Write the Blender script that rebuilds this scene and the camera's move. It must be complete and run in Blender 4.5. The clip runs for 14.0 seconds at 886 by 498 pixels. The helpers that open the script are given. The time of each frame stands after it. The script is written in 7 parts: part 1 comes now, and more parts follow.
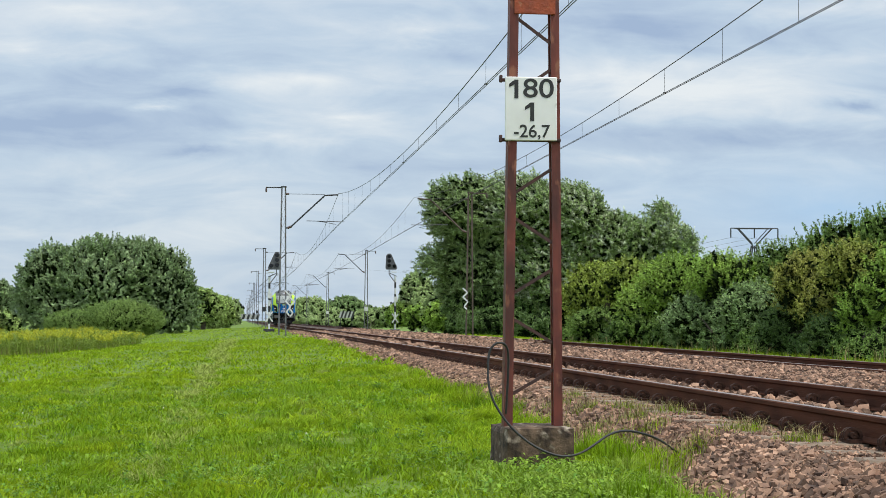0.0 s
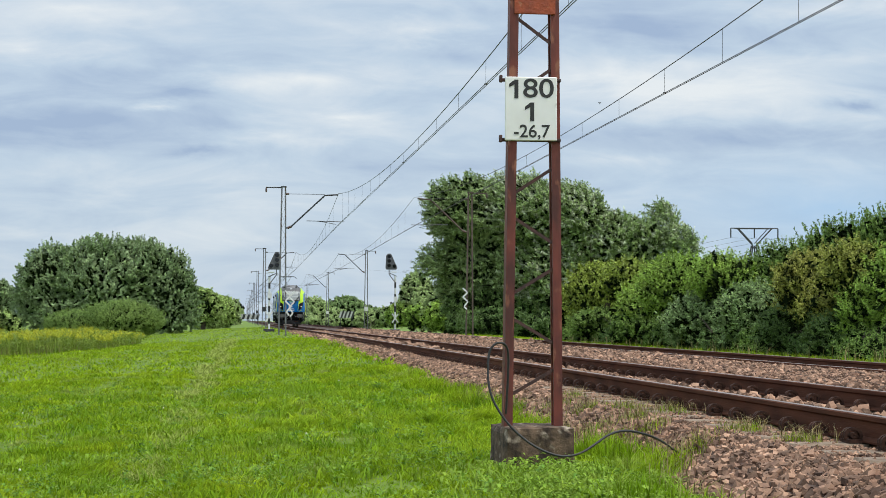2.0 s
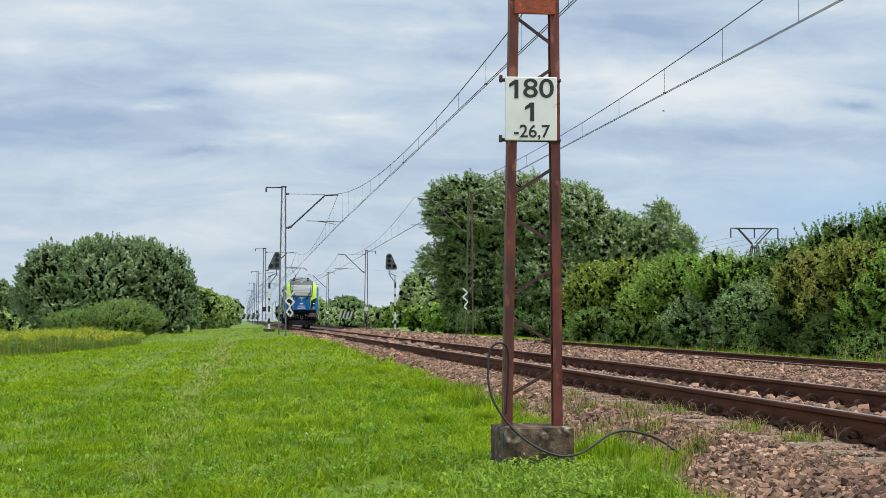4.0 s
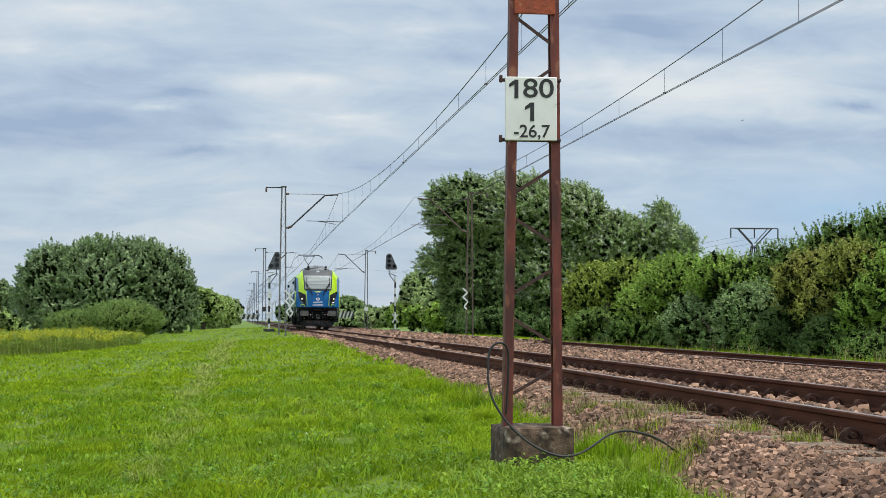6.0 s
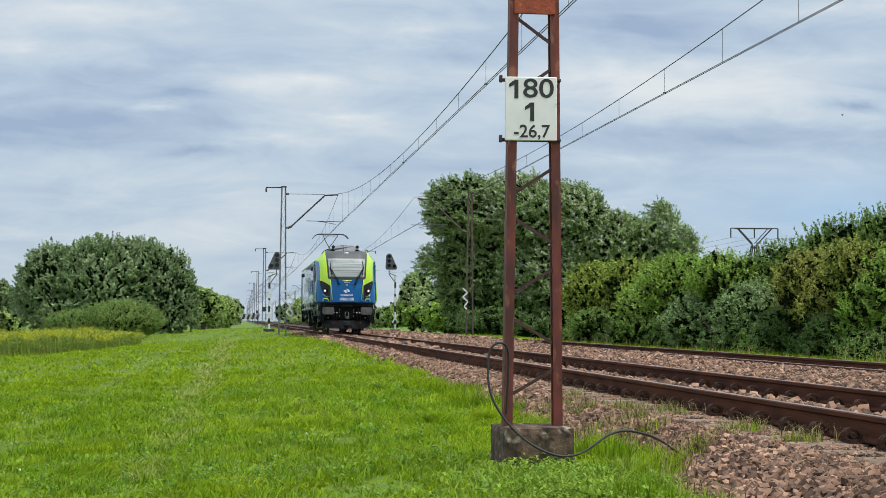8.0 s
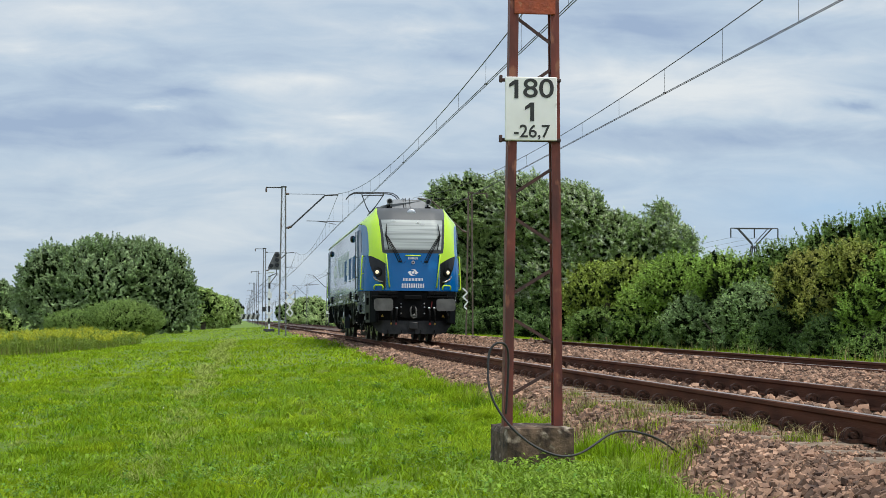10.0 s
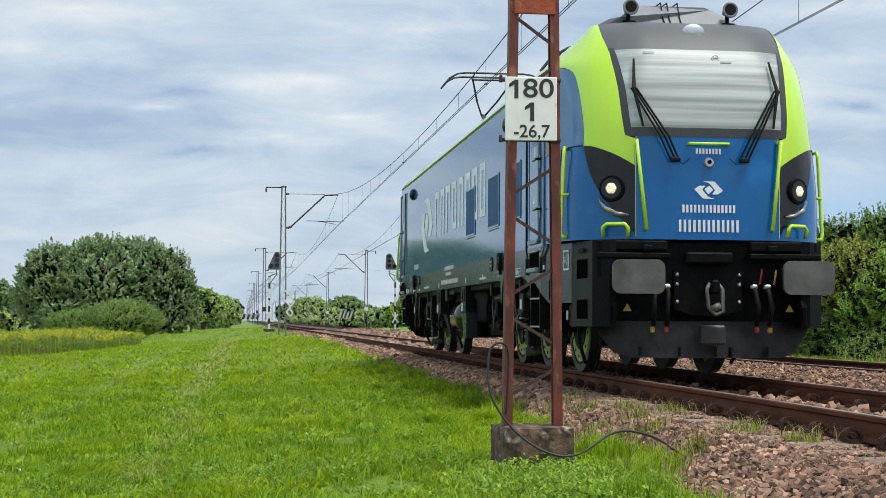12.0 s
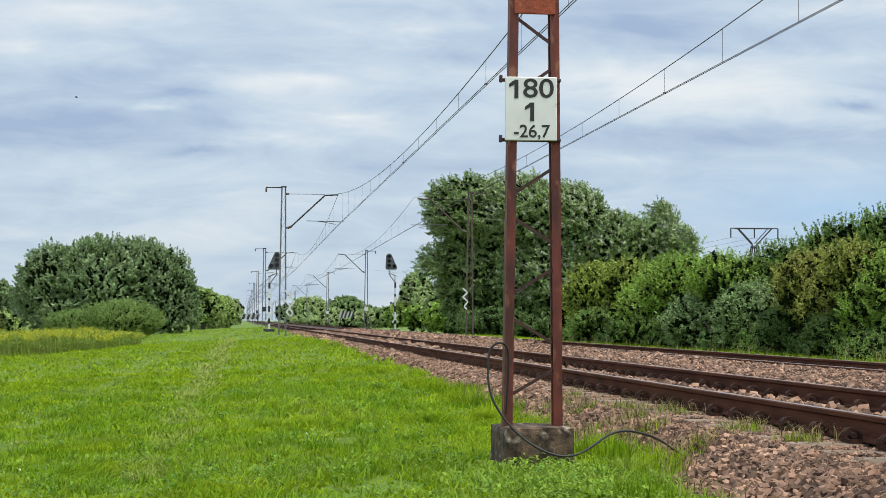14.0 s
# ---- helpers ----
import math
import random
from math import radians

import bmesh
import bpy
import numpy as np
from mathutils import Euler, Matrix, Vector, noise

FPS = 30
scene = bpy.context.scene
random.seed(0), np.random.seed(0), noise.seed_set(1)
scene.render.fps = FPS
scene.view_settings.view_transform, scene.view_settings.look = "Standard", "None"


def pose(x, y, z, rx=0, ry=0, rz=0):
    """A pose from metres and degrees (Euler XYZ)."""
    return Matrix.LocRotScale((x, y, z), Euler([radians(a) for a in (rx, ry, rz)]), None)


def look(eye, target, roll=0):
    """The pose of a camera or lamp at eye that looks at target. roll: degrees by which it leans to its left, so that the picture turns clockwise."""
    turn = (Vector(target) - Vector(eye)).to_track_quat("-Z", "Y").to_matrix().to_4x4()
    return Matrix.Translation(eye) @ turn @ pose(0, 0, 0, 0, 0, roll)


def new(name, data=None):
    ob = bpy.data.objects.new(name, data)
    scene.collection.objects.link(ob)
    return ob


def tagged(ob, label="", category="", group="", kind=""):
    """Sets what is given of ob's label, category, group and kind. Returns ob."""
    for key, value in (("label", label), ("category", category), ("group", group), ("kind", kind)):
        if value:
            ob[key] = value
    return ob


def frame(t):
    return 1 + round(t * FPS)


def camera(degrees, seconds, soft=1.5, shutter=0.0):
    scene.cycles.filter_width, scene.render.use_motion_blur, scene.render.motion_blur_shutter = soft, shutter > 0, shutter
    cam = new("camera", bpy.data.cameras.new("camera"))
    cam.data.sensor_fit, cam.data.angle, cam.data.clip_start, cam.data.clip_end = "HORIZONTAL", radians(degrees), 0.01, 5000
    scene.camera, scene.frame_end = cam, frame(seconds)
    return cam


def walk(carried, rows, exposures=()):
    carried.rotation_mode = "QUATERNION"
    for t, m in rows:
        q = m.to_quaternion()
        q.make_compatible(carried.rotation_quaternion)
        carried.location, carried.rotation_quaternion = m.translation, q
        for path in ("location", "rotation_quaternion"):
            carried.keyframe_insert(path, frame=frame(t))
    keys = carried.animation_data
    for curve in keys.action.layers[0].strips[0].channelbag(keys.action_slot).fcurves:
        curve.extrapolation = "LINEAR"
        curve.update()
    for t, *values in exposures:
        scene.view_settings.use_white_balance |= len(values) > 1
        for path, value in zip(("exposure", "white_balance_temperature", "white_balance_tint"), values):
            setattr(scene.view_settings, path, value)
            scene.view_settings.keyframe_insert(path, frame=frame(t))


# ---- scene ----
from mathutils import Quaternion

# World: x runs across the line, y along it, z = 0 at the rail tops; the rail nearest the camera lies at x = 0.
FOV = 31.03
EYE = Vector((-4.01, 0.0, 0.585))
AHEAD = Vector((0.12411772, 0.99123498, 0.04525494))
GAUGE = 1.505
AXIS_1 = GAUGE / 2
AXIS_2 = AXIS_1 + 4.03

cam = camera(FOV, 14.0, soft=0.7)
view = look(EYE, EYE + AHEAD * 10, 0.33)
walk(cam, [(0.0, view), (14.0, view)], [(0.0, 0.03), (3.5, 0.02), (5.5, -0.06), (11.5, -0.04), (11.8, 0.06), (12.3, 0.06), (12.6, 0.02), (14.0, 0.05)])

# ---- sky and sun ----
SUN_AZ, SUN_EL = 126.0, 69.0      # degrees clockwise from +y, degrees up


# cloud banks ahead: across, up (both as slopes), half width, half height, and how much paler or greyer than the deck
CLOUDS = [(-0.092, 0.192, 0.175, 0.021, 0.30), (-0.129, 0.164, 0.085, 0.019, 0.35), (-0.055, 0.133, 0.04, 0.0053, 0.4), (0.03, 0.1515, 0.101, 0.021, 0.45),
          (0.016, 0.1156, 0.069, 0.012, 0.35), (0.059, 0.131, 0.08, 0.013, 0.35), (0.109, 0.184, 0.08, 0.019, 0.40), (0.289, 0.1505, 0.191, 0.037, 0.60),
          (0.377, 0.207, 0.106, 0.016, 0.2), (-0.028, 0.051, 0.223, 0.064, 0.15), (0.248, 0.102, 0.138, 0.011, 0.15),
          (-0.112, 0.1217, 0.159, 0.037, -0.5), (-0.036, 0.141, 0.048, 0.013, -0.3), (-0.031, 0.104, 0.04, 0.007, -0.35), (-0.081, 0.152, 0.106, 0.015, -0.25),
          (0.13, 0.170, 0.09, 0.019, -0.3), (0.252, 0.19, 0.117, 0.029, -0.4), (0.316, 0.118, 0.202, 0.021, -0.35), (0.404, 0.142, 0.04, 0.0085, -0.45), (0.077, 0.099, 0.133, 0.016, -0.2)]


def make_world():
    world = bpy.data.worlds.new("world")
    scene.world = world
    world.use_nodes = True
    nt = world.node_tree
    nt.nodes.clear()
    n, l = nt.nodes, nt.links

    def maths(op, a, b, c=None):
        k = n.new("ShaderNodeMath"); k.operation = op
        for i, v in enumerate((a, b, c)):
            if v is None:
                continue
            if isinstance(v, (int, float)):
                k.inputs[i].default_value = v
            else:
                l.new(v, k.inputs[i])
        return k.outputs[0]

    def noise_at(vec, scale, detail, rough, warp, out="Fac"):
        t = n.new("ShaderNodeTexNoise")
        t.inputs["Scale"].default_value, t.inputs["Detail"].default_value = scale, detail
        t.inputs["Roughness"].default_value, t.inputs["Distortion"].default_value = rough, warp
        l.new(vec, t.inputs["Vector"])
        return t.outputs[out]

    def mapped(vec, loc=(0, 0, 0), scale=(1, 1, 1), turn=0.0):
        m = n.new("ShaderNodeMapping")
        m.inputs["Location"].default_value, m.inputs["Scale"].default_value = loc, scale
        m.inputs["Rotation"].default_value = (0, 0, radians(turn))
        l.new(vec, m.inputs["Vector"])
        return m.outputs[0]

    def blend(fac, a, b):
        m = n.new("ShaderNodeMixRGB")
        for i, v in enumerate((fac, a, b)):
            if isinstance(v, (int, float, tuple)):
                m.inputs[i].default_value = v
            else:
                l.new(v, m.inputs[i])
        return m.outputs[0]

    def ramp_of(val, stops):
        r = n.new("ShaderNodeValToRGB")
        e = r.color_ramp.elements
        while len(e) < len(stops):
            e.new(0.5)
        for k, (p, c) in zip(e, stops):
            k.position, k.color = p, (*c, 1)
        l.new(val, r.inputs[0])
        return r.outputs[0]

    def join(a, b):
        c = n.new("ShaderNodeCombineXYZ")
        l.new(a, c.inputs[0]); l.new(b, c.inputs[1])
        return c.outputs[0]
    out = n.new("ShaderNodeOutputWorld")
    bg = n.new("ShaderNodeBackground")
    bg.inputs["Strength"].default_value = 0.11
    sky = n.new("ShaderNodeTexSky")
    sky.sky_type = "NISHITA"
    sky.sun_disc = False
    sky.sun_elevation = radians(SUN_EL)
    sky.sun_rotation = radians(SUN_AZ)
    sky.air_density, sky.dust_density, sky.ozone_density = 1.0, 1.5, 1.5
    tc = n.new("ShaderNodeTexCoord")
    sep = n.new("ShaderNodeSeparateXYZ")
    l.new(tc.outputs["Generated"], sep.inputs[0])
    X, Y, Z = sep.outputs
    shade, pale, white = (3.35, 4.35, 6.0), (4.95, 6.0, 7.15), (7.6, 8.0, 8.2)
    # the whole deck: the direction divided by its height
    high = maths("ADD", maths("MAXIMUM", Z, 0.02), 0.16)
    flat = mapped(join(maths("DIVIDE", X, high), maths("DIVIDE", Y, high)), (3.1, 0.7, 0), (1.0, 1.25, 1.0), -12)
    deck = ramp_of(noise_at(flat, 1.9, 9.0, 0.55, 0.45), [(0.36, shade), (0.5, pale), (0.64, white)])
    # the banks ahead, drawn out along the horizon and frayed
    fore = maths("MAXIMUM", Y, 0.2)
    slope = join(maths("DIVIDE", X, fore), maths("DIVIDE", Z, fore))
    fray = noise_at(mapped(slope, (0.3, 1.7, 0), (1, 2.6, 1)), 16, 6.0, 0.6, 0.3, "Color")
    off = n.new("ShaderNodeVectorMath"); off.operation = "MULTIPLY_ADD"
    off.inputs[1].default_value = (0.075, 0.022, 0)
    l.new(fray, off.inputs[0]); l.new(slope, off.inputs[2])
    place = mapped(off.outputs[0], (-0.0375, -0.011, 0))
    level = maths("MULTIPLY_ADD", noise_at(mapped(slope, (2.2, 0.4, 0), (1, 4.0, 1), -5), 11, 7.0, 0.58, 0.5), 1.0, -0.03)
    for u, v, a, b, w in CLOUDS:
        g = n.new("ShaderNodeTexGradient"); g.gradient_type = "QUADRATIC_SPHERE"
        l.new(mapped(place, (-u / a, -v / b, 0), (1 / a, 1 / b, 1)), g.inputs["Vector"])
        level = maths("MULTIPLY_ADD", g.outputs["Fac"], w * 1.15, level)
    banks = ramp_of(level, [(0.08, shade), (0.47, pale), (0.95, white)])
    # clearer blue low in the distance
    g = n.new("ShaderNodeTexGradient"); g.gradient_type = "QUADRATIC_SPHERE"
    l.new(mapped(place, (-0.40 / 0.26, -0.072 / 0.06, 0), (1 / 0.26, 1 / 0.06, 1)), g.inputs["Vector"])
    banks = blend(maths("MULTIPLY", g.outputs["Fac"], 0.85), banks, (3.5, 5.45, 7.8, 1))
    ahead = n.new("ShaderNodeMapRange"); ahead.interpolation_type = "SMOOTHSTEP"
    ahead.inputs["From Min"].default_value, ahead.inputs["From Max"].default_value = 0.72, 0.86
    l.new(Y, ahead.inputs["Value"])
    # the overcast is brighter high up than along the horizon
    top = n.new("ShaderNodeMapRange"); top.interpolation_type = "SMOOTHSTEP"
    for k, v in (("From Min", 0.02), ("From Max", 0.6), ("To Min", 1.3), ("To Max", 1.7)):
        top.inputs[k].default_value = v
    l.new(Z, top.inputs["Value"])
    lit = n.new("ShaderNodeVectorMath"); lit.operation = "SCALE"
    l.new(deck, lit.inputs[0]); l.new(top.outputs[0], lit.inputs["Scale"])
    veil = blend(ahead.outputs[0], lit.outputs[0], banks)
    l.new(blend(0.88, sky.outputs[0], veil), bg.inputs["Color"])
    l.new(bg.outputs[0], out.inputs[0])


make_world()
sun = new("sun", bpy.data.lights.new("sun", "SUN"))
sun.data.energy, sun.data.angle, sun.data.color = 3.1, radians(18), (1.0, 0.965, 0.88)
az, el = radians(SUN_AZ), radians(SUN_EL)
sun_way = Vector((math.sin(az) * math.cos(el), math.cos(az) * math.cos(el), math.sin(el)))
sun.matrix_world = look(sun_way * 50, (0, 0, 0))
# ---- materials ----
def material(name, col, col2=None, scale=6.0, rough=0.6, metal=0.0, bump=0.0, bump_scale=80.0, coat=0.0,
             dirt=None, dirt_scale=2.0, dirt_at=0.6, spread=0.0, island=0.0, translucent=0.0, rough_var=0.08, distance=0.01, coords="Object", stretch=(1, 1, 1), ior=1.45):
    """col and col2 mix by a noise; dirt lies in patches on top; spread and island vary the value from piece to piece."""
    m = bpy.data.materials.new(name)
    m.use_nodes = True
    nt = m.node_tree
    nt.nodes.clear()
    n, l = nt.nodes, nt.links
    out = n.new("ShaderNodeOutputMaterial")
    b = n.new("ShaderNodeBsdfPrincipled")
    b.inputs["Metallic"].default_value = metal
    b.inputs["IOR"].default_value = ior
    b.inputs["Coat Weight"].default_value = coat
    b.inputs["Coat Roughness"].default_value = 0.04
    tc = n.new("ShaderNodeTexCoord")
    mp = n.new("ShaderNodeMapping")
    mp.inputs["Scale"].default_value = stretch
    l.new(tc.outputs[coords], mp.inputs["Vector"])

    def noise_node(s, detail=5.0):
        t = n.new("ShaderNodeTexNoise")
        t.inputs["Scale"].default_value, t.inputs["Detail"].default_value = s, detail
        l.new(mp.outputs[0], t.inputs["Vector"])
        return t
    first = noise_node(scale)
    ramp = n.new("ShaderNodeValToRGB")
    col2 = col2 or tuple(c * 0.8 for c in col)
    ramp.color_ramp.elements[0].position, ramp.color_ramp.elements[1].position = 0.35, 0.65
    ramp.color_ramp.elements[0].color, ramp.color_ramp.elements[1].color = (*col, 1), (*col2, 1)
    l.new(first.outputs["Fac"], ramp.inputs[0])
    colour = ramp.outputs[0]
    if dirt:
        second = noise_node(dirt_scale, 8.0)
        r2 = n.new("ShaderNodeValToRGB")
        r2.color_ramp.elements[0].position, r2.color_ramp.elements[1].position = dirt_at - 0.06, dirt_at + 0.06
        l.new(second.outputs["Fac"], r2.inputs[0])
        mix = n.new("ShaderNodeMixRGB")
        mix.inputs[2].default_value = (*dirt, 1)
        l.new(r2.outputs[0], mix.inputs[0]); l.new(colour, mix.inputs[1])
        colour = mix.outputs[0]
    for amount, kind in ((spread, "ShaderNodeObjectInfo"), (island, "ShaderNodeNewGeometry")):
        if amount:
            info = n.new(kind)
            rng = n.new("ShaderNodeMapRange")
            rng.inputs["To Min"].default_value, rng.inputs["To Max"].default_value = 1 - amount, 1 + amount
            l.new(info.outputs["Random" if kind == "ShaderNodeObjectInfo" else "Random Per Island"], rng.inputs["Value"])
            hsv = n.new("ShaderNodeHueSaturation")
            l.new(rng.outputs[0], hsv.inputs["Value"]); l.new(colour, hsv.inputs["Color"])
            colour = hsv.outputs[0]
    l.new(colour, b.inputs["Base Color"])
    fine = noise_node(bump_scale, 6.0)
    rr = n.new("ShaderNodeMapRange")
    rr.inputs["To Min"].default_value, rr.inputs["To Max"].default_value = max(rough - rough_var, 0.02), min(rough + rough_var, 1)
    l.new(first.outputs["Fac"], rr.inputs["Value"]); l.new(rr.outputs[0], b.inputs["Roughness"])
    if bump:
        bp = n.new("ShaderNodeBump")
        bp.inputs["Strength"].default_value, bp.inputs["Distance"].default_value = bump, distance
        l.new(fine.outputs["Fac"], bp.inputs["Height"]); l.new(bp.outputs[0], b.inputs["Normal"])
    if translucent:
        tr = n.new("ShaderNodeBsdfTranslucent")
        l.new(colour, tr.inputs["Color"])
        ms = n.new("ShaderNodeMixShader")
        ms.inputs[0].default_value = translucent
        l.new(b.outputs[0], ms.inputs[1]); l.new(tr.outputs[0], ms.inputs[2])
        l.new(ms.outputs[0], out.inputs[0])
    else:
        l.new(b.outputs[0], out.inputs[0])
    return m


def glow(name, col, strength):
    m = bpy.data.materials.new(name)
    m.use_nodes = True
    b = m.node_tree.nodes["Principled BSDF"]
    b.inputs["Base Color"].default_value = (*col, 1)
    b.inputs["Emission Color"].default_value = (*col, 1)
    b.inputs["Emission Strength"].default_value = strength
    return m


M = {}
# ground green darkened to look like shaded grass between the blades
M["soil"] = material("meadow_ground", (0.088, 0.155, 0.010), (0.125, 0.188, 0.014), 0.35, 0.9, bump=0.6, bump_scale=25, dirt=(0.082, 0.128, 0.018), dirt_scale=0.6, dirt_at=0.66)
M["grass"] = material("grass_blades", (0.150, 0.272, 0.008), (0.305, 0.415, 0.016), 1.5, 0.9, ior=1.2, island=0.40, translucent=0.42, dirt=(0.27, 0.33, 0.08), dirt_scale=1.0, dirt_at=0.64)
M["dry"] = material("dry_grass", (0.27, 0.21, 0.09), (0.20, 0.19, 0.06), 3, 0.7, island=0.3, translucent=0.2)
M["herb"] = material("dark_herb_leaves", (0.10, 0.215, 0.020), (0.155, 0.285, 0.030), 4, 0.6, ior=1.35, island=0.35, translucent=0.25)
M["weed"] = material("weed_leaves", (0.175, 0.30, 0.026), (0.25, 0.36, 0.04), 5, 0.65, ior=1.3, island=0.3, translucent=0.3)
M["path_grass"] = material("worn_path_grass", (0.33, 0.385, 0.09), (0.26, 0.345, 0.05), 1.5, 0.8, ior=1.25, island=0.35, translucent=0.3)
M["signal_grey"] = material("signal_grey_paint", (0.11, 0.11, 0.12), (0.085, 0.085, 0.092), 5, 0.5)
M["dull_white"] = material("dull_white_paint", (0.45, 0.45, 0.43), (0.36, 0.36, 0.34), 4, 0.6)
M["tuft"] = material("dark_tuft_grass", (0.14, 0.27, 0.010), (0.23, 0.36, 0.016), 0.9, 0.8, ior=1.25, island=0.35, translucent=0.35)
M["white_flower"] = material("white_clover", (0.75, 0.75, 0.68), None, 20, 0.7)
M["gold"] = material("goldenrod_flowers", (0.46, 0.44, 0.012), (0.33, 0.37, 0.020), 3, 0.7, island=0.3, translucent=0.2)
M["gold_stem"] = material("goldenrod_leaves", (0.155, 0.235, 0.024), (0.23, 0.29, 0.036), 2, 0.6, island=0.3, translucent=0.25)
# bed coloured very dark to paint the shade in gaps between stones
M["ballast"] = material("shaded_ballast_bed", (0.105, 0.064, 0.045), (0.024, 0.015, 0.011), 16, 0.9, bump=1.0, bump_scale=22, distance=0.05)
M["stone"] = material("ballast_stone", (0.340, 0.204, 0.132), (0.130, 0.069, 0.042), 6, 0.88, bump=0.4, bump_scale=60, spread=0.55, dirt=(0.15, 0.085, 0.058), dirt_scale=5, dirt_at=0.62)
M["stones"] = material("ballast_stones", (0.340, 0.204, 0.132), (0.130, 0.069, 0.042), 6, 0.88, bump=0.4, bump_scale=60, island=0.65, dirt=(0.15, 0.085, 0.058), dirt_scale=5, dirt_at=0.62)
M["sand"] = material("sandy_grit", (0.22, 0.16, 0.105), (0.13, 0.088, 0.06), 7, 0.95, bump=0.7, bump_scale=120)
M["rail"] = material("rusty_rail", (0.110, 0.043, 0.024), (0.062, 0.026, 0.016), 9, 0.8, bump=0.3, bump_scale=90, stretch=(1, 0.15, 1), dirt=(0.12, 0.052, 0.026), dirt_scale=3, dirt_at=0.62, ior=1.16)
M["rail_head"] = material("worn_rail_head", (0.30, 0.24, 0.21), (0.20, 0.15, 0.125), 8, 0.38, metal=0.55, bump=0.1, stretch=(1, 0.1, 1))
M["sleeper"] = material("concrete_sleeper", (0.25, 0.185, 0.13), (0.15, 0.105, 0.07), 10, 0.9, bump=0.4, bump_scale=70, spread=0.15)
M["clip"] = material("rail_fastening_steel", (0.075, 0.038, 0.026), (0.038, 0.020, 0.015), 20, 0.75, ior=1.2, bump=0.3, spread=0.25)
M["rust"] = material("rusty_mast_steel", (0.180, 0.040, 0.025), (0.075, 0.022, 0.016), 9, 0.62, bump=0.35, bump_scale=55, distance=0.006, stretch=(1, 1, 0.35), dirt=(0.27, 0.10, 0.055), dirt_scale=16, dirt_at=0.62)
M["rust_dark"] = material("dark_rusty_lacing", (0.04, 0.020, 0.017), (0.085, 0.036, 0.026), 15, 0.7, bump=0.3)
M["rust_plate"] = material("flaking_orange_plate", (0.36, 0.07, 0.022), (0.25, 0.05, 0.02), 12, 0.6, bump=0.5, bump_scale=40, dirt=(0.30, 0.17, 0.09), dirt_scale=18, dirt_at=0.66)
M["galv"] = material("weathered_mast_steel", (0.20, 0.205, 0.21), (0.13, 0.13, 0.135), 5, 0.6, metal=0.3, bump=0.2, dirt=(0.12, 0.08, 0.06), dirt_scale=4, dirt_at=0.62)
M["brown_steel"] = material("rust_brown_mast_steel", (0.115, 0.078, 0.060), (0.075, 0.05, 0.04), 5, 0.7, bump=0.2)
M["dark_steel"] = material("dark_steel", (0.05, 0.052, 0.056), (0.03, 0.03, 0.033), 7, 0.5, metal=0.3, bump=0.15)
M["wire"] = material("weathered_copper_wire", (0.07, 0.066, 0.066), (0.045, 0.045, 0.05), 3, 0.55, metal=0.4)
M["porcelain"] = material("brown_porcelain", (0.10, 0.06, 0.045), None, 8, 0.3)
M["concrete"] = material("mossy_concrete", (0.135, 0.086, 0.052), (0.032, 0.021, 0.014), 13, 0.92, bump=0.7, bump_scale=45, distance=0.012, dirt=(0.34, 0.28, 0.21), dirt_scale=9, dirt_at=0.64)
M["board"] = material("enamel_board", (0.84, 0.82, 0.77), (0.77, 0.75, 0.69), 5, 0.42, bump=0.05, dirt=(0.55, 0.54, 0.46), dirt_scale=9, dirt_at=0.72)
M["ink"] = material("black_sign_paint", (0.022, 0.021, 0.02), (0.04, 0.038, 0.036), 25, 0.6)
M["hose"] = material("black_cable_sheath", (0.018, 0.017, 0.017), (0.03, 0.028, 0.027), 30, 0.55)
M["white_paint"] = material("white_paint", (0.72, 0.72, 0.70), (0.6, 0.6, 0.58), 6, 0.5, dirt=(0.4, 0.38, 0.34), dirt_scale=4, dirt_at=0.66)
M["black_paint"] = material("black_paint", (0.02, 0.02, 0.021), (0.03, 0.03, 0.03), 8, 0.5)
M["red_paint"] = material("red_paint", (0.5, 0.03, 0.02), None, 8, 0.5)
M["yellow_paint"] = material("yellow_paint", (0.62, 0.42, 0.03), None, 8, 0.5)
M["dull_red"] = material("dim_red_paint", (0.26, 0.025, 0.02), None, 8, 0.6)
M["dull_yellow"] = material("dim_yellow_paint", (0.34, 0.22, 0.03), None, 8, 0.6)
M["lens_off"] = material("unlit_signal_lens", (0.015, 0.015, 0.018), None, 8, 0.12)
M["bark"] = material("bark", (0.10, 0.075, 0.055), (0.055, 0.04, 0.03), 6, 0.9, bump=0.8, bump_scale=30)


def leaf(name, a, b, rough=0.6, ior=1.3):
    M[name] = material(name, a, b, 0.35, rough, ior=ior, island=0.72, translucent=0.12, coords="Object")


# same leaves as outside, coloured near black to paint the crown's inner shade
M["leaf_inner_shade"] = material("inner_foliage", (0.011, 0.019, 0.005), (0.008, 0.014, 0.004), 1, 0.9, island=0.4, ior=1.1)
leaf("leaf_shrub", (0.163, 0.251, 0.056), (0.219, 0.312, 0.074))
# light green leaf, made less vivid for haze on the field trees
leaf("leaf_light", (0.30, 0.41, 0.110), (0.37, 0.47, 0.150))
leaf("leaf_poplar", (0.168, 0.254, 0.086), (0.289, 0.375, 0.179), 0.42, 1.36)
leaf("leaf_willow", (0.175, 0.259, 0.074), (0.286, 0.372, 0.147), 0.42, 1.36)
# pale leaf undersides, also painting glints on the willow's lit side
leaf("leaf_lit_pale", (0.370, 0.429, 0.252), (0.444, 0.488, 0.326), 0.45, 1.45)
leaf("leaf_bush", (0.131, 0.218, 0.039), (0.187, 0.279, 0.061))
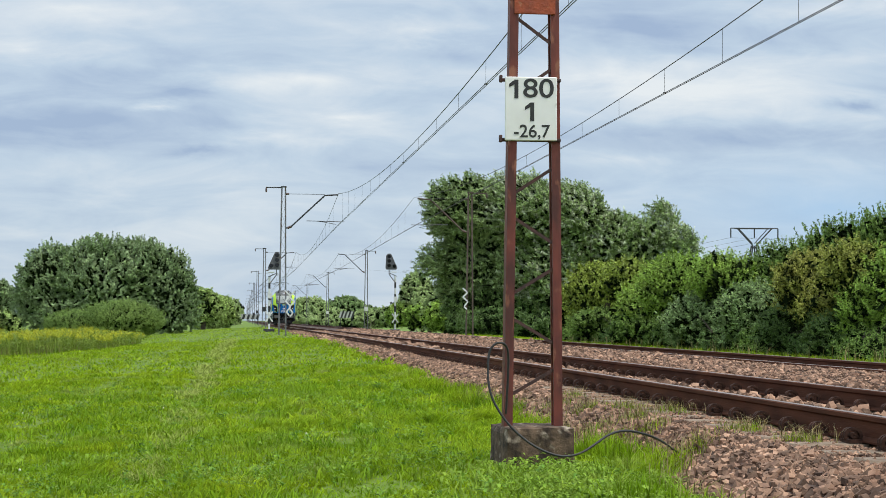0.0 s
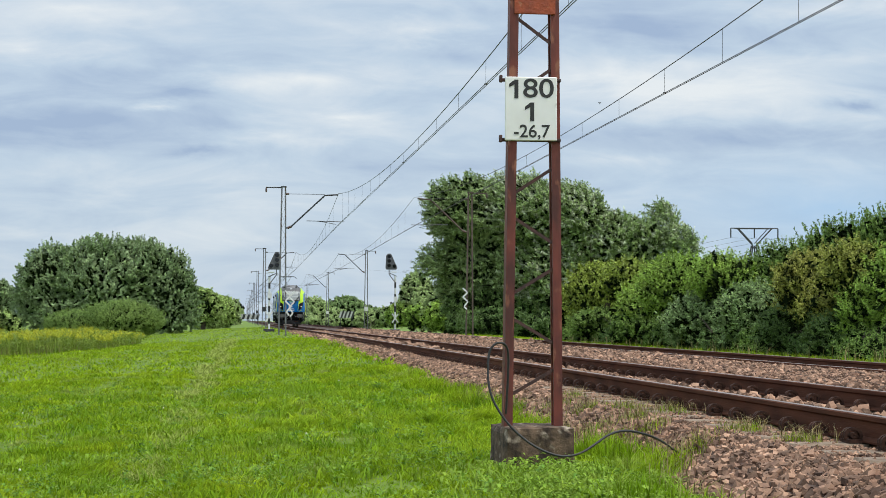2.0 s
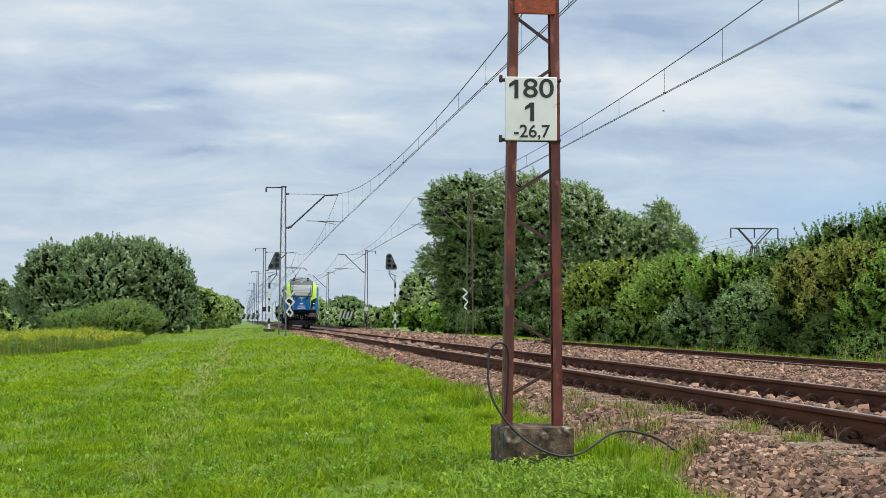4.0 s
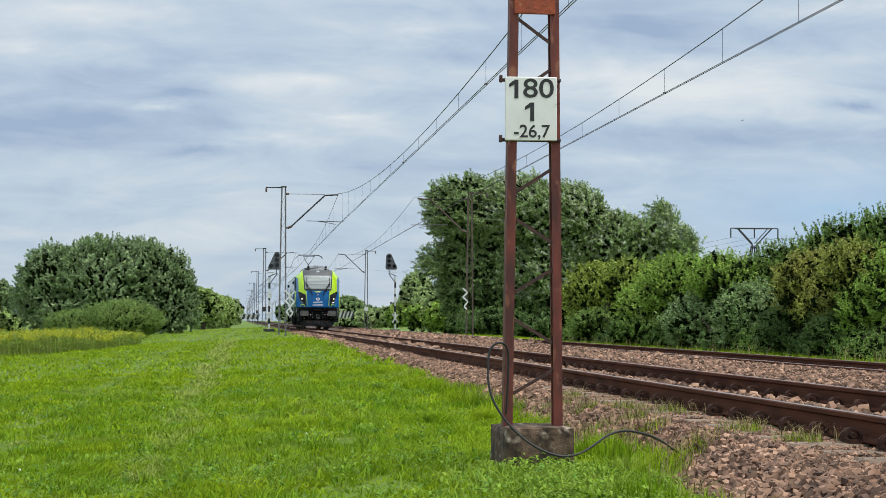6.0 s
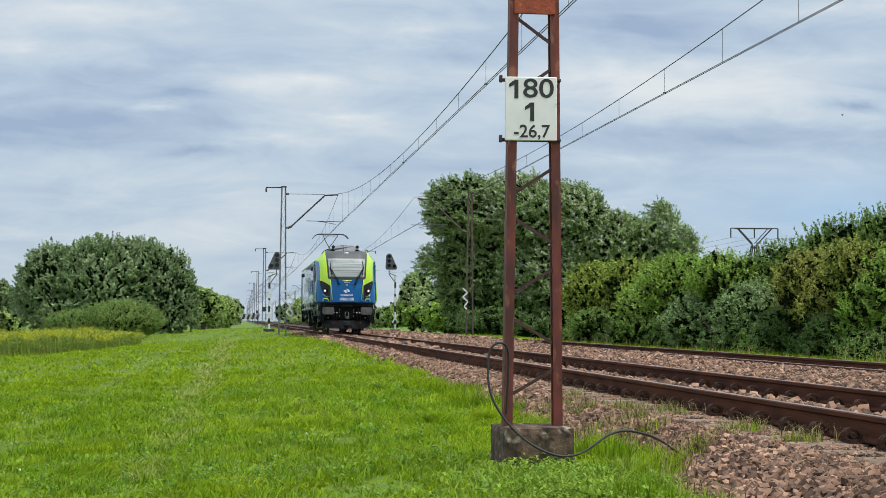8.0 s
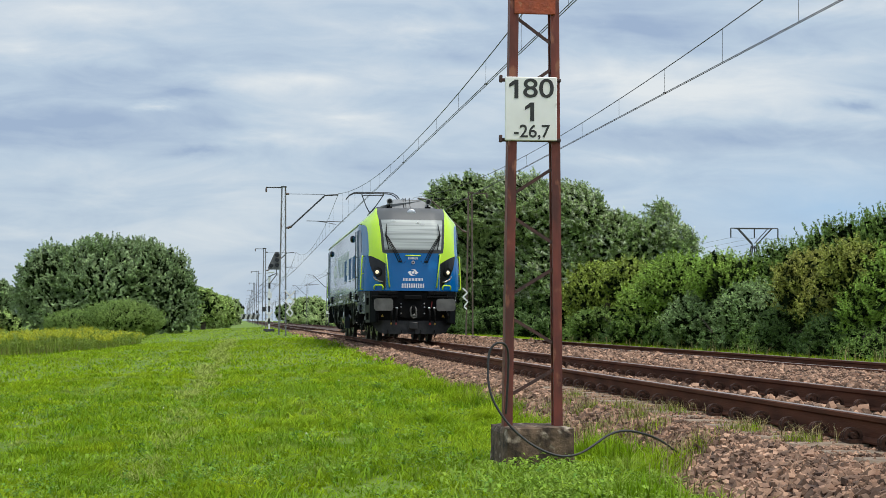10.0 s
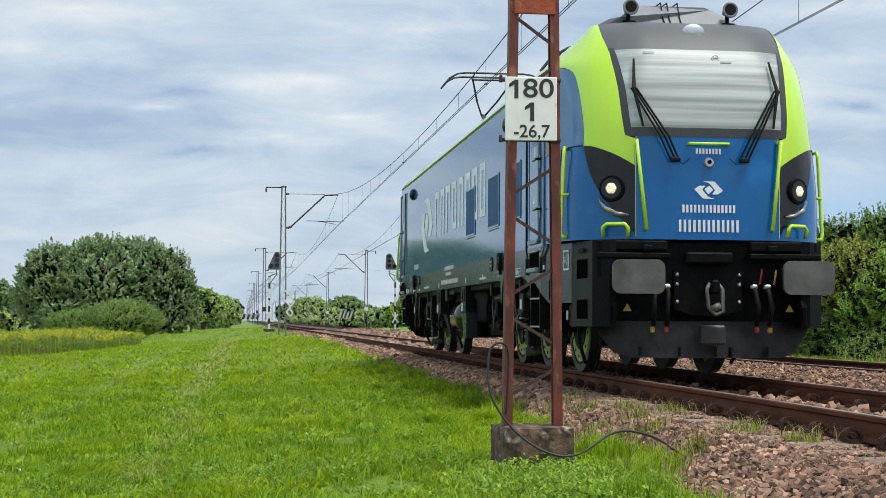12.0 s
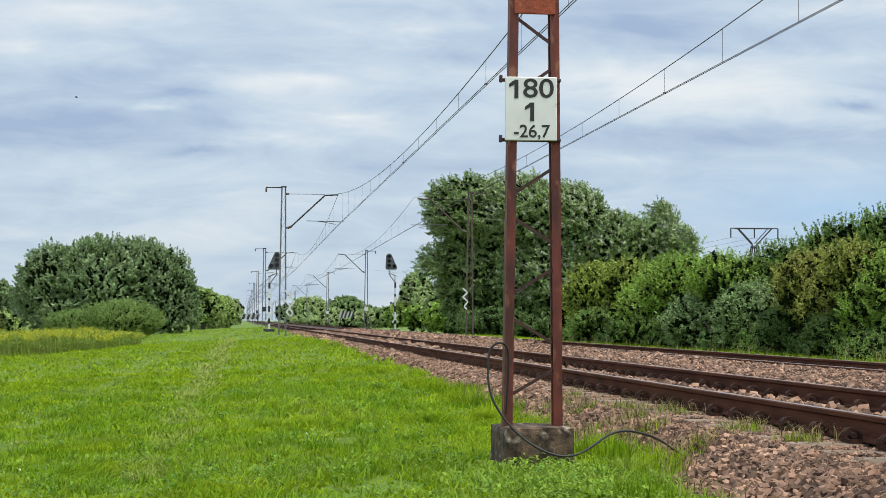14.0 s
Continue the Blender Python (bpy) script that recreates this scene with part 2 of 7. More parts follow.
# leaf colour paled and greyed to paint distance haze
leaf("leaf_hazed", (0.33, 0.43, 0.165), (0.39, 0.48, 0.20))
# dark leaf, lowered further to paint shade at hedge foot and under willow
leaf("leaf_dark", (0.086, 0.150, 0.037), (0.119, 0.185, 0.049))
leaf("leaf_bright", (0.215, 0.345, 0.048), (0.30, 0.425, 0.075))
leaf("leaf_olive", (0.250, 0.325, 0.046), (0.33, 0.39, 0.072))
leaf("leaf_rusty", (0.245, 0.285, 0.048), (0.33, 0.31, 0.070))
# silver leaf; on the far trees its paleness stands in for haze
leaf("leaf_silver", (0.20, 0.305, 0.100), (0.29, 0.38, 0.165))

# locomotive
M["blue"] = material("blue_gloss_paint", (0.002, 0.110, 0.335), (0.002, 0.100, 0.305), 1.3, 0.12, ior=1.4, rough_var=0.03, dirt=(0.003, 0.135, 0.395), dirt_scale=3, dirt_at=0.66)
# nose paint with less blue, the mirrored grey sky put into its colour
M["blue_side"] = material("blue_side_sky_tone", (0.003, 0.112, 0.265), (0.003, 0.103, 0.245), 1.0, 0.07, coat=0.0, ior=1.62, rough_var=0.03, dirt=(0.022, 0.11, 0.27), dirt_scale=2.5, dirt_at=0.66)
M["blue_dark"] = material("dark_blue_grille", (0.006, 0.062, 0.175), (0.007, 0.070, 0.195), 3, 0.5, ior=1.2)
M["lime"] = material("lime_gloss_paint", (0.46, 0.70, 0.013), (0.43, 0.67, 0.013), 1.5, 0.2, coat=0.5, rough_var=0.03)
M["pale_lime"] = material("pale_lime_roof_paint", (0.44, 0.54, 0.32), (0.38, 0.48, 0.28), 2, 0.35, dirt=(0.30, 0.36, 0.2), dirt_scale=3, dirt_at=0.62)
M["grey"] = material("slate_grey_paint", (0.024, 0.030, 0.038), (0.021, 0.027, 0.034), 1.5, 0.16, coat=0.0, ior=1.45, rough_var=0.04)
M["charcoal"] = material("charcoal_paint", (0.0075, 0.0085, 0.010), (0.006, 0.0068, 0.008), 2, 0.35, ior=1.16, rough_var=0.05)
M["tank"] = material("glossy_black_tank", (0.010, 0.011, 0.012), (0.008, 0.0085, 0.009), 3, 0.10, ior=1.6, rough_var=0.03)
M["grey_roof"] = material("roof_grey_paint", (0.10, 0.105, 0.11), (0.08, 0.083, 0.087), 2, 0.5, bump=0.1)
M["unit_grey"] = material("cab_roof_unit_grey", (0.21, 0.215, 0.225), (0.17, 0.173, 0.18), 3, 0.45, bump=0.1)
M["horn"] = material("pale_horn_paint", (0.24, 0.24, 0.24), (0.17, 0.17, 0.17), 9, 0.45)
M["black_gloss"] = material("black_gloss_panel", (0.009, 0.009, 0.010), (0.013, 0.013, 0.014), 3, 0.13, coat=0.0, rough_var=0.03, ior=1.36)
M["black_gear"] = material("black_running_gear", (0.005, 0.0052, 0.0055), (0.008, 0.0078, 0.0075), 8, 0.5, bump=0.15, ior=1.12, dirt=(0.011, 0.010, 0.009), dirt_scale=6, dirt_at=0.64)
M["gear_grey"] = material("grey_gear_paint", (0.015, 0.016, 0.017), (0.009, 0.0095, 0.010), 6, 0.45, bump=0.1, ior=1.2)
M["cable"] = material("pale_cable_sheath", (0.075, 0.075, 0.072), (0.045, 0.045, 0.044), 9, 0.5)
M["green_disc"] = material("olive_green_wheel_disc", (0.30, 0.37, 0.075), (0.25, 0.31, 0.065), 7, 0.5, dirt=(0.15, 0.17, 0.06), dirt_scale=6, dirt_at=0.64)
M["tyre"] = material("wheel_tyre_steel", (0.036, 0.033, 0.031), (0.020, 0.019, 0.018), 12, 0.5, metal=0.0)
M["chrome"] = material("brushed_steel", (0.52, 0.53, 0.55), (0.42, 0.43, 0.45), 14, 0.35, metal=0.7)
M["rail_grey"] = material("grey_blue_rail_paint", (0.20, 0.25, 0.31), (0.17, 0.21, 0.26), 6, 0.35)
# near-black for plates that stand in for shade inside openings
M["opening"] = material("painted_opening_shade", (0.0015, 0.0015, 0.0015), None, 10, 0.9, ior=1.05)
M["rubber"] = material("black_rubber", (0.008, 0.008, 0.008), None, 10, 0.6, ior=1.22)
M["buffer"] = material("greased_buffer_plate", (0.125, 0.12, 0.11), (0.065, 0.062, 0.056), 4, 0.5, metal=0.15, bump=0.15)
# pale streaked base colour paints the sky's reflection on rough glass
M["screen"] = material("windscreen_painted_sheen", (0.43, 0.455, 0.44), (0.21, 0.222, 0.217), 3.4, 0.42, stretch=(0.10, 1, 4.0), rough_var=0.02, ior=1.4)
M["screen_dark"] = material("dark_windscreen_band", (0.085, 0.087, 0.090), (0.10, 0.101, 0.104), 1.5, 0.45, rough_var=0.04, ior=1.33)
M["screen_edge"] = material("dark_screen_edge", (0.034, 0.035, 0.037), (0.045, 0.045, 0.047), 1.5, 0.3, ior=1.4)
M["quarter"] = material("tinted_quarter_glass", (0.020, 0.032, 0.055), (0.026, 0.038, 0.062), 2, 0.12, ior=1.42)
# black plough, colour lightened in blotches to paint its sheen
M["plough"] = material("painted_sheen_plough", (0.018, 0.018, 0.019), (0.04, 0.039, 0.038), 5, 0.4, bump=0.1, ior=1.35)
M["letter"] = material("white_lettering", (0.80, 0.81, 0.83), None, 4, 0.35)
M["lamp_on"] = glow("headlamp_light", (1.0, 0.93, 0.78), 9.0)
# weak emission paints the lamp's halo on its reflector
M["lamp_halo"] = glow("painted_reflector_halo", (0.9, 0.74, 0.52), 0.55)
M["lamp_glass"] = material("headlamp_glass", (0.36, 0.35, 0.32), (0.16, 0.155, 0.15), 12, 0.15, metal=0.7)
# ---- building helpers ----
def smooth(a, b, t):
    k = min(max((t - a) / (b - a), 0.0), 1.0)
    return k * k * (3 - 2 * k)


def finish(name, bm, mat, shade=False):
    me = bpy.data.meshes.new(name)
    bm.to_mesh(me)
    bm.free()
    me.materials.append(mat)
    if shade:
        for p in me.polygons:
            p.use_smooth = True
    return me


def part(name, bm, mat, parent, label="", shade=False):
    ob = new(name, finish(name, bm, mat, shade))
    ob.parent = parent
    return tagged(ob, label)


def solid(name, bm, mat, label, category, kind="", group="", shade=False):
    return tagged(new(name, finish(name, bm, mat, shade)), label, category, group, kind)


def empty(name, m, label, category, group="", kind=""):
    ob = new(name)
    ob.empty_display_size = 0.2
    ob.matrix_basis = m
    return tagged(ob, label, category, group, kind)


def box(bm, c, s, bevel=0.0, m=None, seg=1):
    r = bmesh.ops.create_cube(bm, size=1.0)["verts"]
    bmesh.ops.scale(bm, vec=s, verts=r)
    if bevel:
        es = list({e for v in r for e in v.link_edges})
        r = bmesh.ops.bevel(bm, geom=es, offset=min(bevel, min(s) * 0.45), segments=seg, affect="EDGES")["verts"]
    bmesh.ops.translate(bm, vec=c, verts=r)
    if m is not None:
        bmesh.ops.transform(bm, matrix=m, verts=r)
    return r


def tube(bm, pts, r, seg=6, closed=False, caps=True):
    """A round bar along points; r is one radius or one for each point."""
    pts = [Vector(p) for p in pts]
    rs = r if isinstance(r, (list, tuple)) else [r] * len(pts)
    rings, n = [], len(pts)
    side = None
    for i, p in enumerate(pts):
        a = pts[i - 1] if i or closed else p
        b = pts[(i + 1) % n] if i < n - 1 or closed else p
        d = (b - a).normalized()
        if side is None:
            side = d.orthogonal().normalized()
        else:
            side = (side - d * side.dot(d))
            side = side.normalized() if side.length > 1e-6 else d.orthogonal().normalized()
        up = d.cross(side)
        rings.append([bm.verts.new(p + (side * math.cos(2 * math.pi * k / seg) + up * math.sin(2 * math.pi * k / seg)) * rs[i]) for k in range(seg)])
    for i in range(n if closed else n - 1):
        a, b = rings[i], rings[(i + 1) % n]
        for k in range(seg):
            bm.faces.new((a[k], a[(k + 1) % seg], b[(k + 1) % seg], b[k]))
    if caps and not closed:
        bm.faces.new(rings[0][::-1])
        bm.faces.new(rings[-1])


def prism(bm, outline, a, b, axis=1):
    """An outline of two coordinates, swept from a to b along the axis."""
    def at(p, t):
        c = [p[0], p[1]]
        c.insert(axis, t)
        return bm.verts.new(c)
    lo, hi = [at(p, a) for p in outline], [at(p, b) for p in outline]
    n = len(outline)
    for i in range(n):
        bm.faces.new((lo[i], lo[(i + 1) % n], hi[(i + 1) % n], hi[i]))
    bm.faces.new(lo[::-1])
    bm.faces.new(hi)
    bmesh.ops.recalc_face_normals(bm, faces=bm.faces[:])


def disc(bm, c, r, depth, axis="X", seg=24, bevel=0.0, r2=None):
    res = bmesh.ops.create_cone(bm, cap_ends=True, segments=seg, radius1=r, radius2=r if r2 is None else r2, depth=depth)["verts"]
    if bevel:
        es = [e for e in {e for v in res for e in v.link_edges} if len(e.link_faces) == 2 and any(len(f.verts) > 4 for f in e.link_faces)]
        res = bmesh.ops.bevel(bm, geom=es, offset=bevel, segments=2, affect="EDGES")["verts"]
        res = list({v for f in bm.faces for v in f.verts if v in set(res)}) or res
    m = {"X": Matrix.Rotation(radians(90), 4, "Y"), "Y": Matrix.Rotation(radians(90), 4, "X"), "Z": Matrix()}[axis]
    if bevel:
        return
    bmesh.ops.transform(bm, matrix=Matrix.Translation(c) @ m, verts=res)


def mesh_np(name, verts, faces_quads=None, tris=None):
    """A mesh straight from arrays of corners."""
    me = bpy.data.meshes.new(name)
    verts = np.asarray(verts, dtype=np.float32)
    loops = np.asarray(faces_quads if faces_quads is not None else tris, dtype=np.int32)
    k = loops.shape[1]
    me.vertices.add(len(verts))
    me.vertices.foreach_set("co", verts.ravel())
    me.loops.add(loops.size)
    me.loops.foreach_set("vertex_index", loops.ravel())
    me.polygons.add(len(loops))
    me.polygons.foreach_set("loop_start", np.arange(0, loops.size, k, dtype=np.int32))
    me.update(calc_edges=True)
    return me


def letters(name, words, size, mat, m, parent, label="", align="CENTER", bold=0.0):
    cu = bpy.data.curves.new(name, "FONT")
    cu.body, cu.size, cu.align_x, cu.align_y = words, size, align, "CENTER"
    cu.extrude, cu.offset = 0.0012, bold
    cu.materials.append(mat)
    ob = new(name, cu)
    ob.matrix_basis = m
    ob.parent = parent
    return tagged(ob, label)
# ---- ground ----
def lawn_edge(y):
    """How far the grass reaches towards the rail nearest the camera."""
    return -1.78 + 0.58 * smooth(8, 19, y) + 0.32 * smooth(18, 32, y) + 0.10 * math.sin(y * 1.9) * smooth(0, 9, y) + 0.06 * math.sin(y * 4.3) + 0.36 * math.exp(-((y - 10.3) / 1.7) ** 2) + 0.26 * math.exp(-((y - 11.9) / 1.3) ** 2)


def shoulder_z(y):
    return -0.42 + 0.22 * smooth(10, 60, y)


def lawn_z(x, y):
    e = shoulder_z(y)
    if x > 3:
        return -0.16 - 0.10 * smooth(6.5, 8, x) - 0.5 * smooth(9, 16, x)
    d = -1.9 - x
    z = e - 0.14 * smooth(0, 3.5, d) - 0.42 * smooth(3.0, 11, d) - 0.25 * smooth(10, 40, d)
    z += 0.025 * math.sin(x * 1.3 + y * 0.21) * math.sin(y * 0.37) * smooth(0.3, 1.5, d)
    # worn wheel tracks along the meadow
    for c in (2.85, 4.4):
        z -= 0.03 * math.exp(-((d - c) / 0.3) ** 2)
    return z


def ground_z(x, y):
    if lawn_edge(y) < x < 6.35:
        k = smooth(lawn_edge(y), lawn_edge(y) + 0.25, x) * (1 - smooth(6.1, 6.35, x))
        return lawn_z(x, y) * (1 - k) - 0.6 * k
    return lawn_z(x, y)


def build_ground():
    xs = np.concatenate([-np.geomspace(900, 14, 26), np.linspace(-13.5, -3.2, 36), np.linspace(-3, -0.4, 22), np.linspace(0, 6, 7), np.linspace(6.1, 12, 24), np.geomspace(12.6, 900, 24)])
    ys = np.concatenate([-np.geomspace(500, 8, 10), np.linspace(-7, 60, 190), np.linspace(61, 140, 60), np.geomspace(143, 3500, 34)])
    verts = [(x, y, ground_z(x, y)) for y in ys for x in xs]
    w = len(xs)
    idx = np.arange(len(verts)).reshape(len(ys), w)
    quads = np.stack([idx[:-1, :-1], idx[:-1, 1:], idx[1:, 1:], idx[1:, :-1]], -1).reshape(-1, 4)
    me = mesh_np("ground", verts, quads)
    me.materials.append(M["soil"])
    me.polygons.foreach_set("use_smooth", np.ones(len(me.polygons), dtype=bool))
    tagged(new("ground", me), "green mown meadow running flat to the horizon", "ground", kind="structure")


build_ground()


# ---- track bed ----
def bed_z(x, y):
    """The ballast between, beside and under the rails."""
    e, ze = lawn_edge(y), shoulder_z(y)
    if x < -0.62:
        return -0.215 + (ze - 0.03 + 0.215) * smooth(-0.62, e, x)
    if x < 2.15:
        return -0.212
    if x < 3.9:
        return -0.212 + 0.10 * smooth(2.15, 2.7, x) + 0.05 * smooth(3.0, 3.7, x)
    if x < 6.0:
        return -0.16
    return -0.16 - 0.12 * smooth(6.0, 6.6, x)


def build_bed():
    xs = np.concatenate([np.linspace(-2.1, -0.5, 17), np.linspace(-0.3, 2.1, 9), np.linspace(2.2, 4.0, 13), np.linspace(4.3, 5.9, 5), np.linspace(6.0, 6.8, 5)])
    ys = np.concatenate([np.linspace(-60, 2, 12), np.linspace(3, 60, 150), np.geomspace(61, 3000, 60)])
    verts = [(x, y, bed_z(x, y) if x > lawn_edge(y) else min(bed_z(max(x, lawn_edge(y)), y), lawn_z(x, y)) - 0.06) for y in ys for x in xs]
    idx = np.arange(len(verts)).reshape(len(ys), len(xs))
    quads = np.stack([idx[:-1, :-1], idx[:-1, 1:], idx[1:, 1:], idx[1:, :-1]], -1).reshape(-1, 4)
    me = mesh_np("track_bed", verts, quads)
    # dark bed colour stands in for shade under the loose stones
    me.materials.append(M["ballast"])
    return tagged(new("track_bed", me), "bed of reddish-brown crushed stone under two railway tracks", "track bed", kind="structure")


track_bed = build_bed()

# ---- the two tracks ----
RAIL = [(-0.075, -0.172), (0.075, -0.172), (0.075, -0.160), (0.012, -0.142), (0.0085, -0.05), (0.0355, -0.034), (0.036, -0.008), (0.028, -0.001),
        (-0.028, -0.001), (-0.036, -0.008), (-0.0355, -0.034), (-0.0085, -0.05), (-0.012, -0.142), (-0.075, -0.160)]


def clip_mesh():
    """A sprung fastening: a curled steel band over the rail's foot, with a cast knob inside it."""
    bm = bmesh.new()
    n = 9
    for y0, y1, r0, r1 in ((-0.042, -0.016, 0.040, 0.060), (0.010, 0.036, 0.036, 0.056), (-0.05, 0.044, 0.006, 0.022)):
        rings = []
        for i in range(n + 1):
            a = -0.5 + (math.pi + 1.0) * i / n if r0 > 0.01 else 2 * math.pi * i / n
            rings.append([bm.verts.new((-0.020 + r * 1.05 * math.cos(a), y, 0.042 + r * 0.9 * math.sin(a))) for r, y in ((r0, y0), (r1, y0), (r1, y1), (r0, y1))])
        for p, q in zip(rings, rings[1:]):
            for k in range(4):
                bm.faces.new((p[k], p[(k + 1) % 4], q[(k + 1) % 4], q[k]))
    bmesh.ops.recalc_face_normals(bm, faces=bm.faces[:])
    box(bm, (0.0, 0, 0.022), (0.04, 0.07, 0.044))
    box(bm, (0.0, 0, 0.006), (0.13, 0.16, 0.02))
    return finish("rail_fastening", bm, M["clip"])


def sleeper_mesh():
    bm = bmesh.new()
    box(bm, (0, 0, -0.085), (2.6, 0.26, 0.17), 0.02)
    for v in bm.verts:
        if abs(v.co.x) < 0.45 and v.co.z > -0.05:
            v.co.z -= 0.03
    return finish("sleeper", bm, M["sleeper"])


def build_track(axis, label):
    base = empty("railway_track", pose(axis, 0, 0), label, "railway track", "the two tracks", "structure")
    for s in (-1, 1):
        bm = bmesh.new()
        prism(bm, [(x + s * GAUGE / 2, z) for x, z in RAIL], -60, 3000)
        rail = part("rail", bm, M["rail"], base, "rust-brown steel rail")
        bm = bmesh.new()
        prism(bm, [(s * GAUGE / 2 - 0.027, -0.003), (s * GAUGE / 2 + 0.027, -0.003), (s * GAUGE / 2 + 0.022, 0.001), (s * GAUGE / 2 - 0.022, 0.001)], -60, 3000)
        part("running_surface", bm, M["rail_head"], rail, "worn shiny rail head")
    sm, cm = sleeper_mesh(), clip_mesh()
    spots = [(s * (GAUGE / 2) + q * 0.098, q) for s in (-1, 1) for q in (-1, 1)]
    y, i = -3.3, 0
    far_v, far_f = [], []
    bm = bmesh.new()
    box(bm, (-0.02, 0, 0.045), (0.08, 0.13, 0.09))
    far = finish("far_fastening", bm, M["clip"])
    cv = np.array([v.co[:] for v in far.vertices])
    cf = [tuple(p.vertices) for p in far.polygons]
    while y < 150:
        if y < 50:
            sl = new("sleeper", sm)
            sl.parent = base
            sl.matrix_basis = pose(0, y, -0.182 + 0.004 * math.sin(i * 2.3))
            for x, q in spots:
                c = new("rail_fastening", cm)
                c.parent = sl
                c.matrix_basis = pose(x, 0, 0.008, rz=0 if q < 0 else 180)
        else:
            for x, q in spots:
                k = len(far_v)
                far_v += [(x + q * -v[0] if q > 0 else x + v[0], y + v[1], v[2] - 0.174) for v in cv]
                far_f += [tuple(a + k for a in f) for f in cf]
        y += 0.6
        i += 1
    me = bpy.data.meshes.new("far_fastenings")
    me.from_pydata(far_v, [], far_f)
    me.materials.append(M["clip"])
    ob = new("far_fastenings", me)
    ob.parent = base
    tagged(ob, kind="stuff")
    return base


track_1 = build_track(AXIS_1, "rusty steel railway track on concrete sleepers in brown ballast")
track_2 = build_track(AXIS_2, "rusty railway track beside a grassy verge and hedge")
# ---- overhead line ----
MAST_X1, MAST_X2 = -2.055, 7.55
MAST_Y1 = [10.7 + 68.8 * k for k in range(-1, 12)]
MAST_Y2 = [11.9 + 69.3 * k for k in range(-1, 12)]
TOP = 7.2
WIRE_Z = 5.36


def leg_x(z):
    return 0.172 - 0.0115 * (z + 0.12)


def build_mast(x, y, ground, side, steel, lacing, label, near=False):
    """A lattice mast of two channel legs with zigzag lacing; side is the way to its track."""
    base = empty("catenary_mast", pose(x, y, ground), label, "catenary mast", "catenary masts along the line")
    lo, hi = -0.12 - ground if near else 0.05, TOP - ground
    for s in (-1, 1):
        bm = bmesh.new()
        a, b = leg_x(lo + ground), leg_x(TOP)
        web, fl, t = 0.075, 0.05, 0.008
        prof = [(0.0375, 0.03), (-0.0375, 0.03), (-0.0375, -0.03), (0.0375, -0.03), (0.0375, -0.021), (-0.0295, -0.021), (-0.0295, 0.021), (0.0375, 0.021)]
        deep, wide = (1.65, 0.80) if near else (1.15, 1.0)
        for i in range(len(prof)):
            prof[i] = (-prof[i][0] * s * wide, prof[i][1] * deep)
        rings = []
        for z, xo in ((lo, a), (hi, b)):
            rings.append([bm.verts.new((s * xo + p[0], p[1], z)) for p in prof])
        n = len(prof)
        for i in range(n):
            bm.faces.new((rings[0][i], rings[0][(i + 1) % n], rings[1][(i + 1) % n], rings[1][i]))
        bm.faces.new(rings[0]); bm.faces.new(rings[1])
        bmesh.ops.recalc_face_normals(bm, faces=bm.faces[:])
        part("leg", bm, steel, base)
    # lacing: flats in a zigzag on the face towards the field
    z, flip, step = lo + 0.20, 1, 0.16
    if near:
        z = 0.10 - ground
    while z < hi - 0.5:
        zt = z + step
        bm = bmesh.new()
        p, q = Vector((-flip * (leg_x(z + ground) - 0.03), -0.038, z)), Vector((flip * (leg_x(zt + ground) - 0.03), -0.038, zt))
        d = (q - p)
        m = Matrix.Translation((p + q) / 2) @ Matrix.Rotation(-math.atan2(d.z, d.x), 4, "Y")
        box(bm, (0, 0, 0), (d.length, 0.008, 0.022 if near else 0.009), 0, m)
        part("lacing_bar", bm, lacing, base)
        if near:
            z = zt + 0.181
        else:
            z, step = zt, 0.33
        flip = -flip
    bm = bmesh.new()
    box(bm, (0, 0, hi + 0.02), (0.30, 0.16, 0.06), 0.01)
    part("cap", bm, lacing, base)
    bm = bmesh.new()
    tube(bm, [(-side * 0.05, 0, hi - 0.02), (-side * 0.88, 0, hi - 0.02)], 0.028, 6)
    part("feeder_arm", bm, lacing, base)
    bm = bmesh.new()
    tube(bm, [(-side * 0.86, 0, hi - 0.02), (-side * 0.86, 0, hi - 0.10), (-side * 0.86, 0, hi - 0.26)], [0.02, 0.05, 0.04], 8)
    part("insulator", bm, M["porcelain"], base)
    # bracket: stay, strut and the steady arms over the track
    reach = side * 2.72
    mz = 6.87 - ground
    bm = bmesh.new()
    tube(bm, [(side * 0.12, 0, mz), (side * 2.05, 0, mz)], 0.012, 6)
    part("stay_rod", bm, M["wire"], base)
    bm = bmesh.new()
    tube(bm, [(side * 0.12, 0, mz - 1.7), (side * 0.35, 0, mz - 1.66), (side * 2.05, 0, mz - 0.05), (reach, 0, mz)], 0.04, 8)
    part("bracket_strut", bm, lacing, base)
    bm = bmesh.new()
    tube(bm, [(side * 0.12, 0, mz), (side * 0.28, 0, mz)], 0.05, 8)
    part("stay_insulator", bm, M["porcelain"], base)
    bm = bmesh.new()
    tube(bm, [(side * 0.2, 0, mz - 1.7), (side * 0.4, 0, mz - 1.62)], 0.06, 8)
    part("rod_insulator", bm, M["porcelain"], base)
    bm = bmesh.new()
    tube(bm, [(side * 1.15, 0, mz - 1.33), (side * 3.05, 0, mz - 1.36)], 0.018, 6)
    part("registration_tube", bm, M["wire"], base)
    bm = bmesh.new()
    tube(bm, [(side * 1.75, 0, mz - 1.34), (side * 2.62, 0, WIRE_Z + 0.02 - ground)], 0.014, 6)
    part("steady_arm", bm, M["wire"], base)
    return base


